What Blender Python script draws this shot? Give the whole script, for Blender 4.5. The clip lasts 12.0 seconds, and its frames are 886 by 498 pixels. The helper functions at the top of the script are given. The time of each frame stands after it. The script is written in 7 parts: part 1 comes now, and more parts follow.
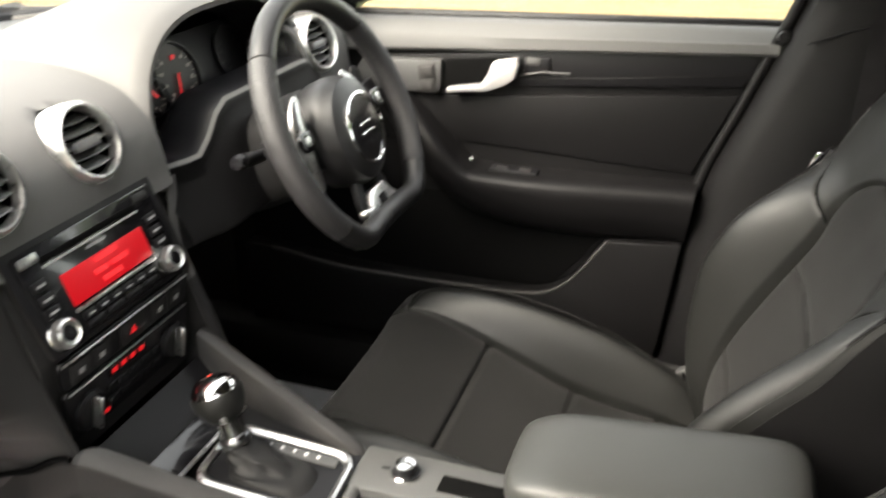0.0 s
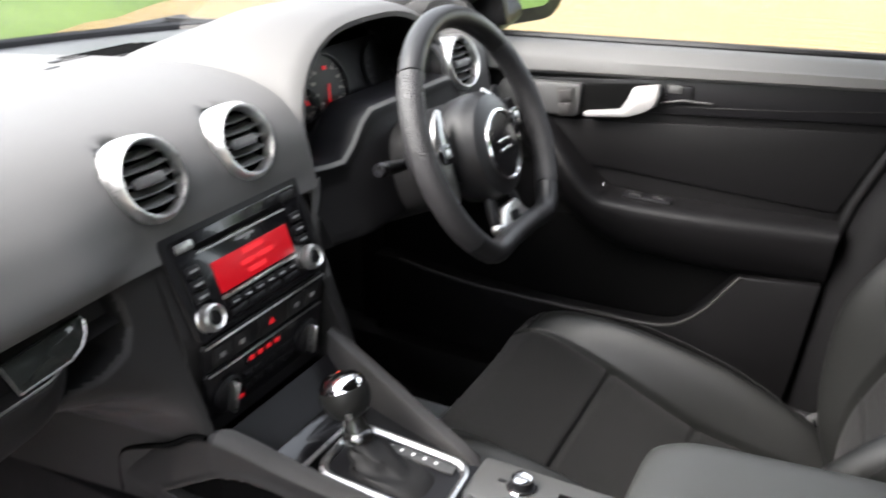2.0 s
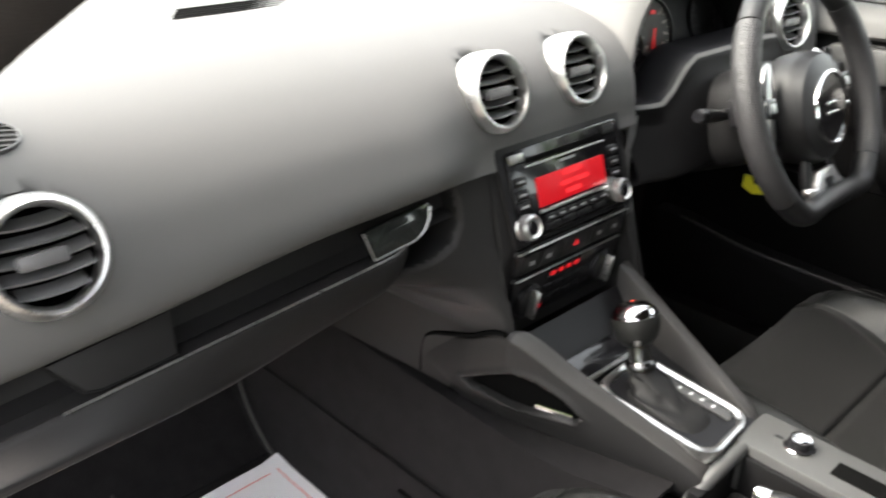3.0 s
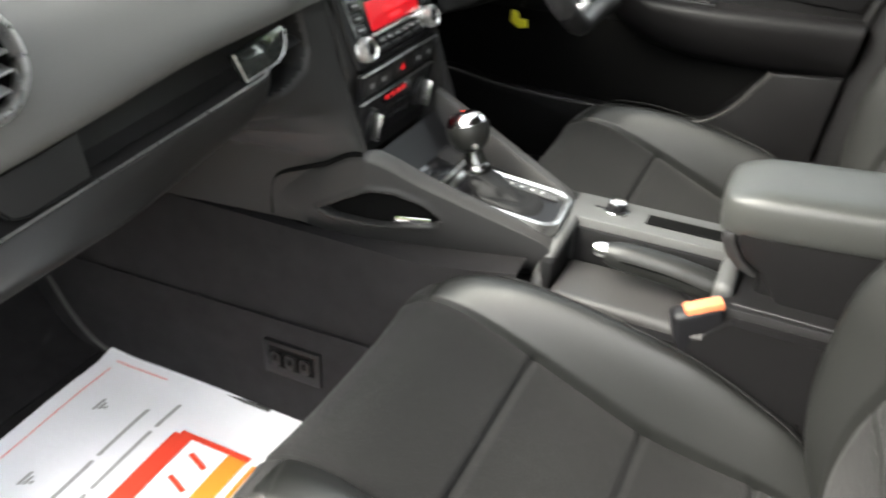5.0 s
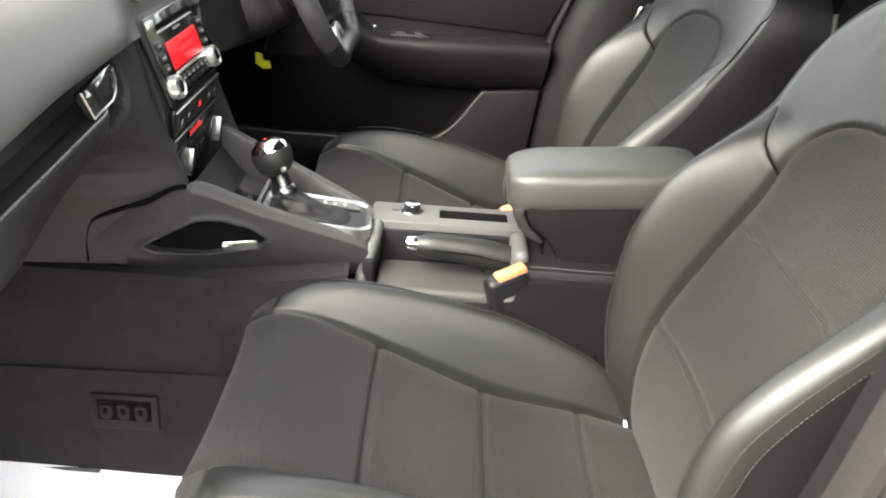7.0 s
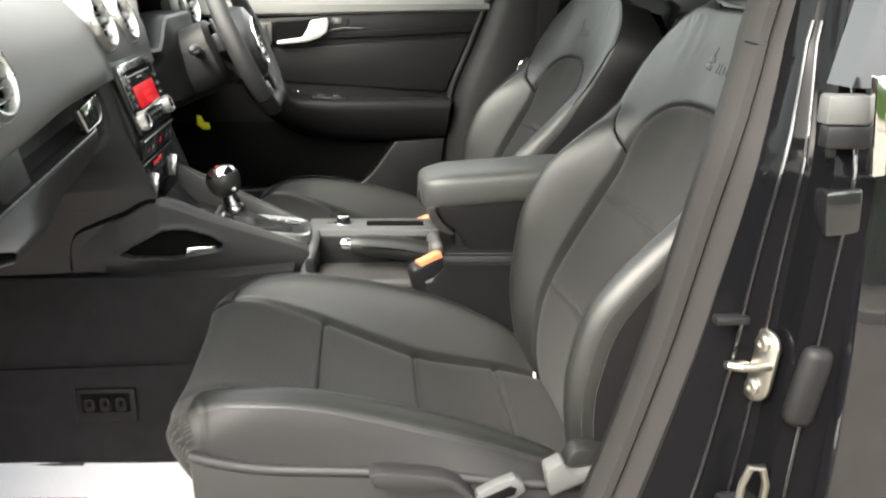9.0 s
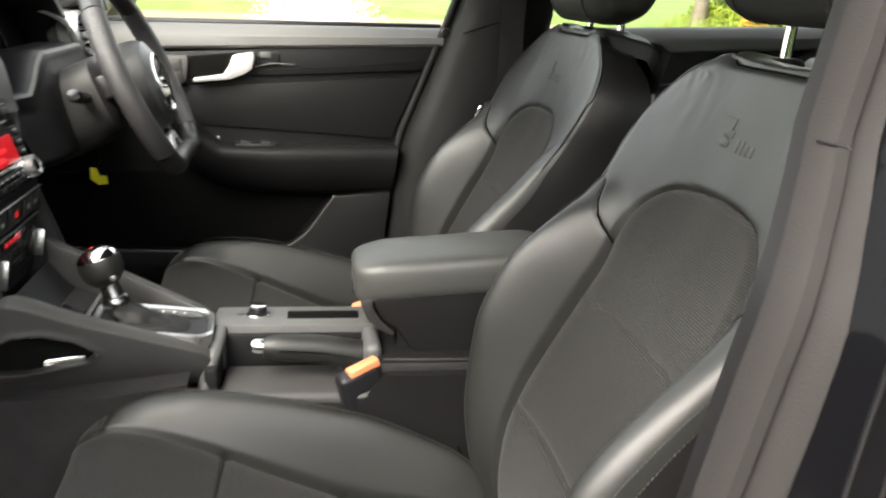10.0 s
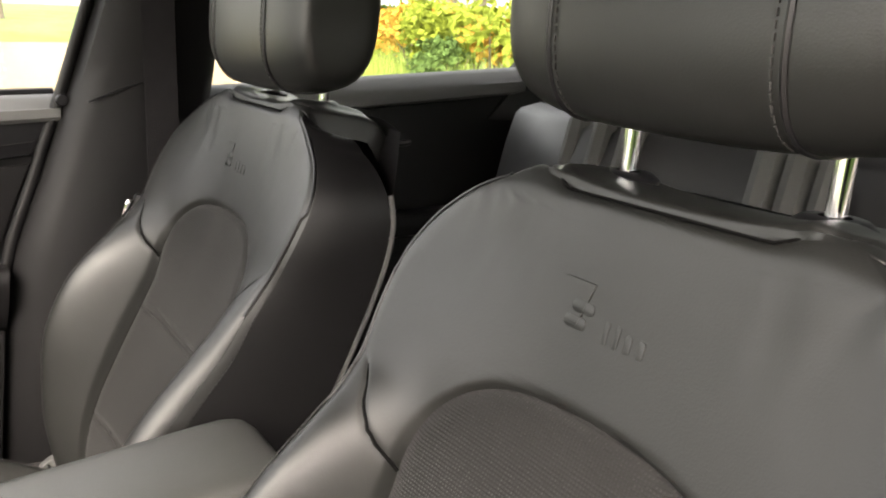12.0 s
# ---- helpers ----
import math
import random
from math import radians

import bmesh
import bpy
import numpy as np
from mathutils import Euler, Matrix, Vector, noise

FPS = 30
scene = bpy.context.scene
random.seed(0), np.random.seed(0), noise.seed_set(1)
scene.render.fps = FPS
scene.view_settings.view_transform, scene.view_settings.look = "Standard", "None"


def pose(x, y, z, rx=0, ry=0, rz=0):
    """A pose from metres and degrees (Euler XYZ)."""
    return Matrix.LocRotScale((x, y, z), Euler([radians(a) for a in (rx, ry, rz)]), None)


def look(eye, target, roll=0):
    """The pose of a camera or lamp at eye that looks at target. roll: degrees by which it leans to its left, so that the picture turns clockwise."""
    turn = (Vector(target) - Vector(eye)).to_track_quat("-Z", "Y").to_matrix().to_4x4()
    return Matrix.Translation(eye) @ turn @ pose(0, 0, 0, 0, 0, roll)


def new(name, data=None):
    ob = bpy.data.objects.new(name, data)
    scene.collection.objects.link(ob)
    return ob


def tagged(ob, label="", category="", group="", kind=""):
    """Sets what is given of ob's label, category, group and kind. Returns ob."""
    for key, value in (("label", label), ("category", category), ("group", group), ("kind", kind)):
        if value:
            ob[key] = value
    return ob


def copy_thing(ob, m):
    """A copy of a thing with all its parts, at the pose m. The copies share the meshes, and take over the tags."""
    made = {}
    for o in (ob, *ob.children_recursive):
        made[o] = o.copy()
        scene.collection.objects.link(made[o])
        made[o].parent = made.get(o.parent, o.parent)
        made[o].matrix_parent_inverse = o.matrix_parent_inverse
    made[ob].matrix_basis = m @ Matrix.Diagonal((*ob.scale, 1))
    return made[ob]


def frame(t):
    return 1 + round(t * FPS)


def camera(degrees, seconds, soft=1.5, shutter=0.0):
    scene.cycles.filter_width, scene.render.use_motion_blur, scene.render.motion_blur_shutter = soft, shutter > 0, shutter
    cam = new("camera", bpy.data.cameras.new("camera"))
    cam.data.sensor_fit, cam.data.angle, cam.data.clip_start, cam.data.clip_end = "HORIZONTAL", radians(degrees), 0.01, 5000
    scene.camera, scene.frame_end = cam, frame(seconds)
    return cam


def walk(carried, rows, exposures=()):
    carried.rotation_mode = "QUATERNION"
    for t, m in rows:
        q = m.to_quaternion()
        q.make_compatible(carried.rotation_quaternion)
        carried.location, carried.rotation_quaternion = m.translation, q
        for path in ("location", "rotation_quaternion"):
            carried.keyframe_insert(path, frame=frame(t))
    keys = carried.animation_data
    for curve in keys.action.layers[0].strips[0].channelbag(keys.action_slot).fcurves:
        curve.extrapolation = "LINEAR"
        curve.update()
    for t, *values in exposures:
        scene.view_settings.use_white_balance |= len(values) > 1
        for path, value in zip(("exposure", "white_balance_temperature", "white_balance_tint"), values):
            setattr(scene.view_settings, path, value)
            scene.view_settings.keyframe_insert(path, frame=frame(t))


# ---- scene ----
cam = camera(54.9, 12.0, soft=1.9, shutter=0.35)
PATH = [
    (0, (0.488, -0.661, 1.316), (-0.108, 1.038, 0.444), -0.7),
    (0.5, (0.487, -0.646, 1.314), (0.092, 1.191, 0.628), 0.7),
    (1, (0.502, -0.642, 1.313), (0.144, 1.228, 0.703), 0.9),
    (1.5, (0.478, -0.665, 1.307), (-0.102, 1.104, 0.576), 0.1),
    (2, (0.476, -0.686, 1.302), (-0.377, 0.933, 0.497), 0.0),
    (2.5, (0.46, -0.734, 1.296), (-0.644, 0.699, 0.443), 1.3),
    (3, (0.448, -0.793, 1.284), (-0.82, 0.47, 0.391), 2.0),
    (3.2, (0.438, -0.815, 1.289), (-0.88, 0.382, 0.377), 1.7),
    (4.8, (0.376, -0.972, 1.212), (-0.462, 0.525, 0.184), 3.0),
    (5, (0.382, -0.989, 1.196), (-0.297, 0.591, 0.175), 2.8),
    (5.5, (0.367, -1.03, 1.181), (-0.043, 0.664, 0.2), 2.8),
    (6, (0.304, -1.059, 1.164), (0.096, 0.683, 0.204), 3.2),
    (6.5, (0.24, -1.113, 1.169), (0.197, 0.66, 0.245), 4.1),
    (7, (0.214, -1.165, 1.175), (0.256, 0.641, 0.316), 4.6),
    (7.2, (0.203, -1.195, 1.174), (0.314, 0.616, 0.331), 5.8),
    (8.8, (0.193, -1.494, 1.1), (0.403, 0.387, 0.455), 2.3),
    (9, (0.208, -1.469, 1.102), (0.417, 0.422, 0.485), 1.7),
    (9.5, (0.252, -1.322, 1.118), (0.438, 0.583, 0.537), 3.1),
    (10, (0.266, -1.153, 1.127), (0.573, 0.737, 0.55), 2.9),
    (10.5, (0.265, -0.94, 1.135), (0.735, 0.899, 0.503), 0.8),
    (11, (0.295, -0.777, 1.157), (1.045, 0.98, 0.565), 2.0),
    (11.5, (0.325, -0.709, 1.164), (1.279, 0.966, 0.629), 1.9),
    (12, (0.342, -0.701, 1.174), (1.383, 0.928, 0.663), 1.9),
]
STOPS = -0.35
EXPOSURES = [
    (0.0, 3.0, 7400, 12), (0.5, 2.9, 7200, 18), (0.8, 2.4, 6200, 26), (1.2, 2.3, 5600, 29), (1.6, 2.55, 5600, 27), (2.0, 2.8, 6600, 15),
    (3.0, 3.02, 7000, 12), (3.2, 3.15, 7000, 12), (5.0, 3.35, 6900, 8), (6.0, 3.54, 7000, 9), (6.5, 3.68, 7050, 9), (7.2, 3.66, 7100, 9), (9.0, 3.15, 7100, 8),
    (10.0, 2.98, 7100, 11), (10.5, 2.75, 7300, 13), (11.0, 2.85, 7400, 16), (11.5, 2.95, 7450, 16), (12.0, 3.3, 7500, 17),
]
walk(cam, [(t, look(eye, target, roll)) for t, eye, target, roll in PATH], [(t, e + STOPS, k, tint) for t, e, k, tint in EXPOSURES])

# ---- daylight: bright overcast ----
world = bpy.data.worlds.new("world")
scene.world = world
world.use_nodes = True
sky = world.node_tree.nodes.new("ShaderNodeTexSky")
sky.sky_type, sky.sun_disc = "NISHITA", False
sky.sun_elevation, sky.sun_rotation = radians(45), radians(-141)
sky.air_density, sky.dust_density = 1.0, 3.0
background = world.node_tree.nodes["Background"]
cloud = world.node_tree.nodes.new("ShaderNodeHueSaturation")
cloud.inputs["Saturation"].default_value = 0.3
world.node_tree.links.new(sky.outputs[0], cloud.inputs["Color"])
world.node_tree.links.new(cloud.outputs[0], background.inputs[0])
background.inputs[1].default_value = 0.25
sun = new("sun", bpy.data.lights.new("sun", "SUN"))
sun.data.energy, sun.data.angle, sun.data.color = 1.0, radians(50), (1.0, 0.985, 0.96)
sun.matrix_world = look((-3.6, -4.4, 5.7), (0, 0, 0))


# ---- materials ----
def material(name, colour, rough=0.5, metal=0.0, coat=0.0, spec=0.5):
    m = bpy.data.materials.new(name)
    m.use_nodes = True
    b = m.node_tree.nodes["Principled BSDF"]
    b.inputs["Base Color"].default_value = (*colour, 1)
    b.inputs["Roughness"].default_value = rough
    b.inputs["Metallic"].default_value = metal
    b.inputs["Coat Weight"].default_value = coat
    b.inputs["Coat Roughness"].default_value = 0.03
    b.inputs["Specular IOR Level"].default_value = spec
    return m, m.node_tree, b


def node(tree, kind, **values):
    n = tree.nodes.new(kind)
    for key, value in values.items():
        n.inputs[key.replace("_", " ")].default_value = value
    return n


def coords(tree, socket="Object"):
    return tree.nodes.new("ShaderNodeTexCoord").outputs[socket]


def vary(tree, b, colour, scale, amount, where=None, second=None):
    """Uneven tint and gloss at a large and a small scale."""
    where = where or coords(tree)
    big = node(tree, "ShaderNodeTexNoise", Scale=scale, Detail=5.0, Roughness=0.6)
    tree.links.new(where, big.inputs["Vector"])
    mix = tree.nodes.new("ShaderNodeMix")
    mix.data_type = "RGBA"
    dark = tuple(c * (1 - amount) for c in colour)
    light = second or tuple(min(1, c * (1 + amount)) for c in colour)
    mix.inputs[6].default_value, mix.inputs[7].default_value = (*dark, 1), (*light, 1)
    tree.links.new(big.outputs["Fac"], mix.inputs[0])
    tree.links.new(mix.outputs[2], b.inputs["Base Color"])
    return big


def relief(tree, b, source, strength, distance, chain=None):
    bump = node(tree, "ShaderNodeBump", Strength=strength, Distance=distance)
    tree.links.new(source, bump.inputs["Height"])
    if chain:
        tree.links.new(chain.outputs[0], bump.inputs["Normal"])
    tree.links.new(bump.outputs[0], b.inputs["Normal"])
    return bump


def rough_vary(tree, b, source, low, high):
    r = node(tree, "ShaderNodeMapRange", From_Min=0.3, From_Max=0.7, To_Min=low, To_Max=high)
    tree.links.new(source, r.inputs["Value"])
    tree.links.new(r.outputs[0], b.inputs["Roughness"])


def grained(name, colour, rough, scale, depth, amount=0.15, wave=6.0, spec=0.5):
    """Leather or moulded plastic: pebble grain, soft unevenness, uneven gloss."""
    m, tree, b = material(name, colour, rough, spec=spec)
    where = coords(tree)
    big = vary(tree, b, colour, wave, amount, where)
    cell = node(tree, "ShaderNodeTexVoronoi", Scale=scale)
    tree.links.new(where, cell.inputs["Vector"])
    first = relief(tree, b, cell.outputs["Distance"], 0.2, depth)
    relief(tree, b, big.outputs["Fac"], 0.15, 0.003, first)
    rough_vary(tree, b, big.outputs["Fac"], rough - 0.05, rough + 0.08)
    return m


LEATHER = grained("black_leather", (0.0095, 0.0100, 0.0092), 0.44, 700, 0.00032, spec=0.46)
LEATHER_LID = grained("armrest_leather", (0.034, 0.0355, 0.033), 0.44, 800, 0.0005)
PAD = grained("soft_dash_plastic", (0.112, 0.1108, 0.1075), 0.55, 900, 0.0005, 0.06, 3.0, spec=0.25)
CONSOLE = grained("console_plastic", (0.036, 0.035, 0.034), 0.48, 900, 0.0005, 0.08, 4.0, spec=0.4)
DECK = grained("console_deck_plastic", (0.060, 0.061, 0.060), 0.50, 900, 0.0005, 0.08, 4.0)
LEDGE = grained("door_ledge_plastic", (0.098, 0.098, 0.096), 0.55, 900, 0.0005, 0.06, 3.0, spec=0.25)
# darkened copy of the pad's charcoal, standing in for shade on the stack
PAD_SHADED = grained("shaded_dash_plastic", (0.0225, 0.0218, 0.0216), 0.5, 900, 0.0005, 0.08, 4.0, spec=0.3)
CATCH = material("catch_lacquer", (0.022, 0.025, 0.023), 0.10, coat=0.6)[0]
GREY_CLOTH = grained("grey_cloth", (0.055, 0.055, 0.052), 0.9, 1200, 0.0008)
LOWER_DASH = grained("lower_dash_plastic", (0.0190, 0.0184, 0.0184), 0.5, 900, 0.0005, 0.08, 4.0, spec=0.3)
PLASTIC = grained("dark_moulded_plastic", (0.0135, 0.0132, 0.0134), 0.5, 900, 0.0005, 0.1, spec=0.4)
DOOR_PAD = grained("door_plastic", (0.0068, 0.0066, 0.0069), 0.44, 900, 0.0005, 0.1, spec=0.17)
RUBBER = grained("door_seal_rubber", (0.0135, 0.0125, 0.012), 0.75, 600, 0.0008, 0.2, 14, spec=0.2)
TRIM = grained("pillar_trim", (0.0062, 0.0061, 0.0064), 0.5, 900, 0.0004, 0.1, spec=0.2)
GAITER = grained("gaiter_leather", (0.012, 0.012, 0.012), 0.5, 800, 0.0006, 0.2, 40, spec=0.2)
LINER = grained("roof_liner", (0.035, 0.035, 0.035), 0.95, 1500, 0.0008, 0.05)
SLAT = material("vent_slat_plastic", (0.13, 0.13, 0.13), 0.28)[0]
BLACK = material("black_plastic", (0.008, 0.008, 0.009), 0.38, spec=0.3)[0]
# near-black for joints; inside recesses it stands in for their shade
VOID = material("joint_and_shade_black", (0.004, 0.004, 0.004), 1.0, spec=0.03)[0]
GLOSS = material("piano_black", (0.006, 0.006, 0.007), 0.18, coat=0.5)[0]
CHROME = material("chrome", (0.82, 0.82, 0.82), 0.09, 1.0)[0]
DARK_METAL = material("dark_polished_metal", (0.20, 0.20, 0.20), 0.24, 1.0)[0]
STEEL = material("zinc_steel", (0.33, 0.315, 0.285), 0.32, 1.0)[0]
GREY_MARK = material("grey_print", (0.35, 0.35, 0.35), 0.5)[0]
WHITE_MARK = material("white_print", (0.7, 0.7, 0.7), 0.5)[0]
THREAD = material("grey_thread", (0.026, 0.026, 0.025), 0.8)[0]
ORANGE = material("orange_plastic", (0.75, 0.20, 0.09), 0.45)[0]
YELLOW = material("yellow_tag", (0.75, 0.68, 0.03), 0.5)[0]
RED_PRINT = material("red_print", (0.75, 0.06, 0.03), 0.6)[0]
ORANGE_PRINT = material("orange_print", (0.85, 0.25, 0.03), 0.6)[0]


def brushed(name, colour, rough):
    m, tree, b = material(name, colour, rough, 1.0)
    n = node(tree, "ShaderNodeTexNoise", Scale=260.0, Detail=3.0)
    tree.links.new(coords(tree), n.inputs["Vector"])
    relief(tree, b, n.outputs["Fac"], 0.12, 0.0004)
    rough_vary(tree, b, n.outputs["Fac"], rough - 0.05, rough + 0.1)
    return m


HANDLE = material("satin_handle_lacquer", (0.58, 0.58, 0.57), 0.33, 0.55)[0]
SILVER = brushed("satin_aluminium", (0.66, 0.66, 0.65), 0.3)


def woven(name, colour, ribs):
    """Seat cloth: fine ribs across, with a broken pale weft."""
    m, tree, b = material(name, colour, 0.9, spec=0.2)
    uv = coords(tree, "UV")
    wave = node(tree, "ShaderNodeTexWave", Scale=ribs, Distortion=0.6, Detail=1.0)
    wave.bands_direction = "Y"
    tree.links.new(uv, wave.inputs["Vector"])
    dots = node(tree, "ShaderNodeTexVoronoi", Scale=335.0, Randomness=0.2)
    tree.links.new(uv, dots.inputs["Vector"])
    fleck = node(tree, "ShaderNodeMapRange", From_Min=0.14, From_Max=0.30, To_Min=1.0, To_Max=0.0)
    tree.links.new(dots.outputs["Distance"], fleck.inputs["Value"])
    mul = tree.nodes.new("ShaderNodeMath")
    mul.operation = "MULTIPLY"
    tree.links.new(fleck.outputs[0], mul.inputs[0])
    tree.links.new(wave.outputs["Fac"], mul.inputs[1])
    worn = node(tree, "ShaderNodeTexNoise", Scale=9.0, Detail=4.0)
    tree.links.new(uv, worn.inputs["Vector"])
    mix = tree.nodes.new("ShaderNodeMix")
    mix.data_type = "RGBA"
    mix.inputs[6].default_value = (*colour, 1)
    mix.inputs[7].default_value = (*(min(1, c * 7.0) for c in colour), 1)
    tree.links.new(mul.outputs[0], mix.inputs[0])
    shade = tree.nodes.new("ShaderNodeMix")
    shade.data_type, shade.blend_type = "RGBA", "MULTIPLY"
    shade.inputs[0].default_value = 0.35
    tree.links.new(mix.outputs[2], shade.inputs[6])
    tree.links.new(worn.outputs["Fac"], shade.inputs[7])
    tree.links.new(shade.outputs[2], b.inputs["Base Color"])
    first = relief(tree, b, wave.outputs["Fac"], 0.4, 0.0008)
    relief(tree, b, dots.outputs["Distance"], 0.35, 0.0008, first)
    b.inputs["Sheen Weight"].default_value = 0.05
    return m


CLOTH = woven("ribbed_seat_cloth", (0.0102, 0.0102, 0.0098), 104)


def carpeted(name, colour):
    m, tree, b = material(name, colour, 1.0, spec=0.1)
    where = coords(tree)
    vary(tree, b, colour, 30, 0.4, where)
    n = node(tree, "ShaderNodeTexNoise", Scale=900.0, Detail=2.0)
    tree.links.new(where, n.inputs["Vector"])
    relief(tree, b, n.outputs["Fac"], 0.8, 0.003)
    return m


CARPET = carpeted("black_carpet", (0.019, 0.018, 0.019))
CARPET_SIDE = carpeted("tunnel_carpet", (0.0195, 0.0185, 0.0192))


def knurled(name):
    """Perforated rim leather."""
    m, tree, b = material(name, (0.022, 0.022, 0.023), 0.45)
    where = coords(tree)
    vary(tree, b, (0.022, 0.022, 0.023), 20, 0.15, where)
    cell = node(tree, "ShaderNodeTexVoronoi", Scale=330.0)
    cell.inputs["Randomness"].default_value = 0.15
    tree.links.new(where, cell.inputs["Vector"])
    relief(tree, b, cell.outputs["Distance"], 0.9, 0.0012)
    return m


RIM_LEATHER = grained("rim_leather", (0.014, 0.014, 0.0145), 0.40, 900, 0.0004)
RIM_GRIP = knurled("perforated_rim_leather")


def lit(name, colour, strength):
    m, tree, b = material(name, tuple(c * 0.2 for c in colour), 0.4)
    b.inputs["Emission Color"].default_value = (*colour, 1)
    b.inputs["Emission Strength"].default_value = strength
    return m


SCREEN = lit("red_display", (0.9, 0.008, 0.02), 0.085)
SCREEN_TEXT = lit("red_display_text", (1.0, 0.03, 0.04), 0.17)
LED = lit("red_lamp", (1.0, 0.02, 0.03), 0.10)
DIAL_MARK = lit("dial_marks", (0.8, 0.72, 0.68), 0.02)


def painted(name):
    m, tree, b = material(name, (0.004, 0.004, 0.005), 0.25, coat=1.0)
    n = node(tree, "ShaderNodeTexNoise", Scale=40.0, Detail=6.0)
    tree.links.new(coords(tree), n.inputs["Vector"])
    rough_vary(tree, b, n.outputs["Fac"], 0.05, 0.12)
    return m


PAINT = painted("black_car_paint")
JAMB = material("black_jamb_paint", (0.003, 0.003, 0.0035), 0.07, spec=0.06)[0]


def glazed(name, tint):
    m = bpy.data.materials.new(name)
    m.use_nodes = True
    tree = m.node_tree
    tree.nodes.clear()
    out = tree.nodes.new("ShaderNodeOutputMaterial")
    mix = tree.nodes.new("ShaderNodeMixShader")
    clear = tree.nodes.new("ShaderNodeBsdfTransparent")
    clear.inputs[0].default_value = (*tint, 1)
    gloss = tree.nodes.new("ShaderNodeBsdfGlossy")
    gloss.inputs["Roughness"].default_value = 0.01
    fresnel = tree.nodes.new("ShaderNodeFresnel")
    fresnel.inputs[0].default_value = 1.45
    for a, z in ((fresnel.outputs[0], mix.inputs[0]), (clear.outputs[0], mix.inputs[1]), (gloss.outputs[0], mix.inputs[2]), (mix.outputs[0], out.inputs[0])):
        tree.links.new(a, z)
    return m


GLASS = glazed("window_glass", (0.90, 0.94, 0.91))
DARK_GLASS = glazed("rear_glass", (0.75, 0.8, 0.76))
TINT_GLASS = glazed("tinted_glass", (0.25, 0.27, 0.26))
MIRROR = material("mirror_glass", (0.50, 0.53, 0.52), 0.02, 1.0)[0]


def papery(name):
    m, tree, b = material(name, (0.86, 0.86, 0.88), 0.8)
    n = vary(tree, b, (0.85, 0.85, 0.88), 7, 0.04)
    relief(tree, b, n.outputs["Fac"], 0.2, 0.01)
    return m


PAPER = papery("white_paper")


def earthy(name, colour, second, scale, rough=0.95, depth=0.03, spec=0.2):
    m, tree, b = material(name, colour, rough, spec=spec)
    where = coords(tree)
    big = vary(tree, b, colour, scale, 0.4, where, second)
    fine = node(tree, "ShaderNodeTexNoise", Scale=scale * 22, Detail=4.0)
    tree.links.new(where, fine.inputs["Vector"])
    relief(tree, b, fine.outputs["Fac"], 0.5, depth)
    return m


GRASS = earthy("mown_grass", (0.06, 0.12, 0.02), (0.16, 0.23, 0.06), 0.6)
GRAVEL = earthy("gravel_drive", (0.13, 0.11, 0.09), (0.30, 0.26, 0.21), 1.5)
DRIVE = earthy("worn_gravel_drive", (0.13, 0.116, 0.098), (0.22, 0.198, 0.168), 2.0)
DARK_FLOAT = earthy("weathered_float", (0.045, 0.043, 0.04), (0.075, 0.07, 0.065), 2.0)
KERB = earthy("kerb_stone", (0.32, 0.30, 0.26), (0.42, 0.39, 0.34), 4)
LEAF = earthy("shrub_leaf", (0.07, 0.13, 0.02), (0.24, 0.28, 0.03), 1.6)
LEAF_DARK = earthy("tree_leaf", (0.035, 0.08, 0.02), (0.10, 0.16, 0.04), 1.2)
BLOSSOM = earthy("autumn_leaf", (0.40, 0.14, 0.03), (0.5, 0.33, 0.05), 3)
REED = earthy("reed_blade", (0.14, 0.24, 0.05), (0.3, 0.36, 0.08), 2)
BARK = earthy("tree_bark", (0.11, 0.09, 0.07), (0.22, 0.18, 0.14), 5)


def watery(name):
    """Muddy pond water with wind ripples."""
    m, tree, b = material(name, (0.19, 0.132, 0.054), 0.40, spec=0.06)
    where = coords(tree)
    vary(tree, b, (0.19, 0.132, 0.054), 0.25, 0.2, where)
    stretch = tree.nodes.new("ShaderNodeMapping")
    stretch.inputs["Scale"].default_value = (0.7, 2.2, 1)
    tree.links.new(where, stretch.inputs["Vector"])
    n = node(tree, "ShaderNodeTexNoise", Scale=2.2, Detail=6.0, Roughness=0.65)
    tree.links.new(stretch.outputs[0], n.inputs["Vector"])
    relief(tree, b, n.outputs["Fac"], 0.55, 0.25)
    return m


WATER = watery("muddy_water")
FOAM, _, foam_shader = material("white_spray", (0.80, 0.83, 0.85), 0.9)
foam_shader.inputs["Alpha"].default_value = 0.45


# ---- building helpers ----
def base_of(ob):
    p = Vector((0, 0, 0))
    while ob:
        p += ob.location
        ob = ob.parent
    return p


def finish(name, bm, mat, smooth, crease):
    bmesh.ops.recalc_face_normals(bm, faces=bm.faces)
    data = bpy.data.meshes.new(name)
    bm.to_mesh(data)
    bm.free()
    data.materials.append(mat)
    if smooth:
        data.shade_smooth()
        data.set_sharp_from_angle(angle=radians(crease))
    return data


def part(name, bm, mat, parent, label="", smooth=True, crease=38):
    """One mesh under a thing or a part; bm is in the place's own metres."""
    bm.transform(Matrix.Translation(-base_of(parent)))
    ob = new(name, finish(name, bm, mat, smooth, crease))
    ob.parent = parent
    return tagged(ob, label)


def thing(name, at, label, category, group="", kind=""):
    ob = new(name)
    ob.empty_display_size = 0.05
    ob.location = at
    return tagged(ob, label, category, group, kind)


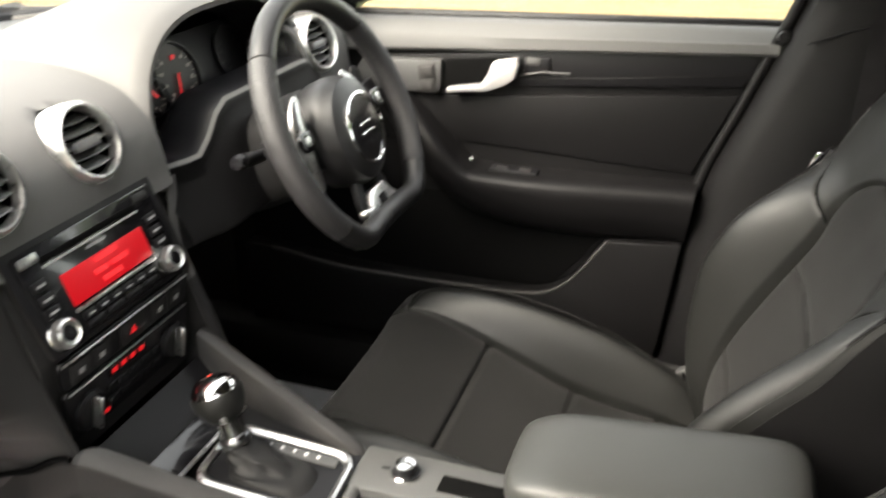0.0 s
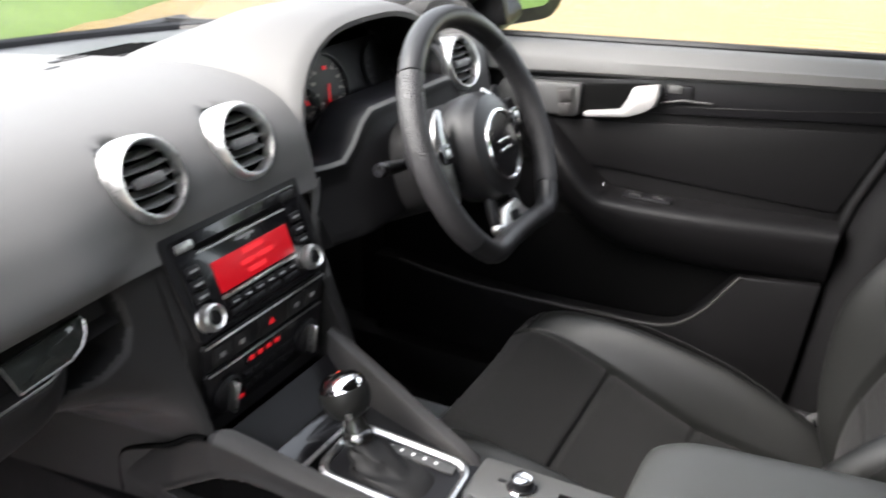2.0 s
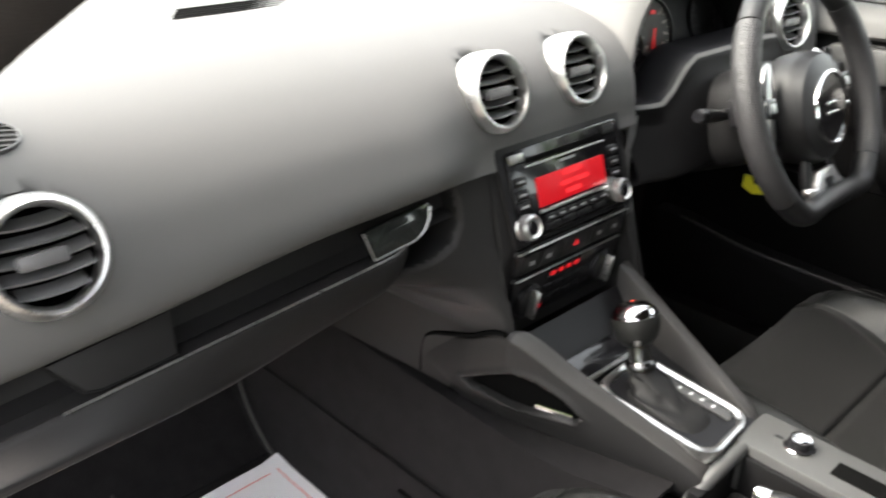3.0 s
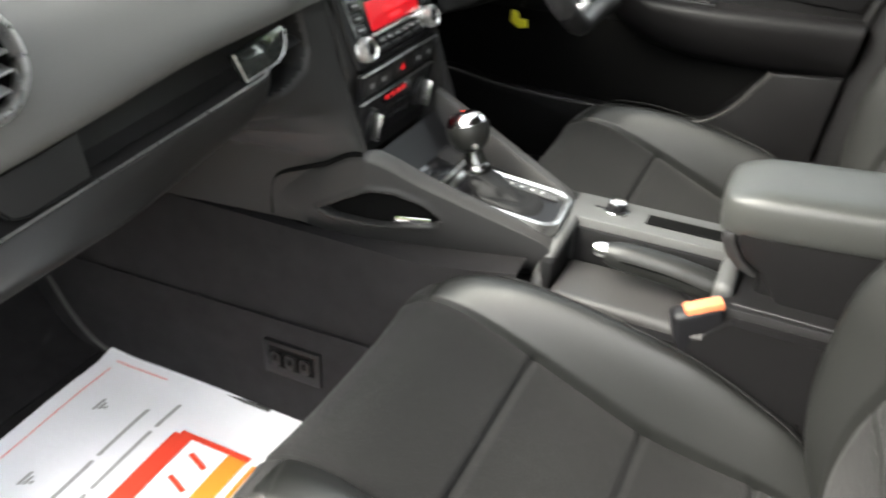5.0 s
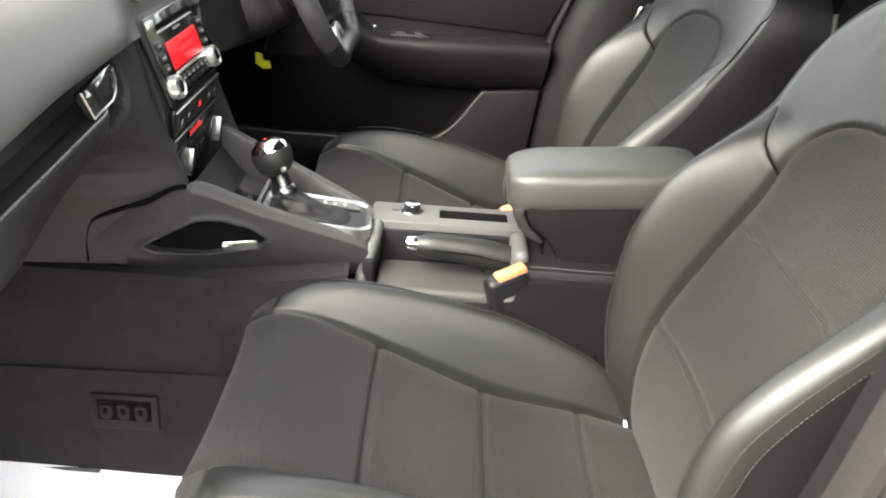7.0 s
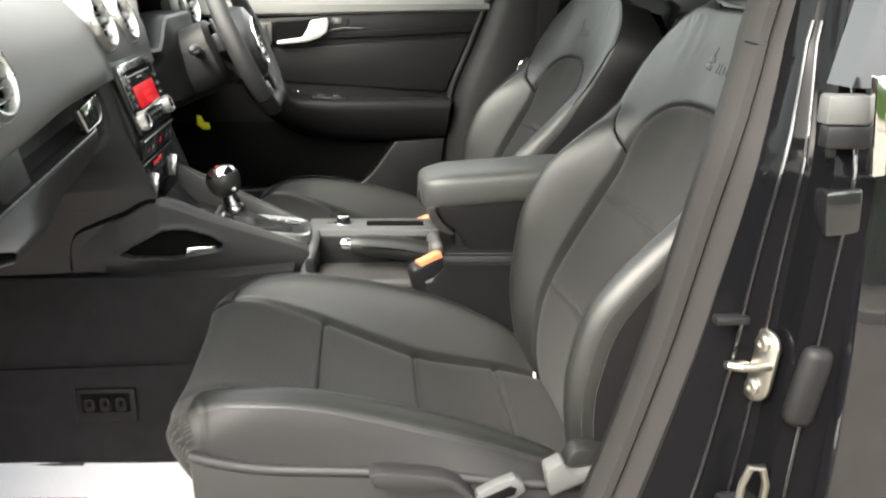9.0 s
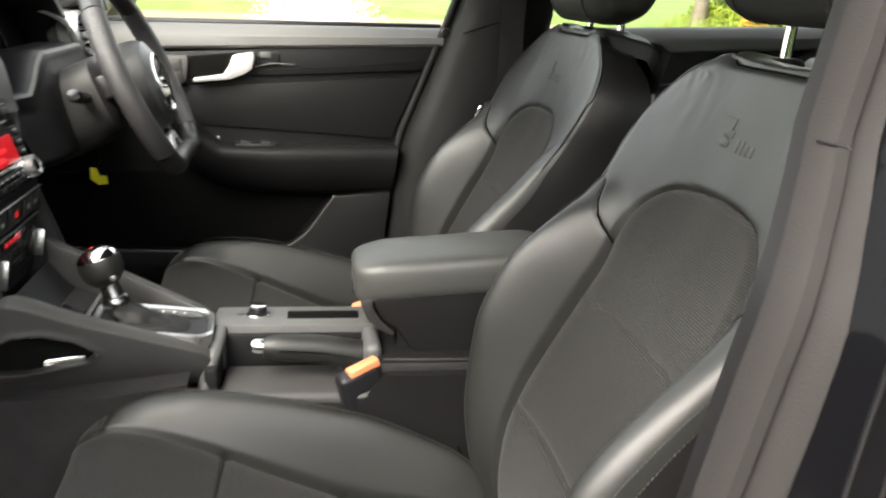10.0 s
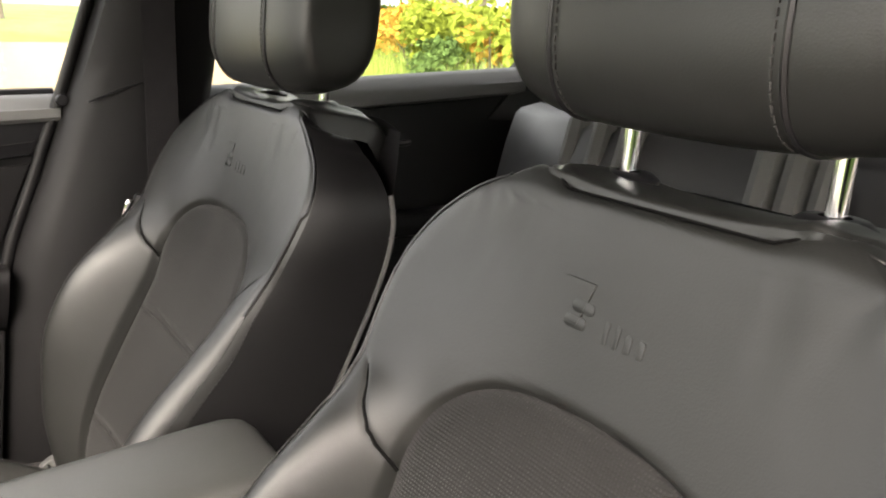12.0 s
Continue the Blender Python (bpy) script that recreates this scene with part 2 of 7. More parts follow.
def solo(name, bm, mat, label, category="", group="", kind="", smooth=True, crease=38):
    """A thing of one mesh, with its origin at the middle of its base."""
    low = Vector((min(v.co.x for v in bm.verts), min(v.co.y for v in bm.verts), min(v.co.z for v in bm.verts)))
    high = Vector((max(v.co.x for v in bm.verts), max(v.co.y for v in bm.verts), 0))
    at = Vector(((low.x + high.x) / 2, (low.y + high.y) / 2, low.z))
    bm.transform(Matrix.Translation(-at))
    ob = new(name, finish(name, bm, mat, smooth, crease))
    ob.location = at
    return tagged(ob, label, category, group, kind)


def merge(bm, other, m=None):
    if m is not None:
        other.transform(m)
    data = bpy.data.meshes.new("joined")
    other.to_mesh(data)
    other.free()
    bm.from_mesh(data)
    bpy.data.meshes.remove(data)
    return bm


def box(size, bevel=0.0, m=None, steps=2, bm=None):
    """A box round the origin with rounded edges, laid by m."""
    one = bmesh.new()
    bmesh.ops.create_cube(one, size=1.0)
    bmesh.ops.scale(one, vec=size, verts=one.verts)
    if bevel:
        bmesh.ops.bevel(one, geom=one.edges[:], offset=min(bevel, min(size) * 0.49), segments=steps, profile=0.5, affect="EDGES")
    return merge(bm or bmesh.new(), one, m)


def between(lo, hi, bevel=0.0, bm=None, steps=2):
    lo, hi = Vector(lo), Vector(hi)
    return box(tuple(hi - lo), bevel, Matrix.Translation((lo + hi) / 2), steps, bm)


def prism(outline, depth, bevel=0.0, m=None, bm=None, steps=2):
    """A flat outline in x and y, extruded from z = 0 to depth, with its edges rounded."""
    one = bmesh.new()
    bottom = [one.verts.new((x, y, 0)) for x, y in outline]
    face = one.faces.new(bottom)
    top = bmesh.ops.extrude_face_region(one, geom=[face])
    moved = [g for g in top["geom"] if isinstance(g, bmesh.types.BMVert)]
    bmesh.ops.translate(one, vec=(0, 0, depth), verts=moved)
    bmesh.ops.recalc_face_normals(one, faces=one.faces)
    if bevel:
        rim = [e for e in one.edges if len(e.link_faces) == 2 and e.calc_face_angle() > radians(50)]
        bmesh.ops.bevel(one, geom=rim, offset=bevel, segments=steps, profile=0.5, affect="EDGES", clamp_overlap=True)
    return merge(bm or bmesh.new(), one, m)


def spline(points, count):
    """count points on a smooth curve through the given ones (any dimension)."""
    p = np.array(points, float)
    p = np.vstack([2 * p[0] - p[1], p, 2 * p[-1] - p[-2]])
    out = []
    n = len(points) - 1
    for k in range(count):
        s = k * n / (count - 1)
        i = min(int(s), n - 1)
        f = s - i
        a, b, c, d = p[i:i + 4]
        out.append(0.5 * (2 * b + (c - a) * f + (2 * a - 5 * b + 4 * c - d) * f * f + (3 * b - a - 3 * c + d) * f ** 3))
    return np.array(out)


def sheet(rows, closed_u=False, closed_v=False, bm=None, thick=0.0):
    """A skin over rows of points; thick: metres by which it is backed against its normals."""
    one = bmesh.new()
    grid = [[one.verts.new(tuple(p)) for p in row] for row in rows]
    n, k = len(grid), len(grid[0])
    for i in range(n if closed_v else n - 1):
        for j in range(k if closed_u else k - 1):
            q = (grid[i][j], grid[i][(j + 1) % k], grid[(i + 1) % n][(j + 1) % k], grid[(i + 1) % n][j])
            if len(set(q)) == 4:
                one.faces.new(q)
    if thick:
        one.normal_update()
        bmesh.ops.solidify(one, geom=one.faces[:], thickness=thick)
    return merge(bm or bmesh.new(), one)


def tube(points, radius, sides=12, closed=False, bm=None, flat=1.0, caps=True, side=None):
    """A pipe along a curve; radius is one number or one a point; flat squeezes it along its own up."""
    one = bmesh.new()
    p = [Vector(q) for q in points]
    n = len(p)
    rings = []
    up = Vector(side) if side else None
    for i in range(n):
        a, b = (p[i - 1], p[(i + 1) % n]) if closed or 0 < i < n - 1 else ((p[i], p[i + 1]) if i == 0 else (p[i - 1], p[i]))
        t = (b - a).normalized()
        if up is None:
            up = t.orthogonal()
        u = (up - t * up.dot(t)).normalized()
        if not side:
            up = u
        w = t.cross(u)
        r = radius[i] if isinstance(radius, (list, tuple)) else radius
        rings.append([one.verts.new(p[i] + r * (u * flat * math.cos(c) + w * math.sin(c))) for c in (2 * math.pi * k / sides for k in range(sides))])
    for i in range(n if closed else n - 1):
        for k in range(sides):
            one.faces.new((rings[i][k], rings[i][(k + 1) % sides], rings[(i + 1) % n][(k + 1) % sides], rings[(i + 1) % n][k]))
    if caps and not closed:
        one.faces.new(rings[0])
        one.faces.new(rings[-1][::-1])
    return merge(bm or bmesh.new(), one)


def lathe(profile, m=None, sides=32, bm=None):
    """A turned shape about local z from (radius, height) pairs."""
    one = bmesh.new()
    rings = []
    for r, h in profile:
        if r < 1e-5:
            rings.append([one.verts.new((0, 0, h))])
        else:
            rings.append([one.verts.new((r * math.cos(2 * math.pi * k / sides), r * math.sin(2 * math.pi * k / sides), h)) for k in range(sides)])
    for a, b in zip(rings, rings[1:]):
        for k in range(sides):
            q = [a[k % len(a)], a[(k + 1) % len(a)], b[(k + 1) % len(b)], b[k % len(b)]]
            q = list(dict.fromkeys(q))
            if len(q) > 2:
                one.faces.new(q)
    return merge(bm or bmesh.new(), one, m)


def axes(origin, u, v, n):
    """A frame of three directions as a matrix."""
    u, v, n = Vector(u).normalized(), Vector(v).normalized(), Vector(n).normalized()
    m = Matrix((u, v, n)).transposed().to_4x4()
    return Matrix.Translation(origin) @ m


def rounded(w, h, r, steps=5, power=None):
    """A rectangle's outline with round corners, round the origin."""
    out = []
    for cx, cy, start in ((w / 2 - r, h / 2 - r, 0), (-w / 2 + r, h / 2 - r, 90), (-w / 2 + r, -h / 2 + r, 180), (w / 2 - r, -h / 2 + r, 270)):
        for k in range(steps + 1):
            a = radians(start + 90 * k / steps)
            out.append((cx + r * math.cos(a), cy + r * math.sin(a)))
    return out


def glass_part(name, bm, mat, parent, label=""):
    ob = part(name, bm, mat, parent, label)
    ob.visible_shadow = False
    inner = Vector((0.3, 0.0, 0.95)) - base_of(ob)
    for f in ob.data.polygons:
        # every pane faces the cabin
        if f.normal.dot(inner - f.center) < 0:
            f.flip()
    return ob


def smoothstep(e0, e1, x):
    t = max(0.0, min(1.0, (x - e0) / (e1 - e0)))
    return t * t * (3 - 2 * t)


# ---- the car's shell ----
SEAT_Y = 0.338          # seat centres lie this far to each side


def slab(outline, y0, y1, bevel=0.004, bm=None):
    """An outline in x and z, standing between two depths y."""
    m = axes((0, y0, 0), (1, 0, 0), (0, 0, 1), (0, -1, 0))
    return prism(outline, y0 - y1, bevel, m, bm) if y1 < y0 else prism(outline, y1 - y0, bevel, axes((0, y1, 0), (1, 0, 0), (0, 0, 1), (0, -1, 0)), bm)


floor = thing("floor", (0, 0, 0.27), "black carpeted floor of a car cabin", "floor", kind="structure")
part("floor_pan", between((-0.95, -0.72, 0.25), (2.0, 0.72, 0.296), 0.004), CARPET, floor)
rows = []
for y in (-0.70, -0.4, -0.2, 0.2, 0.4, 0.70):
    rows.append([(x, y, z) for x, z in spline([(-0.58, 0.290), (-0.64, 0.31), (-0.72, 0.40), (-0.78, 0.55), (-0.82, 0.75)], 14)])
part("toe_board", sheet(rows, thick=0.012), CARPET, floor)
for ytop, ybot in ((-0.150, -0.172), (0.150, 0.172)):
    rows = []
    for x in np.linspace(-0.78, 0.95, 40):
        w = 1.0 - 0.90 * smoothstep(-0.03, 0.18, x)
        rows.append([(x, ybot * (0.55 + 0.45 * w) + (ytop - ybot) * f * w, z) for f, z in ((0, 0.296), (0.1, 0.33), (0.3, 0.42), (0.55, 0.50), (0.8, 0.58), (1, 0.618))] + [(x, ytop * 0.3, 0.612)])
    part("tunnel_side", sheet(rows[:21], thick=0.01), CARPET_SIDE, floor, "carpeted side of the centre tunnel")
    rows = [[(x, y, min(z, 0.575) if x < 0.36 else z) for x, y, z in r] for r in rows]
    # near-black colour here stands in for the shade beside the seat
    part("console_flank", sheet(rows[20:], thick=0.01), DOOR_PAD, floor, "smooth side of the centre console, darkened for the seat's shade")
# the lower half of the tunnel cover is a thicker carpet with a folded edge
rows = [[(x, -0.1755 + 0.004 * s, 0.30 + s * (0.175 + 0.02 * (x + 0.6))) for s in np.linspace(0, 1, 6)] for x in np.linspace(-0.72, -0.02, 20)]
part("carpet_flap", sheet(rows, thick=0.006), CARPET, floor)
port = part("socket_panel", box((0.096, 0.010, 0.060), 0.004, Matrix.Translation((-0.192, -0.180, 0.418))), DOOR_PAD, floor, "small recessed black socket panel")
part("socket_recess", box((0.076, 0.004, 0.034), 0.0015, Matrix.Translation((-0.192, -0.1842, 0.423))), VOID, port)
for k in range(3):
    part("socket", prism(rounded(0.0165, 0.024, 0.006, 4), 0.004, 0.001, axes((-0.2165 + 0.0245 * k, -0.1860, 0.422), (1, 0, 0), (0, 0, 1), (0, -1, 0))), TRIM, port)
    part("socket_slot", box((0.006, 0.003, 0.010), 0.001, Matrix.Translation((-0.2165 + 0.0245 * k, -0.1895, 0.424))), VOID, port)
part("mat_edge", tube(spline([(-0.660, -0.182, 0.425), (-0.618, -0.184, 0.360), (-0.565, -0.184, 0.316), (-0.49, -0.185, 0.305), (-0.398, -0.185, 0.308), (-0.237, -0.185, 0.312)], 24), 0.0035, 6), GREY_CLOTH, floor, "grey bound edge of the carpet")
part("mat_edge", tube([(-0.70, -0.425, 0.375), (-0.66, -0.43, 0.33), (-0.60, -0.437, 0.303)], 0.003, 6), GREY_CLOTH, floor)
part("rocker", between((-0.62, -0.765, 0.24), (0.60, -0.665, 0.375), 0.03), PLASTIC, floor, "dark plastic door sill cover")
part("rocker", between((-0.62, 0.665, 0.24), (0.60, 0.765, 0.40), 0.03), PLASTIC, floor, "dark plastic door sill cover")

roof = thing("roof", (0.8, 0, 1.45), "pale cloth-lined car roof", "roof", kind="structure")
rows = [[(x, y, 1.455 - 0.035 * (y / 0.62) ** 2 - 0.05 * ((x - 0.75) / 0.95) ** 2) for y in np.linspace(-0.62, 0.62, 13)] for x in np.linspace(0.10, 1.95, 12)]
part("roof_panel", sheet(rows, thick=0.05), LINER, roof)
for s in (-1, 1):
    pts = [(x, s * 0.645, 1.40 - 0.055 * ((x - 0.8) / 0.9) ** 2) for x in np.linspace(0.06, 1.95, 12)]
    part("roof_rail", tube(pts, 0.032, 10, side=(0, 1, 0)), TRIM, roof)
part("rear_wall", between((1.98, -0.72, 0.3), (2.03, 0.72, 1.02), 0.02), CARPET, roof)
part("bulkhead", between((-0.90, -0.72, 0.3), (-0.86, 0.72, 1.03), 0.02), PLASTIC, roof)
part("bonnet", sheet([[(x, y, 1.02 - 0.05 * (y / 0.7) ** 2 + (x + 0.72) * 0.16) for y in np.linspace(-0.72, 0.72, 9)] for x in np.linspace(-1.75, -0.72, 6)], thick=0.02), PAINT, roof, "black painted bonnet")
side = between((-1.75, -0.80, 0.3), (-0.70, -0.70, 0.90), 0.03)
between((-1.75, 0.70, 0.3), (-0.70, 0.80, 0.90), 0.03, side)
between((1.50, -0.84, 0.3), (2.2, -0.70, 1.0), 0.04, side)
between((1.50, 0.72, 0.3), (2.2, 0.84, 1.0), 0.04, side)
between((-0.60, 0.775, 0.28), (1.52, 0.84, 0.985), 0.03, side)
part("body_side", side, PAINT, roof, "black painted body side")

tail = bmesh.new()
between((1.95, -0.68, 1.0), (2.0, 0.68, 1.10), 0.01, tail)
between((1.95, -0.68, 1.09), (2.0, -0.46, 1.42), 0.01, tail)
between((1.95, 0.46, 1.09), (2.0, 0.68, 1.42), 0.01, tail)
between((1.95, -0.47, 1.36), (2.0, 0.47, 1.42), 0.01, tail)
part("tailgate_trim", tail, TRIM, roof)
glass_part("tailgate_pane", box((0.004, 0.92, 0.28), 0, Matrix.Translation((1.975, 0, 1.23))), TINT_GLASS, roof)
part("parcel_shelf", between((1.46, -0.62, 0.985), (1.96, 0.62, 1.0), 0.005), CARPET, roof)
part("rear_quarter", between((1.50, -0.74, 0.98), (1.97, -0.66, 1.41), 0.02), TRIM, roof)
part("rear_quarter", between((1.60, 0.70, 0.98), (1.97, 0.76, 1.41), 0.02), TRIM, roof)

# windscreen and its pillars
windscreen = thing("windscreen", (-0.5, 0, 1.05), "clear raked windscreen", "windscreen", kind="structure")
rows = [[((-0.90 + 0.57 * y * y) * (1 - s) + (0.18 + 0.10 * (y / 0.66) ** 2) * s, y * (1 - 0.10 * s), 1.035 + 0.385 * s) for y in np.linspace(-0.70, 0.70, 13)] for s in np.linspace(0, 1, 8)]
glass_part("pane", sheet(rows), GLASS, windscreen)
part("black_edge", tube(rows[0], 0.012, 8), BLACK, windscreen, "black ceramic edge of the glass")

for s, tag in ((1, "a_pillar_driver"), (-1, "a_pillar_passenger")):
    pillar = thing(tag, (-0.4, s * 0.67, 1.05), "dark plastic-trimmed windscreen pillar", "pillar", kind="structure")
    path = spline([(-0.52, 0.672, 1.00), (-0.33, 0.672, 1.105), (-0.12, 0.668, 1.220), (0.06, 0.655, 1.315), (0.20, 0.64, 1.385)], 14)
    bm = bmesh.new()
    rows = []
    for x, y, z in path:
        ring = [(-0.040, 0.03), (-0.038, 0.004), (-0.02, -0.012), (0.02, -0.020), (0.066, -0.012), (0.074, 0.015), (0.05, 0.045), (-0.02, 0.05)]
        c, q = math.cos(radians(29)), math.sin(radians(29))
        rows.append([(x + q * a, s * (y + b), z - c * a) for a, b in ring])
    part("pillar_trim", sheet(rows, closed_u=True, bm=bm), PLASTIC, pillar, crease=60)
    edge = [(x - 0.020, s * (y + 0.018), z + 0.036) for x, y, z in path]
    part("glass_seal", tube(edge, 0.007, 8), BLACK, pillar)
    rows = [[(-0.52 - 0.12 * k, s * (0.745 - 0.03 * k), z) for k in (0, 1, 2, 3)] for z in np.linspace(0.28, 1.03, 6)]
    if s < 0:
        seal = [(x + 0.052, s * (y + 0.042), z - 0.094) for x, y, z in path]
        part("door_seal", tube([(-0.50, -0.72, 0.42), (-0.50, -0.725, 0.80), (-0.44, -0.725, 0.97)] + seal, 0.022, 12), RUBBER, pillar, "grey rubber door seal")
        part("kick_panel", sheet(rows, thick=0.012), PLASTIC, pillar, "black kick panel beside the footwell")
    else:
        part("kick_panel", sheet([[(-0.40, 0.735, p[0][2])] + p for p in rows], thick=0.012), PLASTIC, pillar, "black kick panel beside the footwell")
        tri_out = [(-0.345, 1.060), (-0.205, 1.060), (-0.176, 1.070), (-0.170, 1.086), (-0.182, 1.104), (-0.206, 1.117), (-0.238, 1.119), (-0.29, 1.100)]
        cover = part("tweeter_cover", slab(tri_out, 0.665, 0.645, 0.008), PLASTIC, pillar, "finely ribbed tweeter cover")
        for k in range(9):
            part("rib", tube([(-0.268 + 0.010 * k, 0.6445, 1.072), (-0.248 + 0.0085 * k, 0.6445, 1.108 - 0.0008 * abs(k - 3) ** 2)], 0.0016, 5), BLACK, cover)


# ---- doors ----
def door_handle(x0, z0, y, parent):
    out = [(0, 0), (0.062, 0.010), (0.075, 0.030), (0.083, 0.050), (0.124, 0.058), (0.127, 0.045), (0.121, 0.022), (0.104, 0.010), (0.075, -0.001), (0.002, -0.009)]
    return part("pull_handle", slab([(x0 + a, z0 + b) for a, b in out], y, y - 0.018, 0.005), HANDLE, parent, "satin silver pull handle")


def driver_door():
    d = thing("door_driver", (0.15, 0.74, 0.42), "closed black driver's door with silver pull handle", "car door", kind="structure")
    outline = [(-0.46, 0.40), (0.405, 0.44), (0.418, 0.50), (0.448, 0.77), (0.505, 0.93), (0.545, 1.03), (-0.30, 1.02), (-0.46, 0.95)]
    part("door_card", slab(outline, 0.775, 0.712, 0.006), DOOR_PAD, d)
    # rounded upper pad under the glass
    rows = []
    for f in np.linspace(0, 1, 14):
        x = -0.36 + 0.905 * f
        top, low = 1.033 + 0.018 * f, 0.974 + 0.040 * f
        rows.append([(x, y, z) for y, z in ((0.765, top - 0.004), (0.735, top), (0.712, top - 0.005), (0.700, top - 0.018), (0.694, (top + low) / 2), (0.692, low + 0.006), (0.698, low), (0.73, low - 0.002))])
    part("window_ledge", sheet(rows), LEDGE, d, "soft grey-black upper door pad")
    part("waist_seal", tube([(x, 0.752, 1.0345 + 0.018 * (x + 0.36) / 0.905) for x in np.linspace(-0.3, 0.545, 8)], 0.007, 8), BLACK, d)
    # dark decor strip and fabric field
    strip = [(-0.16, 0.918), (0.50, 0.962), (0.535, 1.020), (0.15, 0.995), (-0.10, 0.976)]
    part("decor_strip", slab(strip, 0.7125, 0.7035, 0.003), BLACK, d, "plain black decor strip")
    # thin line modelled in place of a faint reflection on the strip
    part("decor_line", tube([(0.16, 0.7028, 0.952), (0.35, 0.7028, 0.967), (0.52, 0.7028, 0.985)], 0.0007, 6), LEATHER, d)
    field = [(-0.10, 0.828), (0.06, 0.832), (0.44, 0.812), (0.498, 0.950), (0.10, 0.918), (-0.14, 0.905)]
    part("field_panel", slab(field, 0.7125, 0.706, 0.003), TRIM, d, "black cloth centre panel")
    recess = [(0.014, 0.925), (0.124, 0.943), (0.130, 0.987), (0.02, 0.975)]
    # black slab in place of the shade behind the pull handle
    part("handle_recess", slab(recess, 0.708, 0.697, 0.003), VOID, d)
    cup = [(-0.165, 0.915), (0.012, 0.920), (0.016, 0.977), (-0.13, 0.972)]
    part("handle_surround", slab(cup, 0.7125, 0.690, 0.006), DECK, d)
    lock = part("lock_switch", box((0.030, 0.006, 0.050), 0.003, Matrix.Translation((-0.010, 0.689, 0.944)) @ pose(0, 0, 0, 0, -6)), CONSOLE, d)
    for dz in (-0.011, 0.012):
        part("key", box((0.022, 0.005, 0.018), 0.002, Matrix.Translation((-0.010, 0.6855, 0.944 + dz)) @ pose(0, 0, 0, 0, -6)), CONSOLE, lock)
    door_handle(0.024, 0.932, 0.698, d)
    part("small_recess", box((0.045, 0.010, 0.030), 0.006, Matrix.Translation((0.178, 0.703, 0.975))), BLACK, d)
    # paler grey tube laid on as a highlight along the recess
    part("recess_glint", tube([(0.150, 0.6985, 0.958), (0.185, 0.6975, 0.966), (0.232, 0.701, 0.965)], 0.0018, 6), DECK, d)
    part("recess_knob", box((0.022, 0.006, 0.014), 0.003, Matrix.Translation((0.172, 0.698, 0.983))), DECK, d)
    # armrest: a deep padded block whose front end sweeps up to the handle
    top = spline([(-0.060, 0.918), (-0.030, 0.898), (0.018, 0.850), (0.066, 0.806), (0.110, 0.797), (0.290, 0.797), (0.452, 0.800)], 34)
    low = spline([(-0.110, 0.880), (-0.085, 0.852), (-0.030, 0.788), (0.040, 0.724), (0.130, 0.692), (0.290, 0.684), (0.442, 0.690)], 34)
    rows = []
    for k, ((xt, zt), (xb, zb)) in enumerate(zip(top, low)):
        f = k / 33
        out = 0.050 * smoothstep(0.0, 0.42, f) * (1 - 0.40 * smoothstep(0.72, 1.0, f)) + 0.004
        line = [(0.0, 0.715, 0.0), (0.0, 0.700 - out * 0.55, 0.0005), (0.0, 0.697 - out * 0.9, 0.0008), (0.03, 0.690 - out, -0.001), (0.09, 0.687 - out, 0.0), (0.22, 0.687 - out, 0.0), (0.50, 0.692 - out * 0.92, 0.0), (0.80, 0.700 - out * 0.70, 0.0), (0.95, 0.708 - out * 0.45, 0.0), (1.0, 0.716, 0.0)]
        rows.append([(xt + (xb - xt) * g, y, zt + (zb - zt) * g + dz) for g, y, dz in line])
    part("armrest", sheet(rows), DOOR_PAD, d, "padded black door armrest", crease=60)
    part("window_switch", box((0.085, 0.026, 0.008), 0.003, Matrix.Translation((0.150, 0.678, 0.798))), BLACK, d)
    for x in (0.130, 0.170):
        part("switch_key", box((0.022, 0.016, 0.007), 0.003, Matrix.Translation((x, 0.676, 0.803)) @ pose(0, 0, 0, 0, 6)), PLASTIC, d)
    part("chrome_switch", box((0.008, 0.010, 0.010), 0.003, Matrix.Translation((0.074, 0.672, 0.812))), CHROME, d)
    # lower stowage pocket with a raised lip
    lip = spline([(-0.34, 0.585), (-0.19, 0.566), (0.0, 0.562), (0.15, 0.564), (0.215, 0.574), (0.262, 0.610), (0.300, 0.664), (0.318, 0.690)], 34)
    wall = [(x, z) for x, z in lip] + [(0.44, 0.70), (0.418, 0.50), (0.405, 0.445), (-0.40, 0.41), (-0.40, 0.585)]
    part("pocket_front", slab(wall, 0.714, 0.672, 0.004), DOOR_PAD, d)
    part("pocket_lip", tube([(x, 0.673, z) for x, z in lip], 0.0034, 8), CONSOLE, d)
    # near-black sheet painted as the shade inside the door pocket
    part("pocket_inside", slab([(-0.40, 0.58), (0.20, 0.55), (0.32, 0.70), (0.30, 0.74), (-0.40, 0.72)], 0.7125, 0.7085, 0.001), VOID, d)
    # glass
    rows = [[(-0.33 + (0.98 - 0.25 * s) * f + 0.42 * s, 0.757 - 0.075 * s, 1.04 + 0.018 * f + 0.34 * s) for f in np.linspace(0, 1, 6)] for s in np.linspace(0, 1, 5)]
    glass_part("window_pane", sheet(rows), GLASS, d)
    return d


driver_door()


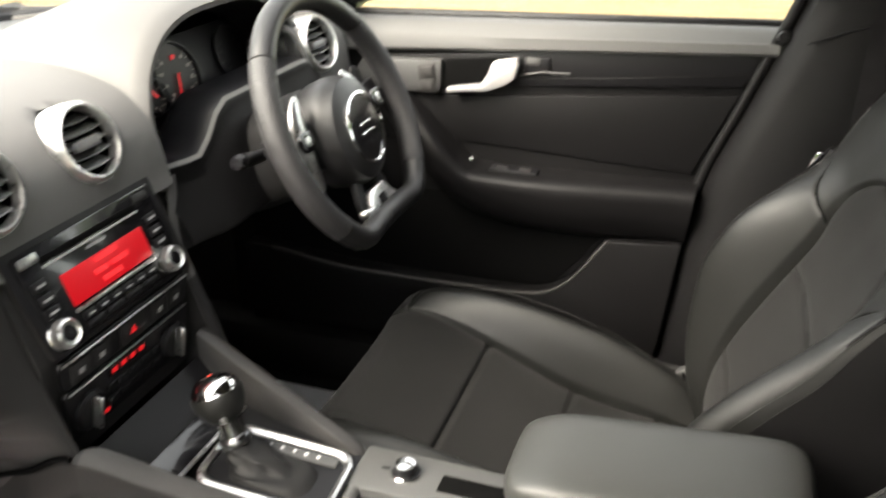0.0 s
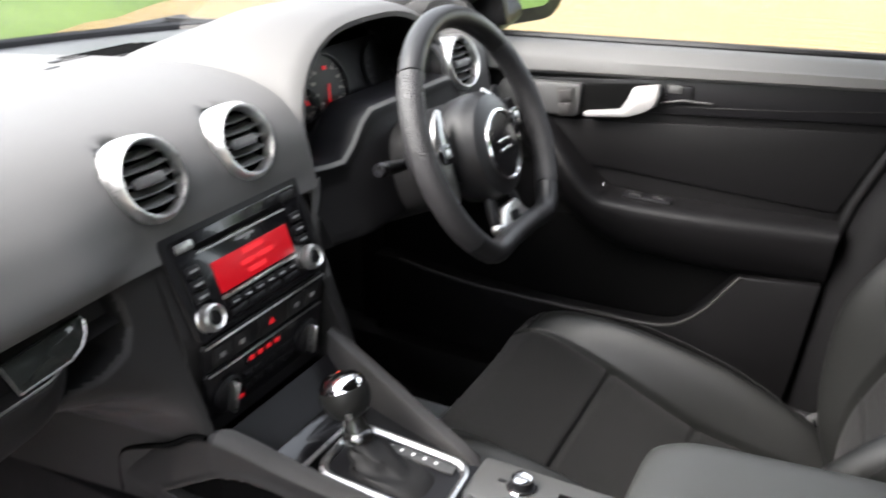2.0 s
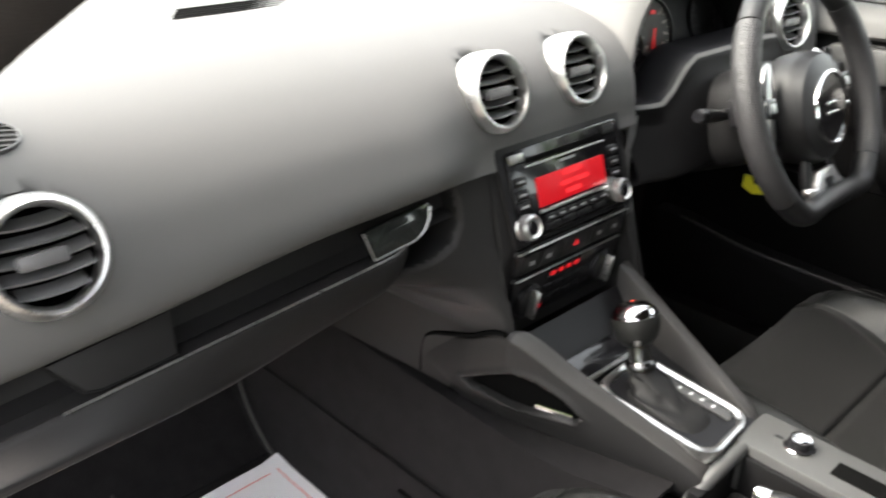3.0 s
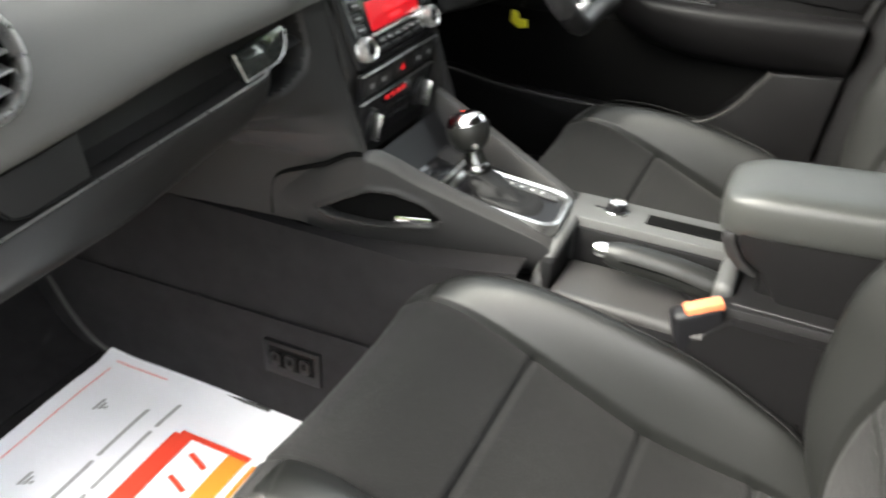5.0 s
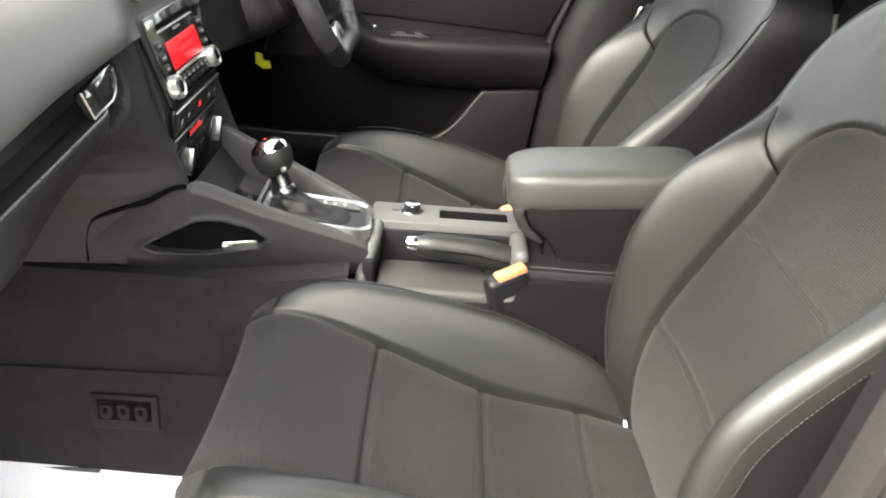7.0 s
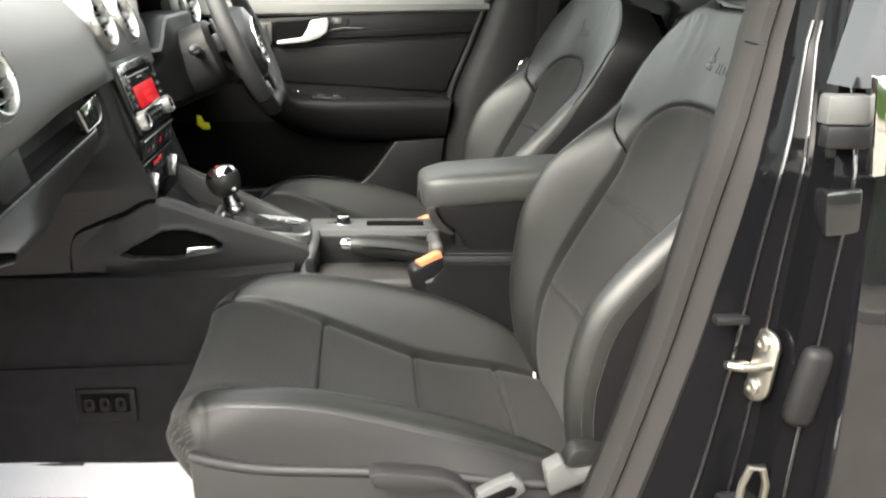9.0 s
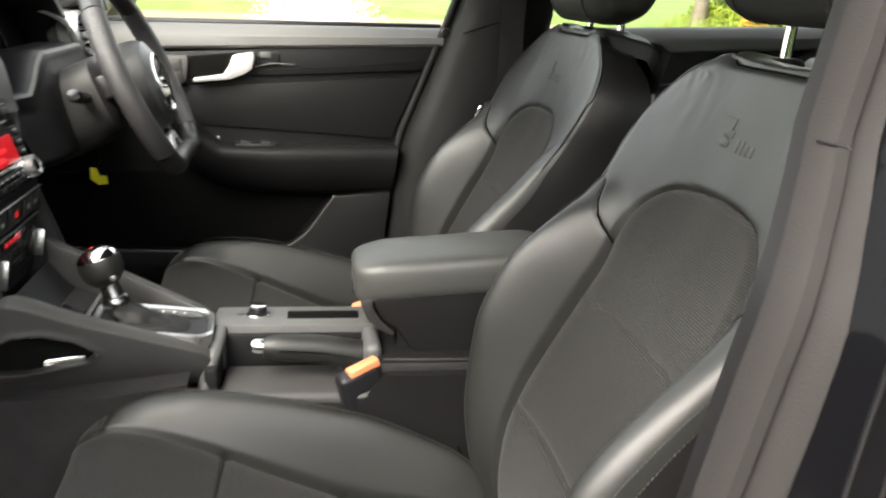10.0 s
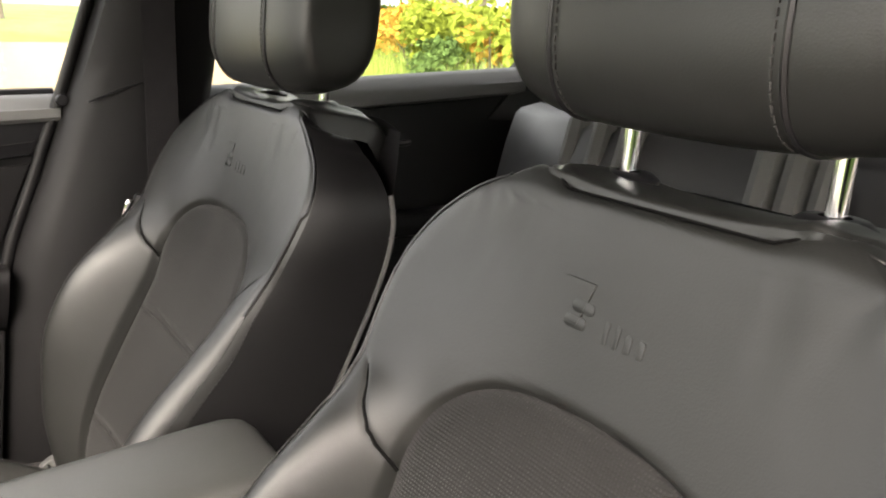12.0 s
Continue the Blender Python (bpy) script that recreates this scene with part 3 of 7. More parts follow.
def rear_door():
    d = thing("door_rear_right", (1.1, 0.75, 0.42), "closed black rear passenger door", "car door", kind="structure")
    outline = [(0.76, 0.42), (1.25, 0.44), (1.48, 0.72), (1.56, 1.075), (0.76, 1.04)]
    part("door_card", slab(outline, 0.78, 0.712, 0.006), TRIM, d)
    rows = []
    for f in np.linspace(0, 1, 12):
        x = 0.735 + 0.86 * f
        top, low = 1.060 + 0.040 * f, 1.000 + 0.052 * f
        rows.append([(x, y, z) for y, z in ((0.765, top - 0.003), (0.735, top), (0.712, top - 0.006), (0.700, top - 0.02), (0.694, (top + low) / 2), (0.692, low + 0.006), (0.70, low), (0.73, low - 0.002))])
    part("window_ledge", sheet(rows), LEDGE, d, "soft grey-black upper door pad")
    part("armrest", box((0.40, 0.06, 0.05), 0.02, Matrix.Translation((1.10, 0.69, 0.80))), DOOR_PAD, d)
    part("pull_strip", tube([(0.86, 0.695, 0.93), (1.0, 0.692, 0.945), (1.15, 0.692, 0.955)], 0.006, 8), PLASTIC, d)
    rows = [[(0.74 + (0.86 - 0.30 * s) * f, 0.757 - 0.075 * s, 1.06 + 0.035 * f + 0.32 * s) for f in np.linspace(0, 1, 6)] for s in np.linspace(0, 1, 5)]
    glass_part("window_pane", sheet(rows), DARK_GLASS, d)
    return d


rear_door()

# pillars behind the front doors
b_pillar = thing("b_pillar_driver", (0.60, 0.70, 0.42), "black centre pillar beside the driver's seat", "pillar", kind="structure")
front = spline([(0.405, 0.40), (0.418, 0.50), (0.450, 0.772), (0.505, 0.93), (0.555, 1.064), (0.59, 1.17), (0.628, 1.285), (0.66, 1.39)], 22)
rows = []
for x, z in front:
    w = 0.235 - 0.06 * smoothstep(0.95, 1.35, z)
    dy = -0.04 * smoothstep(1.0, 1.4, z)
    rows.append([(x + a, 0.70 + b + dy, z) for a, b in ((0.0, 0.06), (0.003, 0.006), (0.016, -0.022), (0.05, -0.040), (w * 0.55, -0.046), (w - 0.03, -0.040), (w - 0.008, -0.02), (w, 0.03))])
part("pillar_cover", sheet(rows), TRIM, b_pillar)
part("door_seal", tube([(x - 0.004, 0.705 - 0.04 * smoothstep(1.0, 1.4, z), z) for x, z in front], 0.009, 10), TRIM, b_pillar)
part("cover_joint", tube([(x, 0.6535, 1.045 + 0.02 * k) for k, x in enumerate((0.578, 0.63, 0.70))], 0.0018, 6), BLACK, b_pillar)
belt = thing("seat_belt", (0.66, 0.63, 0.5), "black webbing belt hanging at the centre pillar", "seat belt")
rows = [[(0.668 + 0.012 * s + dx, 0.640 - 0.02 * math.sin(2.6 * s), 0.45 + 0.88 * s) for dx in (-0.024, 0, 0.024)] for s in np.linspace(0, 1, 14)]
part("webbing", sheet(rows, thick=0.002), CARPET, belt)
part("tongue", box((0.012, 0.010, 0.030), 0.003, Matrix.Translation((0.612, 0.600, 0.893)) @ pose(0, 0, 0, 0, 20)), CHROME, belt, "chrome belt tongue")
part("clip", box((0.030, 0.016, 0.050), 0.005, Matrix.Translation((0.632, 0.606, 0.885)) @ pose(0, 0, 0, 0, 20)), BLACK, belt)
part("guide_knob", lathe([(0.0, 0.01), (0.008, 0.009), (0.010, 0.0), (0.010, -0.01)], axes((0.548, 0.697, 1.045), (1, 0, 0), (0, 0, 1), (0, -1, 0)), 14), BLACK, b_pillar)

c_pillar = thing("c_pillar_driver", (1.62, 0.72, 1.0), "dark trim of the rear pillar", "pillar", kind="structure")
rows = [[(1.44 + 0.30 * s + a, 0.70 - 0.05 * s + b, 1.085 + 0.32 * (s - 0.0)) for a, b in ((-0.02, 0.06), (-0.012, -0.004), (0.05, -0.03), (0.5, -0.03))] for s in (-0.3, 0, 0.35, 0.7, 1)]
part("pillar_cover", sheet(rows), TRIM, c_pillar)

# the passenger's side: open doorway, painted pillar, closed rear door
bp = thing("b_pillar_passenger", (0.62, -0.74, 0.42), "glossy black painted door pillar with grey rubber seal", "pillar", kind="structure")
line = spline([(0.405, 0.36), (0.442, 0.43), (0.488, 0.564), (0.534, 0.737), (0.554, 0.834), (0.576, 0.937), (0.594, 0.983), (0.617, 1.037), (0.638, 1.12), (0.664, 1.24), (0.694, 1.38)], 40)


def tumblehome(z):
    """How far the door opening leans inwards above the waist line."""
    return 0.052 * smoothstep(0.93, 1.06, z) + 0.10 * max(0.0, z - 1.0) * smoothstep(1.0, 1.06, z)


rows = []
for x, z in line:
    dy = tumblehome(z)
    ring = [(-0.022, 0.014), (-0.021, -0.004), (-0.016, -0.013), (-0.008, -0.015), (-0.005, -0.010), (-0.003, -0.016), (0.002, -0.025), (0.010, -0.030), (0.018, -0.026), (0.022, -0.012), (0.018, 0.008), (0.0, 0.018)]
    rows.append([(x + a * 1.05, -0.690 + b + dy, z - 0.25 * a) for a, b in ring])
part("door_seal", sheet(rows, closed_u=True), RUBBER, bp, "worn grey rubber door seal")
part("seal_joint", tube([(x - 0.001, y + tumblehome(1.044) - 0.0005, z) for x, y, z in ((0.594, -0.694, 1.046), (0.600, -0.7035, 1.045), (0.609, -0.7055, 1.043), (0.614, -0.700, 1.042))], 0.0014, 6), BLACK, bp)
rows = []
for x, z in line:
    dy = tumblehome(z)
    rows.append([(x + a, -0.70 + b + dy, z) for a, b in ((-0.012, 0.06), (-0.010, 0.02), (0.0, 0.004), (0.02, 0.004))])
part("inner_trim", sheet(rows, thick=0.012), TRIM, bp)
rows = []
for x, z in line:
    dy = tumblehome(z)
    step = 0.006 * math.sin((z - 0.4) * 9)
    edge = 0.655
    rows.append([(x + f * (edge - x) + (step if 0.2 < f < 0.8 else 0), -0.70 + b + dy, z) for f, b in ((0.05, -0.004), (0.16, -0.028), (0.24, -0.034), (0.30, -0.048), (0.52, -0.052), (0.60, -0.056), (0.66, -0.085), (0.80, -0.088), (0.90, -0.090), (0.96, -0.092), (1.02, -0.093))])
for col, first, last in ((3, 6, 30), (4, 8, 30), (7, 4, 32)):
    part("jamb_fold", tube([(r[col][0], r[col][1] - 0.0012, r[col][2]) for r in rows[first:last]], 0.0020, 8), GLOSS, bp)
part("painted_jamb", sheet(rows, thick=0.01), JAMB, bp, "black painted door jamb")
striker = thing("door_striker", (0.592, -0.757, 0.70), "zinc-plated door striker with two screws on the black jamb", "door striker")
m = axes((0.600, -0.757, 0.751), (0.36, -0.93, 0.0), (0.10, 0.0, 0.995), (-0.93, -0.36, 0.09))
part("plate", prism(rounded(0.036, 0.074, 0.0178, 6), 0.006, 0.002, m), STEEL, striker)
for dy in (-0.023, 0.023):
    part("screw", lathe([(0.0085, 0.006), (0.0085, 0.009), (0.006, 0.0105), (0.004, 0.0105), (0.0035, 0.008), (0, 0.008)], m @ Matrix.Translation((0, dy, 0)), 14), STEEL, striker)
loop = [(0.013, 0.004, 0.003), (0.012, 0.004, 0.020), (0.008, 0.004, 0.038), (0.0, 0.003, 0.043), (-0.008, 0.0, 0.038), (-0.012, -0.003, 0.020), (-0.013, -0.004, 0.003)]
part("loop", tube([m @ Vector(p) for p in loop], 0.0042, 10), STEEL, striker)
part("buffer", box((0.030, 0.024, 0.082), 0.0115, Matrix.Translation((0.629, -0.790, 0.744)) @ pose(0, 0, 0, 0, 9), 4), TRIM, bp, "black rubber door buffer")
part("jamb_clip", box((0.034, 0.014, 0.009), 0.003, Matrix.Translation((0.566, -0.748, 0.795))), TRIM, bp)
hinge = thing("door_check", (0.60, -0.78, 0.52), "black door hinge with a steel pin on the jamb", "door hinge")
part("hinge_plate", box((0.050, 0.024, 0.060), 0.006, Matrix.Translation((0.592, -0.772, 0.585))), BLACK, hinge)
part("pin_loop", tube([(0.578, -0.79, 0.595), (0.580, -0.79, 0.640), (0.586, -0.79, 0.658), (0.598, -0.79, 0.658), (0.604, -0.79, 0.640), (0.602, -0.79, 0.595)], 0.004, 8), STEEL, hinge)

rd = thing("door_rear_left", (1.1, -0.82, 0.35), "closed glossy black rear door with chrome window trim", "car door", kind="structure")
rows = []
for f in np.linspace(0, 1, 16):
    z = 0.30 + 0.70 * f
    y = -0.862 + 0.05 * (2 * abs(f - 0.45)) ** 2.2 * 0.6
    x0 = 0.660
    rows.append([(x0 - 0.004, y + 0.085, z), (x0 - 0.006, y + 0.056, z), (x0 - 0.003, y + 0.050, z), (x0 + 0.003, y + 0.0475, z), (x0 + 0.03, y + 0.042, z), (x0 + 0.07, y + 0.036, z)] + [(x, y + 0.034 - 0.030 * smoothstep(0.70, 1.2, x), z) for x in np.linspace(x0 + 0.15, 1.52, 8)])
part("outer_skin", sheet(rows), PAINT, rd, "black painted door skin")
part("inner_card", between((0.78, -0.78, 0.40), (1.5, -0.72, 1.0), 0.02), TRIM, rd)
part("window_trim", box((0.86, 0.012, 0.024), 0.005, Matrix.Translation((1.095, -0.838, 1.010)) @ pose(0, 0, 0, 0, -2.4)), CHROME, rd, "polished chrome waist strip")
part("window_frame", sheet([[(0.622 + 0.10 * s + a, -0.790 + 0.055 * s + b, 1.02 + 0.37 * s) for a, b in ((-0.006, 0.03), (0, 0), (0.035, -0.002), (0.042, 0.012))] for s in np.linspace(0, 1, 6)]), GLOSS, rd, "gloss black window frame")
rows = [[(0.650 + (0.86 - 0.10 * s) * f + 0.09 * s, -0.795 + 0.055 * s, 1.018 + 0.03 * f + 0.35 * s) for f in np.linspace(0, 1, 5)] for s in np.linspace(0, 1, 5)]
glass_part("window_pane", sheet(rows), DARK_GLASS, rd)
part("waist_block", box((0.040, 0.018, 0.025), 0.003, Matrix.Translation((0.620, -0.788, 1.002))), DECK, rd, "grey end of the waist seal")
part("waist_block", box((0.040, 0.016, 0.020), 0.003, Matrix.Translation((0.624, -0.788, 0.979))), BLACK, rd)
part("trim_end", box((0.012, 0.010, 0.084), 0.002, Matrix.Translation((0.637, -0.812, 0.992)) @ pose(0, 0, 0, 0, -8)), CHROME, rd, "bright end of the window trim")
part("edge_box", box((0.034, 0.024, 0.042), 0.004, Matrix.Translation((0.634, -0.780, 0.912)) @ pose(0, 0, 0, 0, -8)), GLOSS, rd)

# driver's outside mirror
om = thing("door_mirror", (-0.13, 0.86, 1.05), "black door mirror reflecting grass and trees", "wing mirror")
mm = axes((-0.163, 0.885, 1.118), (0.30, 0.954, 0), (0, 0, 1), (0.954, -0.30, 0.10))
shape = [(x * 1.0, y) for x, y in rounded(0.185, 0.138, 0.055, 6)]
shape = [(x + 0.12 * y * (1 if x < 0 else 0), y) for x, y in shape]
part("housing", prism([(x * 1.15, y * 1.18) for x, y in shape], -0.085, 0.02, mm, steps=3), PAINT, om)
part("glass_bezel", prism([(x * 1.09, y * 1.11) for x, y in shape], 0.004, 0.001, mm), BLACK, om)
part("mirror_glass", prism([(x * 0.84 - 0.008, y * 0.80 + 0.004) for x, y in shape], 0.003, 0.0, mm @ Matrix.Translation((0, 0, 0.003))), MIRROR, om, "reflecting mirror glass")
part("mirror_foot", tube([(-0.185, 0.745, 1.058), (-0.185, 0.79, 1.062), (-0.180, 0.83, 1.072)], 0.026, 10), BLACK, om)
part("sail_panel", slab([(-0.30, 1.055), (-0.145, 1.055), (-0.165, 1.15)], 0.755, 0.735, 0.004), BLACK, om)
part("mirror_adjuster", lathe([(0.0, 0.020), (0.009, 0.018), (0.010, 0.0)], axes((-0.205, 0.735, 1.115), (1, 0, 0), (0, 0, 1), (0, -1, 0)), 16), CHROME, om)
# ---- dashboard ----
dash = thing("dashboard", (-0.35, 0, 0.80), "charcoal soft-touch dashboard with round silver vents", "dashboard")


VENTS = [((-0.172, -0.098, 1.018), (0.93, 0.0, 0.34)), ((-0.176, 0.053, 1.018), (0.93, 0.0, 0.34)), ((-0.140, -0.612, 0.995), (0.93, -0.05, 0.36)), ((-0.160, 0.583, 1.016), (0.93, -0.10, 0.25))]


def open_for_vents(p):
    """Sinks the pad behind each vent's bowl."""
    p = Vector(p)
    for at, n in VENTS:
        n = Vector(n).normalized()
        d = p - Vector(at)
        h = d.dot(n)
        r = (d - n * h).length
        if r < 0.050 and abs(h) < 0.05:
            p = p - n * (h + 0.050) * (1 - smoothstep(0.0400, 0.0485, r))
    return tuple(p)


def top_profile(y):
    """The pad's line in x and z from the glass to its lower lip."""
    lift = 0.073 * (y + 0.66) if y < 0 else 0.045
    lift = min(lift, 0.036) + 0.006 * math.exp(-((y + 0.38) / 0.12) ** 2)
    side = [(max(-0.87, -0.885 + 0.57 * y * y), 1.034), (-0.56, 1.056), (-0.44, 1.064), (-0.33, 1.064), (-0.255, 1.054), (-0.205, 1.034), (-0.168, 1.000 + lift * 0.15), (-0.148, 0.960 + lift * 0.45), (-0.140, 0.931 + lift * 0.8), (-0.141, 0.914 + lift), (-0.150, 0.906 + lift)]
    mid = [(max(-0.87, -0.885 + 0.57 * y * y), 1.034), (-0.56, 1.058), (-0.44, 1.065), (-0.33, 1.066), (-0.255, 1.057), (-0.205, 1.037), (-0.176, 1.006), (-0.166, 0.974), (-0.163, 0.955), (-0.161, 0.945), (-0.157, 0.932)]
    f = smoothstep(-0.235, -0.125, y)
    return [(a * (1 - f) + c * f, b * (1 - f) + d * f) for (a, b), (c, d) in zip(side, mid)]


rows = []
for y in np.concatenate([np.linspace(-0.712, -0.665, 9), np.linspace(-0.66, 0.16, 166)]):
    edge = 0.035 * (1 - smoothstep(-0.715, -0.66, y)) ** 2
    pts = spline([(x - edge * (0.3 if x < -0.4 else 1.0), z - edge * 0.5) for x, z in top_profile(y)], 64)
    rows.append([open_for_vents((x, y, z)) for x, z in pts])
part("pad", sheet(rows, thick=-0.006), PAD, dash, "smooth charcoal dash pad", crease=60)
part("pad_end", slab([(-0.66, 1.02), (-0.30, 1.040), (-0.235, 1.02), (-0.195, 0.98), (-0.172, 0.93), (-0.158, 0.895), (-0.138, 0.864), (-0.124, 0.840), (-0.122, 0.822), (-0.20, 0.798), (-0.50, 0.70), (-0.66, 0.70)], -0.690, -0.7125, 0.006), PLASTIC, dash)

# glovebox: deep grip slot under the pad, then a lid; a silver line paints its edge highlight
rows = []
for y in np.linspace(-0.708, -0.172, 28):
    lift = 0.073 * (y + 0.66)
    rows.append([(x, y, z + lift) for x, z in ((-0.150, 0.907), (-0.170, 0.905), (-0.180, 0.897), (-0.182, 0.880), (-0.176, 0.864), (-0.160, 0.857))])
part("grip_slot", sheet(rows), PLASTIC, dash)
rows, ridge = [], []
for y in np.concatenate([np.linspace(-0.708, -0.30, 20), np.linspace(-0.29, -0.186, 16)]):
    lift, low, lx = 0.073 * (y + 0.66), 0.832 - 0.115 * (y + 0.597), -0.114 - 0.19 * (y + 0.597)
    r = 0.857 + lift
    pts = spline([(-0.165, r - 0.004), (-0.146, r - 0.001), (-0.140, r), (-0.1365, r - 0.004), (-0.135 * 0.6 + lx * 0.4, r * 0.6 + low * 0.4), (lx - 0.002, low + 0.008), (lx - 0.001, low + 0.001), (lx - 0.008, low - 0.005), (lx - 0.06, low - 0.018), (lx - 0.18, low - 0.05), (-0.56, low - 0.12)], 34)
    soft = spline([(-0.165, r - 0.004), (-0.146, r - 0.001), (-0.140, r), (-0.1365, r - 0.004), (-0.139, r - 0.020), (-0.150, r - 0.042), (-0.172, r - 0.064), (-0.210, r - 0.084), (-0.27, r - 0.102), (-0.38, r - 0.125), (-0.56, r - 0.16)], 34)
    f = smoothstep(-0.52, -0.24, y)
    pts = [(a * (1 - f) + c * f, b * (1 - f) + d * f) for (a, b), (c, d) in zip(pts, soft)]
    bend = smoothstep(-0.300, -0.186, y) ** 2
    up = 0.020 * smoothstep(-0.240, -0.190, y) ** 2
    rows.append([(x - 0.080 * bend * (1 if x > -0.2 else 0.6), y, z + (up if z > r - 0.01 else up * 0.5)) for x, z in pts])
    ridge.append((-0.1385 - 0.080 * bend, y, r + up))
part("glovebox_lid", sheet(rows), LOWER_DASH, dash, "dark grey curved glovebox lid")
part("lid_edge", tube([p for p in ridge if -0.632 < p[1] < -0.208], 0.0014, 6), SILVER, dash, "thin silver line drawn as the lid edge's highlight")
for y0, y1, name in ((-0.310, -0.220, "glovebox_catch"), (-0.622, -0.518, "trim_cover")):
    lift = 0.073 * ((y0 + y1) / 2 + 0.66)
    w = y1 - y0
    if name == "glovebox_catch":
        out = [(-w / 2, 0.032), (w / 2 - 0.002, 0.036), (w / 2, 0.030), (w / 2 - 0.003, 0.018), (w / 2 - 0.012, 0.008), (w / 2 - 0.026, 0.002), (-w / 2 + 0.008, 0.001)]
        edge = out[2:] + out[:1]
    else:
        out = [(-w / 2 - 0.004, 0.038), (w / 2, 0.040), (w / 2 - 0.003, 0.001), (-w / 2 + 0.034, 0.001), (-w / 2 + 0.020, 0.005)]
        edge = out[2:] + out[:1]
    m = axes((-0.150, (y0 + y1) / 2, 0.857 + lift), (0, 1, 0.073), (-0.30, 0, 1), (1, 0, 0.30))
    catch = part(name, prism(out, 0.010, 0.002, m), CATCH if y0 > -0.4 else PLASTIC, dash, "glossy dark release catch" if y0 > -0.4 else "")
    part("catch_edge", tube([m @ Vector((a, b, 0.0095)) for a, b in edge], 0.0012, 6), SILVER if y0 > -0.4 else TRIM, catch)
part("pad_badge", box((0.0008, 0.030, 0.0030), 0.0004, axes((-0.1470, -0.262, 0.967), (1, 0, 0.35), (0, 1, 0.06), (-0.35, 0, 1))), SLAT, dash)


# the stack's frame and its sides, which fall back to the tunnel
def stack_line(z):
    return float(np.interp(z, [0.632, 0.722, 0.745, 0.80, 0.865, 0.932], [-0.088, -0.092, -0.098, -0.118, -0.140, -0.157]))


def stack_back(z):
    """The recessed face behind the switches, deeper towards its foot than the frame round it."""
    return float(np.interp(z, [0.70, 0.841, 0.865, 0.934], [-0.1425, -0.1255, -0.1335, -0.1575]))


rows = [[(stack_back(z), y, z) for z in np.linspace(0.936, 0.705, 24)] for y in np.linspace(-0.123, 0.129, 10)]
part("stack_frame", sheet(rows), PAD_SHADED, dash, crease=60)
for y in (-0.1238, 0.1292):
    rows = [[(stack_back(z) * (1 - f) + stack_line(z) * f + 0.001 * f, y, z) for f in (0, 0.5, 1)] for z in np.linspace(0.934, 0.700, 30)]
    part("stack_reveal", sheet(rows, thick=0.003), PAD_SHADED, dash)
HOLLOW = [(-0.70, 0.96), (-0.205, 0.952), (-0.181, 0.940), (-0.170, 0.915), (-0.168, 0.885), (-0.178, 0.862), (-0.206, 0.845), (-0.26, 0.833), (-0.33, 0.828), (-0.42, 0.824), (-0.70, 0.81)]


def inside(shape, x, z):
    """Metres from the rim of a closed outline, above 0 inside it."""
    best, within = 9.0, False
    n = len(shape)
    for k in range(n):
        (x0, z0), (x1, z1) = shape[k], shape[(k + 1) % n]
        if (z0 > z) != (z1 > z) and x < (x1 - x0) * (z - z0) / (z1 - z0) + x0:
            within = not within
        t = max(0.0, min(1.0, ((x - x0) * (x1 - x0) + (z - z0) * (z1 - z0)) / ((x1 - x0) ** 2 + (z1 - z0) ** 2)))
        best = min(best, math.hypot(x - x0 - t * (x1 - x0), z - z0 - t * (z1 - z0)))
    return best if within else -best


rows = []
for z in np.linspace(0.634, 0.938, 110):
    slope = float(np.interp(z, [0.64, 0.735, 0.77, 0.80, 0.83, 0.87, 0.94], [0.10, 0.12, 0.35, 0.9, 2.2, 4.0, 7.0]))
    far = float(np.interp(z, [0.64, 0.74, 0.78, 0.82, 0.87, 0.94], [0.42, 0.42, 0.40, 0.13, 0.045, 0.025]))
    col = []
    for s in np.linspace(0, 1, 120):
        a = far * s ** 1.4
        y = -0.124 - 0.010 * (1 - math.exp(-a / 0.004)) - slope * a
        x = stack_line(z) - a
        d = inside(HOLLOW, y, z)
        x -= 0.070 * smoothstep(-0.006, 0.026, d)
        # behind the console's open pocket the panel steps back
        y += 0.045 * smoothstep(0.710, 0.702, z) * smoothstep(-0.185, -0.165, x)
        col.append((x, y, z))
    rows.append(col)
# faces inside the hollow get a darker colour that stands in for shade
cheek_bm, slot_bm = bmesh.new(), bmesh.new()
for bm, dark in ((cheek_bm, False), (slot_bm, True)):
    made = {}
    for i in range(len(rows) - 1):
        for j in range(len(rows[0]) - 1):
            q = ((i, j), (i, j + 1), (i + 1, j + 1), (i + 1, j))
            deep = inside(HOLLOW, sum(rows[a][b][1] for a, b in q) / 4, sum(rows[a][b][2] for a, b in q) / 4) > 0.0
            if deep == dark:
                for c in q:
                    if c not in made:
                        made[c] = bm.verts.new(rows[c[0]][c[1]])
                bm.faces.new([made[c] for c in q])
part("stack_cheek", cheek_bm, PAD_SHADED, dash, "smooth panel beside the centre stack, coloured darker for shade", crease=70)
part("slot_end", slot_bm, TRIM, dash, "rounded end of the grip slot, coloured dark for its shade", crease=70)
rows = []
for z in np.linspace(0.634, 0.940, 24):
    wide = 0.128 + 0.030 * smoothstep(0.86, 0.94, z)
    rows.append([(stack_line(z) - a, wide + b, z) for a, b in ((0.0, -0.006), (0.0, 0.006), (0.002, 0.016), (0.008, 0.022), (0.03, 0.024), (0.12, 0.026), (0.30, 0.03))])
# upper rows keep the pad's colour, lower rows take its shaded copy
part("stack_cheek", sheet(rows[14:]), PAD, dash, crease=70)
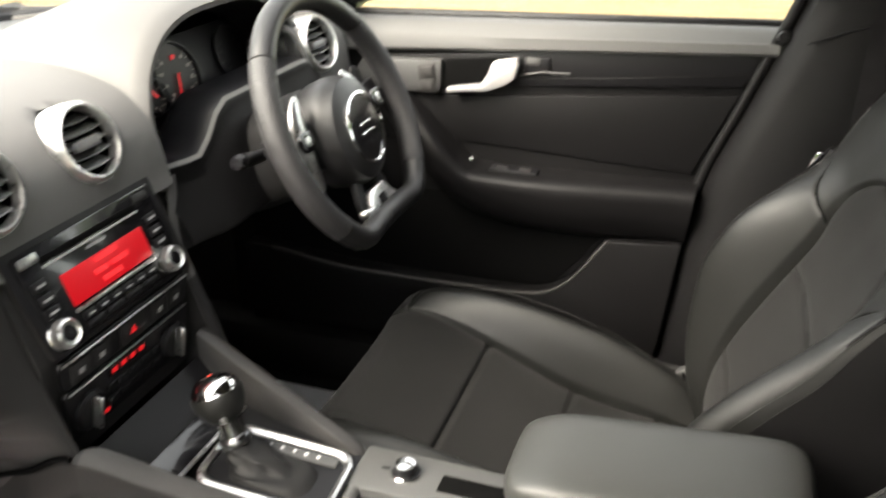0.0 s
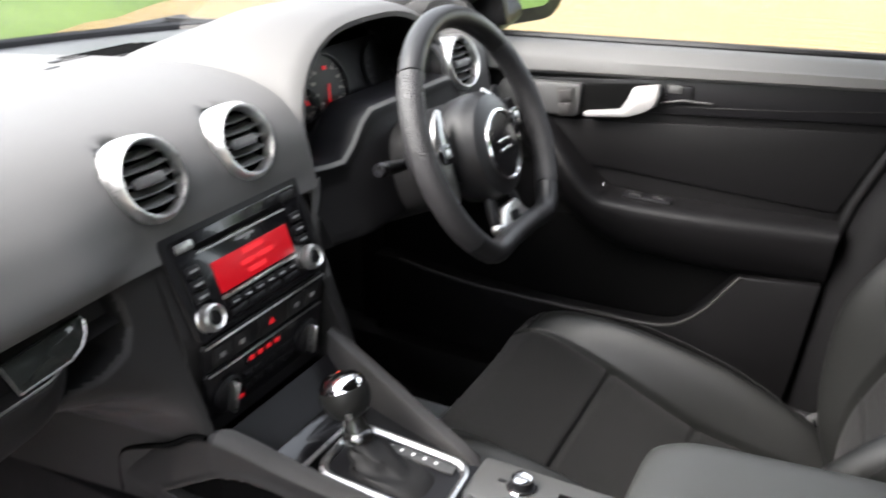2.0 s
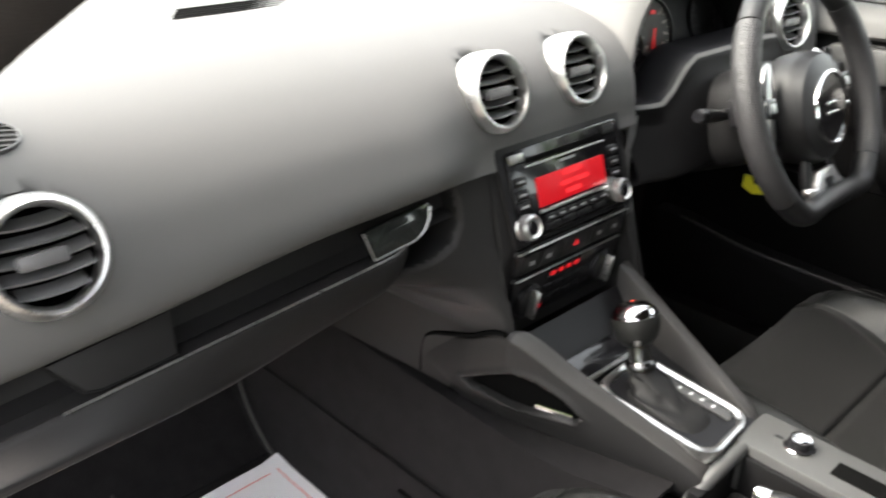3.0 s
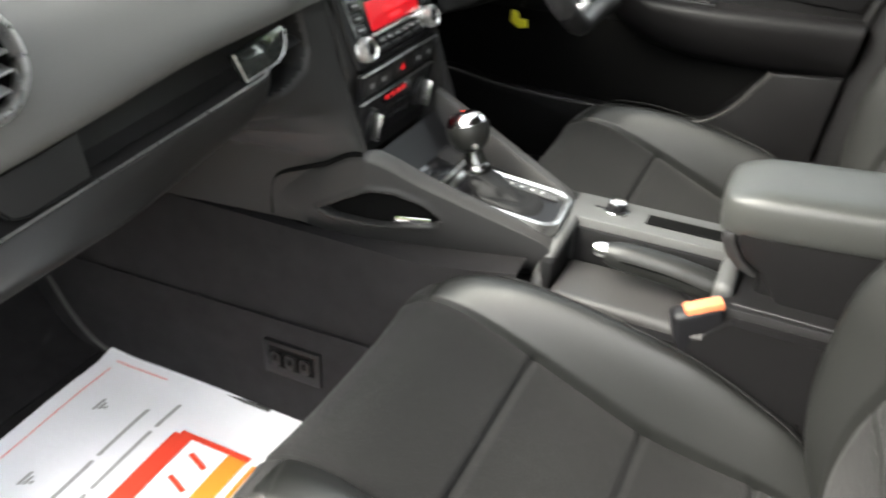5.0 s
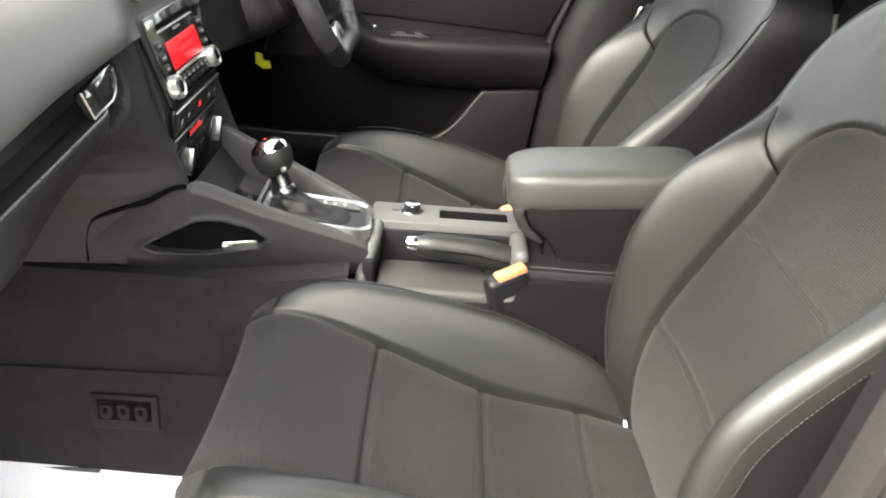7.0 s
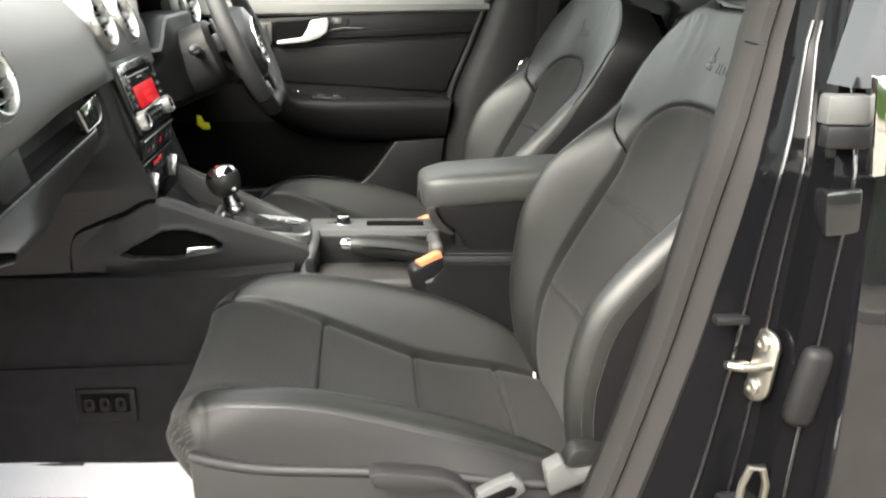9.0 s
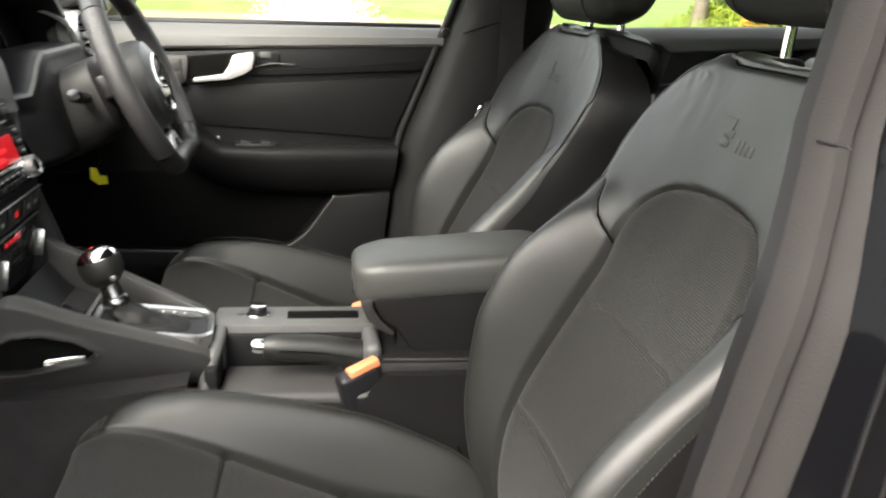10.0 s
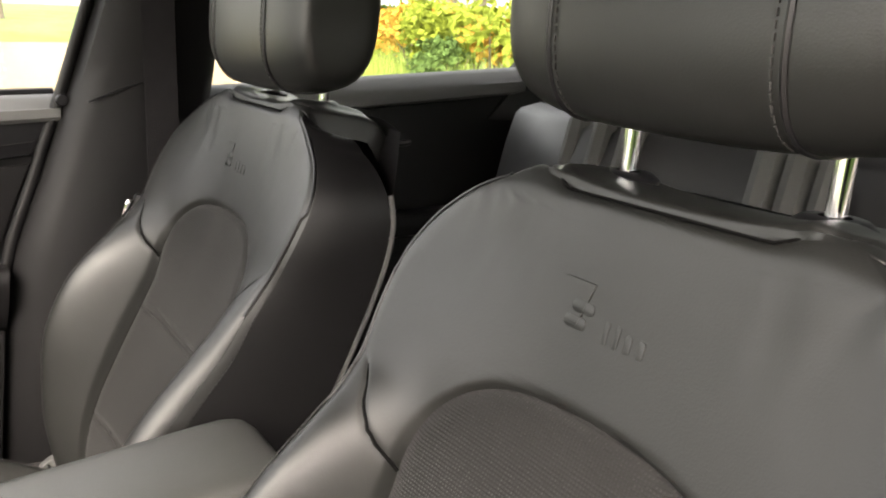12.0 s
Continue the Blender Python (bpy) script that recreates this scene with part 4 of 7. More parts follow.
part("stack_cheek", sheet(rows[:15]), PAD_SHADED, dash, crease=70)

# defroster grille and the little side grille
grille = part("defroster", prism([(-0.576, -0.275), (-0.500, -0.330), (-0.500, 0.330), (-0.576, 0.275)], 0.005, 0.002, Matrix(((1, 0, 0, 0), (0, 1, 0, 0), (0.052, 0, 1, 1.087), (0, 0, 0, 1)))), CONSOLE, dash, "long slatted defroster grille")
for k in range(5):
    x = -0.567 + 0.0150 * k
    for s in (-1, 1):
        y0, y1 = 0.108, 0.268 + 0.0095 * k
        part("slot", box((0.0085, y1 - y0, 0.003), 0.001, Matrix.Translation((x, s * (y0 + y1) / 2, 1.0615 + (x + 0.534) * 0.052 + 0.0030)) @ pose(0, 0, 0, 0, -3)), VOID, grille)
for y in (-0.099, 0.098):
    part("clip", box((0.020, 0.026, 0.008), 0.003, Matrix.Translation((-0.545, y, 1.0655))), SLAT, grille)
sensor = box((0.030, 0.026, 0.010), 0.004, Matrix.Translation((-0.513, 0.067, 1.066)))
part("sun_sensor", sensor, SLAT, dash)
# small oval grille at the dash's end: dark dish, pale rim and slats
SG = axes((-0.240, -0.6075, 1.0565), (0.950, 0.0, -0.312), (0.0, 1.0, 0.0), (0.312, 0.0, 0.950)) @ pose(0, 0, 0, 0, 0, -14)
speaker = part("speaker_grille", lathe([(0.0, -0.006), (0.0225, -0.006), (0.0225, 0.0020)], SG @ Matrix.Diagonal((0.86, 1.0, 1.0, 1.0)), 40), VOID, dash, "small oval slatted grille")
part("grille_rim", tube([SG @ Vector((0.0205 * math.cos(a), 0.0236 * math.sin(a), 0.0012)) for a in np.linspace(0, 2 * math.pi, 49)[:-1]], 0.0012, 8, closed=True), SLAT, speaker, "pale rim")
for k in range(-2, 3):
    x = 0.0066 * k
    w = 0.0225 * math.sqrt(1 - (x / 0.0198) ** 2)
    part("grille_slat", box((0.0016, 2 * w, 0.0024), 0.0005, SG @ Matrix.Translation((x, 0, 0.0006))), PAD, speaker)


def vent(at, facing, roll):
    """A round air vent: knurled silver ring, dark bowl, five slats and a thumb wheel."""
    n = Vector(facing).normalized()
    u = Vector((0, 1, 0))
    u = (u - n * u.dot(n)).normalized()
    v = n.cross(u)
    m = axes(at, u, v, n) @ pose(0, 0, 0, 0, 0, roll)
    t = thing("air_vent", at, "round air vent with satin silver ring and black slats", "air vent", "dashboard vents")
    ring = part("ring", lathe([(0.0478, -0.026), (0.0476, -0.009), (0.0464, -0.004), (0.0458, 0.002), (0.0430, 0.0085), (0.0410, 0.0108), (0.0388, 0.0102), (0.0372, 0.006), (0.0365, -0.020)], m, 56), SILVER, t, "satin silver ring")
    knurl = bmesh.new()
    for k in range(90):
        a = 2 * math.pi * k / 90
        box((0.0012, 0.0014, 0.006), 0.0, m @ pose(0, 0, 0, 0, 0, math.degrees(a)) @ Matrix.Translation((0.0458, 0, -0.001)), bm=knurl)
    part("knurling", knurl, SILVER, ring)
    # the bowl's shade is put into its near-black colour
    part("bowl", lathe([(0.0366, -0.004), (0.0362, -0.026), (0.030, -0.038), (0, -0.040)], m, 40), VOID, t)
    for k in range(-2, 3):
        y = k * 0.0128
        w = math.sqrt(0.0362 ** 2 - y * y)
        rows = [[(x, y - 0.0020 * (1 - (x / w) ** 2) + 0.0075 * q, -0.002 - 0.015 * q + 0.004 * (1 - (x / w) ** 2)) for x in np.linspace(-w, w, 9)] for q in (0, 0.5, 1)]
        bm = sheet(rows, thick=0.0018)
        bm.transform(m)
        part("slat", bm, SLAT, t)
    part("thumb_tab", box((0.036, 0.012, 0.012), 0.003, m @ Matrix.Translation((-0.003, -0.001, 0.003))), SLAT, t)
    return t


for at, facing in VENTS:
    vent(at, facing, 0)

# driver's side: hooded instruments, lower panel, outer end
rows = []
for y in np.linspace(0.530, 0.712, 46):
    edge = 0.03 * smoothstep(0.66, 0.712, y) ** 2
    pts = spline([(x - edge, z) for x, z in ((-0.885 + 0.57 * y * y, 1.034), (-0.50, 1.062), (-0.33, 1.066), (-0.255, 1.062), (-0.205, 1.052), (-0.172, 1.030), (-0.158, 0.99), (-0.150, 0.94), (-0.14, 0.89), (-0.16, 0.84), (-0.30, 0.78))], 70)
    rows.append([open_for_vents((x, y, z)) for x, z in pts])
part("driver_end", sheet(rows, thick=-0.006), PAD, dash, crease=60)
rows = []
for y in np.linspace(0.150, 0.600, 20):
    pts = spline([(max(-0.87, -0.885 + 0.57 * y * y), 1.034), (-0.50, 1.060), (-0.36, 1.062), (-0.335, 1.03), (-0.325, 0.985), (-0.30, 0.955), (-0.22, 0.950), (-0.165, 0.952), (-0.150, 0.946), (-0.145, 0.928), (-0.122, 0.885), (-0.110, 0.862), (-0.118, 0.850), (-0.20, 0.825), (-0.36, 0.78)], 50)
    bump = 0.056 * smoothstep(0.218, 0.292, y) * smoothstep(0.60, 0.52, y)
    away = 0.02 * (1 - smoothstep(0.15, 0.22, y))
    rows.append([(x - (away if x > -0.30 else 0), y, z + (bump * smoothstep(0.86, 0.92, z) if -0.23 < x < -0.08 else 0)) for x, z in pts])
part("cluster_shelf", sheet([r[:27] for r in rows]), BLACK, dash)
part("binnacle_lip", sheet([r[26:29] for r in rows]), PAD, dash, "curved lip under the instruments", crease=60)
part("lip_foot", sheet([r[28:33] for r in rows if r[0][1] < 0.225]), PAD, dash, crease=60)
part("driver_lower_panel", sheet([r[28:] for r in rows]), TRIM, dash, crease=60)
hood_c, count = 0.368, 33
outer, inner, back, deep = [], [], [], []
for k in range(count):
    a = math.pi * (k / (count - 1))
    c, s = math.cos(a), math.sin(a)
    e = 0.72
    cy, sz = math.copysign(abs(c) ** e, -c), abs(s) ** e
    outer.append((-0.205 + 0.040 * (1 - sz), hood_c + 0.222 * cy, 0.925 + 0.201 * sz))
    inner.append((-0.196 + 0.040 * (1 - sz), hood_c + 0.206 * cy, 0.925 + 0.186 * sz))
    deep.append((-0.275, hood_c + 0.190 * cy, 0.925 + 0.168 * sz))
    back.append((-0.52, hood_c + 0.235 * cy, 1.025 + 0.042 * sz))
rows = []
for k in range(count):
    o, i, d, b = (np.array(q[k]) for q in (outer, inner, deep, back))
    mid = o * 0.45 + b * 0.55 + np.array((0, 0, 0.030 * (o[2] - 0.925) / 0.21))
    q = o * 0.8 + b * 0.2 + np.array((0, 0, 0.022 * (o[2] - 0.925) / 0.21))
    rows.append([tuple(p) for p in (b, mid, q, o + np.array((-0.012, 0, 0.004)), o, (o + i) / 2 + np.array((0.006, 0, 0)), i)])
part("instrument_hood", sheet(rows), PAD, dash, "arched charcoal instrument hood", crease=60)
part("hood_lining", sheet([[inner[k], tuple((np.array(inner[k]) + np.array(deep[k])) / 2), deep[k]] for k in range(count)]), BLACK, dash)

cluster = thing("instrument_cluster", (-0.30, 0.37, 0.99), "round white-on-black dials with red needles", "instrument cluster")
cm = axes((-0.268, 0.405, 1.008), (0, 1, 0), (-0.30, 0, 0.954), (0.954, 0, 0.30))
part("face", prism(rounded(0.345, 0.115, 0.05), 0.004, 0.001, cm), BLACK, cluster)
for cx, r, needle in ((-0.058, 0.047, 250), (0.088, 0.043, 215), (-0.118, 0.024, 120), (0.150, 0.024, 60)):
    mid = cm @ Matrix.Translation((cx, 0.004 if r > 0.04 else -0.012, 0.005))
    dial = part("dial", lathe([(r + 0.002, 0.0), (r + 0.002, 0.006), (r - 0.001, 0.006), (r - 0.001, 0.001), (0, 0.001)], mid, 40), BLACK, cluster)
    ticks = bmesh.new()
    n = 19 if r > 0.04 else 9
    for k in range(n):
        a = -225 + 270 * k / (n - 1)
        box((0.004 if k % 2 else 0.006, 0.0010, 0.001), 0, mid @ pose(0, 0, 0, 0, 0, a) @ Matrix.Translation((r - 0.008, 0, 0.0025)), bm=ticks)
        if k % 2 == 0 and r > 0.04:
            box((0.0055, 0.0045, 0.0006), 0, mid @ Matrix.Translation(((r - 0.015) * math.cos(radians(a)), (r - 0.015) * math.sin(radians(a)), 0.0022)), bm=ticks)
    # right-hand dials get dark marks and needles, their shade put into the colour
    tagged(part("scale", ticks, DIAL_MARK if cx < 0 else CONSOLE, dial), kind="stuff")
    part("needle", box((r * 0.72, 0.0026, 0.0016), 0.0005, mid @ pose(0, 0, 0, 0, 0, needle) @ Matrix.Translation((r * 0.30, 0, 0.005))), LED if cx < 0 else BLACK, dial)
    if r > 0.04 and cx < 0:
        part("warning_lamp", box((0.008, 0.006, 0.001), 0, mid @ Matrix.Translation((0.004, 0.026, 0.003))), LED, dial)

# ---- centre stack ----
STACK = axes((-0.164, 0.003, 0.958), (0, 1, 0), (-0.327, 0, 0.945), (0.945, 0, 0.327))


STACK_FOOT = axes((-0.1235, 0.003, 0.8408), (0, 1, 0), (0.12, 0, 0.993), (0.993, 0, -0.12))


def on_stack(u, v, d=0.0):
    """A frame on the stack's face: u across, v down from its top edge, d out of it; the face stands steeper below the radio."""
    v = float(np.interp(v, [0, 0.07, 0.134, 0.176, 0.24], [0, 0.07, 0.124, 0.163, 0.237]))
    return STACK @ Matrix.Translation((u, -v, d)) if v <= 0.124 else STACK_FOOT @ Matrix.Translation((u, 0.124 - v, d))


def trapezoid(w0, v0, w1, v1, cut=0.004):
    return [(-w0 + cut, -v0), (w0 - cut, -v0), (w0, -v0 - cut), (w1, -v1 + cut), (w1 - cut, -v1), (-w1 + cut, -v1), (-w1, -v1 + cut), (-w0, -v0 - cut)][::-1]


def knob(parent, u, v, r, mat, depth=0.018):
    """A turning knob with a knurled edge and a dished face."""
    k = part("knob", lathe([(r * 1.12, 0.003), (r * 1.12, 0.006), (r, 0.008), (r * 0.96, depth), (r * 0.80, depth + 0.002), (r * 0.70, depth), (r * 0.30, depth - 0.001), (0, depth - 0.001)], on_stack(u, v), 32), mat, parent, "silver turning knob")
    part("cap", lathe([(r * 0.55, depth), (r * 0.50, depth + 0.0012), (0, depth + 0.0012)], on_stack(u, v), 24), GLOSS, k)
    ribs = bmesh.new()
    for j in range(28):
        box((0.0008, 0.0012, depth - 0.010), 0, on_stack(u, v) @ pose(0, 0, 0, 0, 0, j * 360 / 28) @ Matrix.Translation((r * 0.985, 0, 0.012)), bm=ribs)
    part("knurling", ribs, mat, k)
    return k


radio = thing("car_radio", (-0.14, 0.003, 0.83), "black car radio with red display and two silver knobs", "radio")
part("front_panel", prism(trapezoid(0.1195, -0.009, 0.112, 0.124), 0.006, 0.0035, STACK), BLACK, radio)
part("inner_panel", prism(trapezoid(0.108, 0.010, 0.101, 0.118), 0.0022, 0.001, on_stack(0, 0, 0.006)), GLOSS, radio)
part("disc_slot", box((0.150, 0.007, 0.004), 0.002, on_stack(0.0, 0.026, 0.008)), VOID, radio)
part("slot_lip", box((0.150, 0.0024, 0.0035), 0.001, on_stack(0.0, 0.0325, 0.009)), GREY_MARK, radio)
part("name_bar", box((0.030, 0.0030, 0.0006), 0, on_stack(0.0, 0.0385, 0.0085)), GREY_MARK, radio)
for u in (-0.088, 0.088):
    part("eject_key", box((0.026, 0.011, 0.005), 0.003, on_stack(u, 0.020, 0.008)), SILVER if u < 0 else PLASTIC, radio)
screen = part("display", box((0.130, 0.036, 0.003), 0.001, on_stack(0.003, 0.067, 0.0085)), SCREEN, radio, "lit red display")
for u, v, w in ((0.004, 0.054, 0.036), (-0.010, 0.066, 0.022), (0.020, 0.066, 0.028), (0.002, 0.078, 0.030)):
    part("display_text", box((w, 0.0055, 0.0006), 0, on_stack(u, v, 0.0103)), SCREEN_TEXT, screen)
for k in range(3):
    for s in (-1, 1):
        key = part("preset_key", box((0.020, 0.011, 0.005), 0.002, on_stack(s * 0.089, 0.047 + 0.0155 * k, 0.0085)), BLACK, radio)
        part("key_mark", box((0.012, 0.0025, 0.0006), 0, on_stack(s * 0.089, 0.047 + 0.0155 * k, 0.0114)), GREY_MARK, key)
part("silver_bar", box((0.132, 0.0045, 0.005), 0.0015, on_stack(0.003, 0.0935, 0.0085)), SILVER, radio)
for k in range(6):
    key = part("lower_key", box((0.019, 0.009, 0.005), 0.002, on_stack(-0.048 + 0.0205 * k, 0.105, 0.0085)), BLACK, radio)
    part("key_mark", box((0.009, 0.002, 0.0006), 0, on_stack(-0.048 + 0.0205 * k, 0.105, 0.0114)), GREY_MARK, key)
for k in range(4):
    part("lower_key", box((0.028, 0.008, 0.004), 0.002, on_stack(-0.045 + 0.031 * k, 0.117, 0.0085)), BLACK, radio)
knob(radio, -0.090, 0.107, 0.0155, SILVER)
knob(radio, 0.090, 0.107, 0.0155, SILVER)

switches = thing("switch_panel", (-0.12, 0.003, 0.80), "black switch strip with a red hazard triangle", "switch panel")
part("panel", prism(trapezoid(0.111, 0.001, 0.108, 0.0385), 0.006, 0.002, STACK_FOOT), BLACK, switches)
part("edge_strip", box((0.216, 0.0022, 0.003), 0.001, on_stack(0, 0.1385, 0.0075)), SILVER, switches)
for u in (-0.082, -0.050, 0.052, 0.084):
    key = part("key", box((0.029, 0.026, 0.004), 0.002, on_stack(u, 0.158, 0.0065)), PLASTIC, switches)
    part("key_mark", box((0.008, 0.006, 0.0006), 0, on_stack(u, 0.158, 0.0089)), GREY_MARK, key)
key = part("hazard_key", box((0.044, 0.030, 0.004), 0.002, on_stack(0.003, 0.157, 0.0065)), PLASTIC, switches)
part("triangle", prism([(-0.0052, -0.004), (0.0052, -0.004), (0, 0.005)], 0.0008, 0, on_stack(0.003, 0.156, 0.0087)), LED, key, "red hazard triangle")

climate = thing("climate_panel", (-0.10, 0.003, 0.74), "black heating panel with red display and two knobs", "climate control")
part("panel", prism(trapezoid(0.108, 0.0405, 0.103, 0.109), 0.006, 0.002, STACK_FOOT), BLACK, climate)
part("edge_strip", box((0.208, 0.002, 0.003), 0.001, on_stack(0, 0.1800, 0.0075)), SILVER, climate)
disp = part("display", box((0.064, 0.014, 0.003), 0.001, on_stack(-0.010, 0.1885, 0.007)), GLOSS, climate)
for k in range(4):
    part("display_digit", box((0.0085, 0.006, 0.0006), 0.0, on_stack(-0.033 + 0.0155 * k, 0.1885, 0.0088)), LED, disp)
for u in (-0.076, 0.074):
    k = part("knob", lathe([(0.0235, 0.004), (0.0235, 0.010), (0.020, 0.013), (0.0, 0.013)], on_stack(u, 0.211), 32), BLACK, climate)
    part("grip", box((0.0052, 0.038, 0.013), 0.0024, on_stack(u, 0.211, 0.0185) @ pose(0, 0, 0, 0, 0, -8)), SILVER, k, "silver grip bar")
for j in range(2):
    for k in range(5):
        part("key", box((0.017, 0.010, 0.004), 0.002, on_stack(-0.038 + 0.0195 * k, 0.2065 + 0.0145 * j, 0.007)), BLACK, climate)
part("status_lamp", box((0.008, 0.004, 0.001), 0, on_stack(-0.050, 0.228, 0.0075)), LED, climate)

# ---- steering ----
column = thing("steering_column", (-0.15, 0.37, 0.87), "black steering column shroud with stalks", "steering column")
cx, cz = -0.012, 0.965
AX = Vector((math.cos(radians(24)), 0, math.sin(radians(24))))
UP = Vector((-math.sin(radians(24)), 0, math.cos(radians(24))))
W = axes((cx, 0.370, cz), (0, 1, 0), UP, AX)


def wheel_at(p):
    return W @ Vector(p)


rows = []
for d, sx, sy, up in ((-0.30, 0.050, 0.050, -0.02), (-0.20, 0.066, 0.066, -0.012), (-0.11, 0.072, 0.070, -0.008), (-0.065, 0.070, 0.066, -0.004), (-0.055, 0.050, 0.050, 0)):
    rows.append([wheel_at((sx * math.copysign(abs(math.cos(a)) ** 0.7, math.cos(a)), up + sy * math.copysign(abs(math.sin(a)) ** 0.7, math.sin(a)), d)) for a in np.linspace(0, 2 * math.pi, 29)[:-1]])
part("shroud", sheet(rows, closed_u=True), PLASTIC, column)
for s, up in ((-1, 0.004), (1, 0.012)):
    pts = [wheel_at((s * 0.06, up, -0.085)), wheel_at((s * 0.105, up + 0.004, -0.082)), wheel_at((s * 0.155, up + 0.012, -0.075))]
    st = part("stalk", tube(pts, [0.007, 0.008, 0.0095], 12, flat=1.2), BLACK, column)
    part("stalk_end", lathe([(0.010, 0), (0.011, 0.006), (0.009, 0.014), (0, 0.015)], Matrix.Translation(pts[2]) @ (pts[2] - pts[1]).to_track_quat("Z", "Y").to_matrix().to_4x4(), 14), GLOSS, st)
part("ignition_lock", lathe([(0.019, 0), (0.019, 0.012), (0.012, 0.016), (0, 0.016)], axes((-0.125, 0.462, 0.890), (0, 1, 0), (0, 0, 1), (1, 0.2, 0.1)), 20), PLASTIC, column)
keyring = thing("car_key", (-0.12, 0.50, 0.75), "car key with a bright yellow tag hanging from the ignition", "key")
KX, KY = -0.120, 0.500
part("key_head", box((0.030, 0.010, 0.034), 0.004, Matrix.Translation((KX + 0.02, KY - 0.03, 0.885))), BLACK, keyring)
part("ring", tube([(KX + 0.018 + 0.011 * math.cos(a), KY - 0.03 + 0.003 * math.sin(a), 0.860 + 0.011 * math.sin(a)) for a in np.linspace(0, 2 * math.pi, 17)[:-1]], 0.0012, 6, closed=True), STEEL, keyring)
part("strap", tube([(KX + 0.018, KY - 0.03, 0.850), (KX + 0.006, KY - 0.012, 0.815), (KX - 0.006, KY + 0.004, 0.784)], 0.002, 6), BLACK, keyring)
part("tag", prism([(-0.018, 0.016), (-0.004, 0.012), (0.002, -0.003), (0.018, -0.006), (0.021, -0.022), (0.0, -0.020), (-0.018, -0.006)], 0.004, 0.001, axes((KX - 0.012, KY + 0.006, 0.766), (0.6, 0.8, 0), (0, 0, 1), (0.8, -0.6, 0))), YELLOW, keyring, "bright yellow key tag")

wheel = thing("steering_wheel", (cx, 0.37, cz), "flat-bottomed black leather steering wheel with silver spokes", "steering wheel")


def rim_point(a):
    """The rim's middle line; a in degrees from the right, anticlockwise seen by the driver."""
    x, y = 0.172 * math.cos(radians(a)), 0.172 * math.sin(radians(a))
    floor_y = -0.142
    if y < floor_y + 0.02:
        k = smoothstep(floor_y + 0.02, floor_y - 0.03, y)
        y = y * (1 - k) + floor_y * k
    return x, y


def rim_arc(name, a0, a1, mat, fat=0.0):
    pts = [wheel_at((*rim_point(a), 0.0)) for a in np.linspace(a0, a1, max(6, int(abs(a1 - a0) / 4)))]
    n = len(pts)
    rad = [0.0158 + fat for _ in range(n)]
    return part(name, tube(pts, rad, 16, flat=1.12, side=tuple(AX)), mat, wheel)


rim_arc("rim_top", 42, 138, RIM_LEATHER)
rim_arc("rim_grip", 138.6, 221, RIM_GRIP, 0.0006)
rim_arc("rim_bottom", 221.6, 318.4, RIM_LEATHER)
rim_arc("rim_grip", 319, 401.4, RIM_GRIP, 0.0006)
stitches = bmesh.new()
for k in range(84):
    a = 360 * k / 84
    x, y = rim_point(a)
    s = 0.905
    box((0.0045, 0.001, 0.001), 0, W @ Matrix.Translation((x * s, y * s, 0.006)) @ pose(0, 0, 0, 0, 0, a + 30), bm=stitches)
part("rim_stitching", stitches, THREAD, wheel)
WH = W @ Matrix.Translation((0, -0.014, -0.010)) @ pose(0, 0, 0, 5)
hub = lathe([(0.072, -0.030), (0.075, -0.008), (0.074, 0.010), (0.068, 0.024), (0.053, 0.0315), (0.033, 0.0335), (0, 0.0335)], WH @ Matrix.Diagonal((1.0, 1.04, 1, 1)), 44)
hub_part = part("airbag_cover", hub, RIM_LEATHER, wheel, "domed black airbag cover")
part("ring", lathe([(0.0505, 0.0305), (0.0505, 0.0350), (0.0475, 0.0362), (0.0455, 0.0335)], WH @ Matrix.Translation((0, -0.002, 0)), 48), CHROME, hub_part)
part("badge_disc", lathe([(0.0456, 0.0330), (0.03, 0.0342), (0.0, 0.0345)], WH @ Matrix.Translation((0, -0.002, 0)), 40), GLOSS, hub_part)
for k in range(2):
    part("badge_bar", box((0.034, 0.0045, 0.003), 0.001, WH @ Matrix.Translation((0, 0.0045 - 0.013 * k, 0.0355))), CHROME, hub_part)
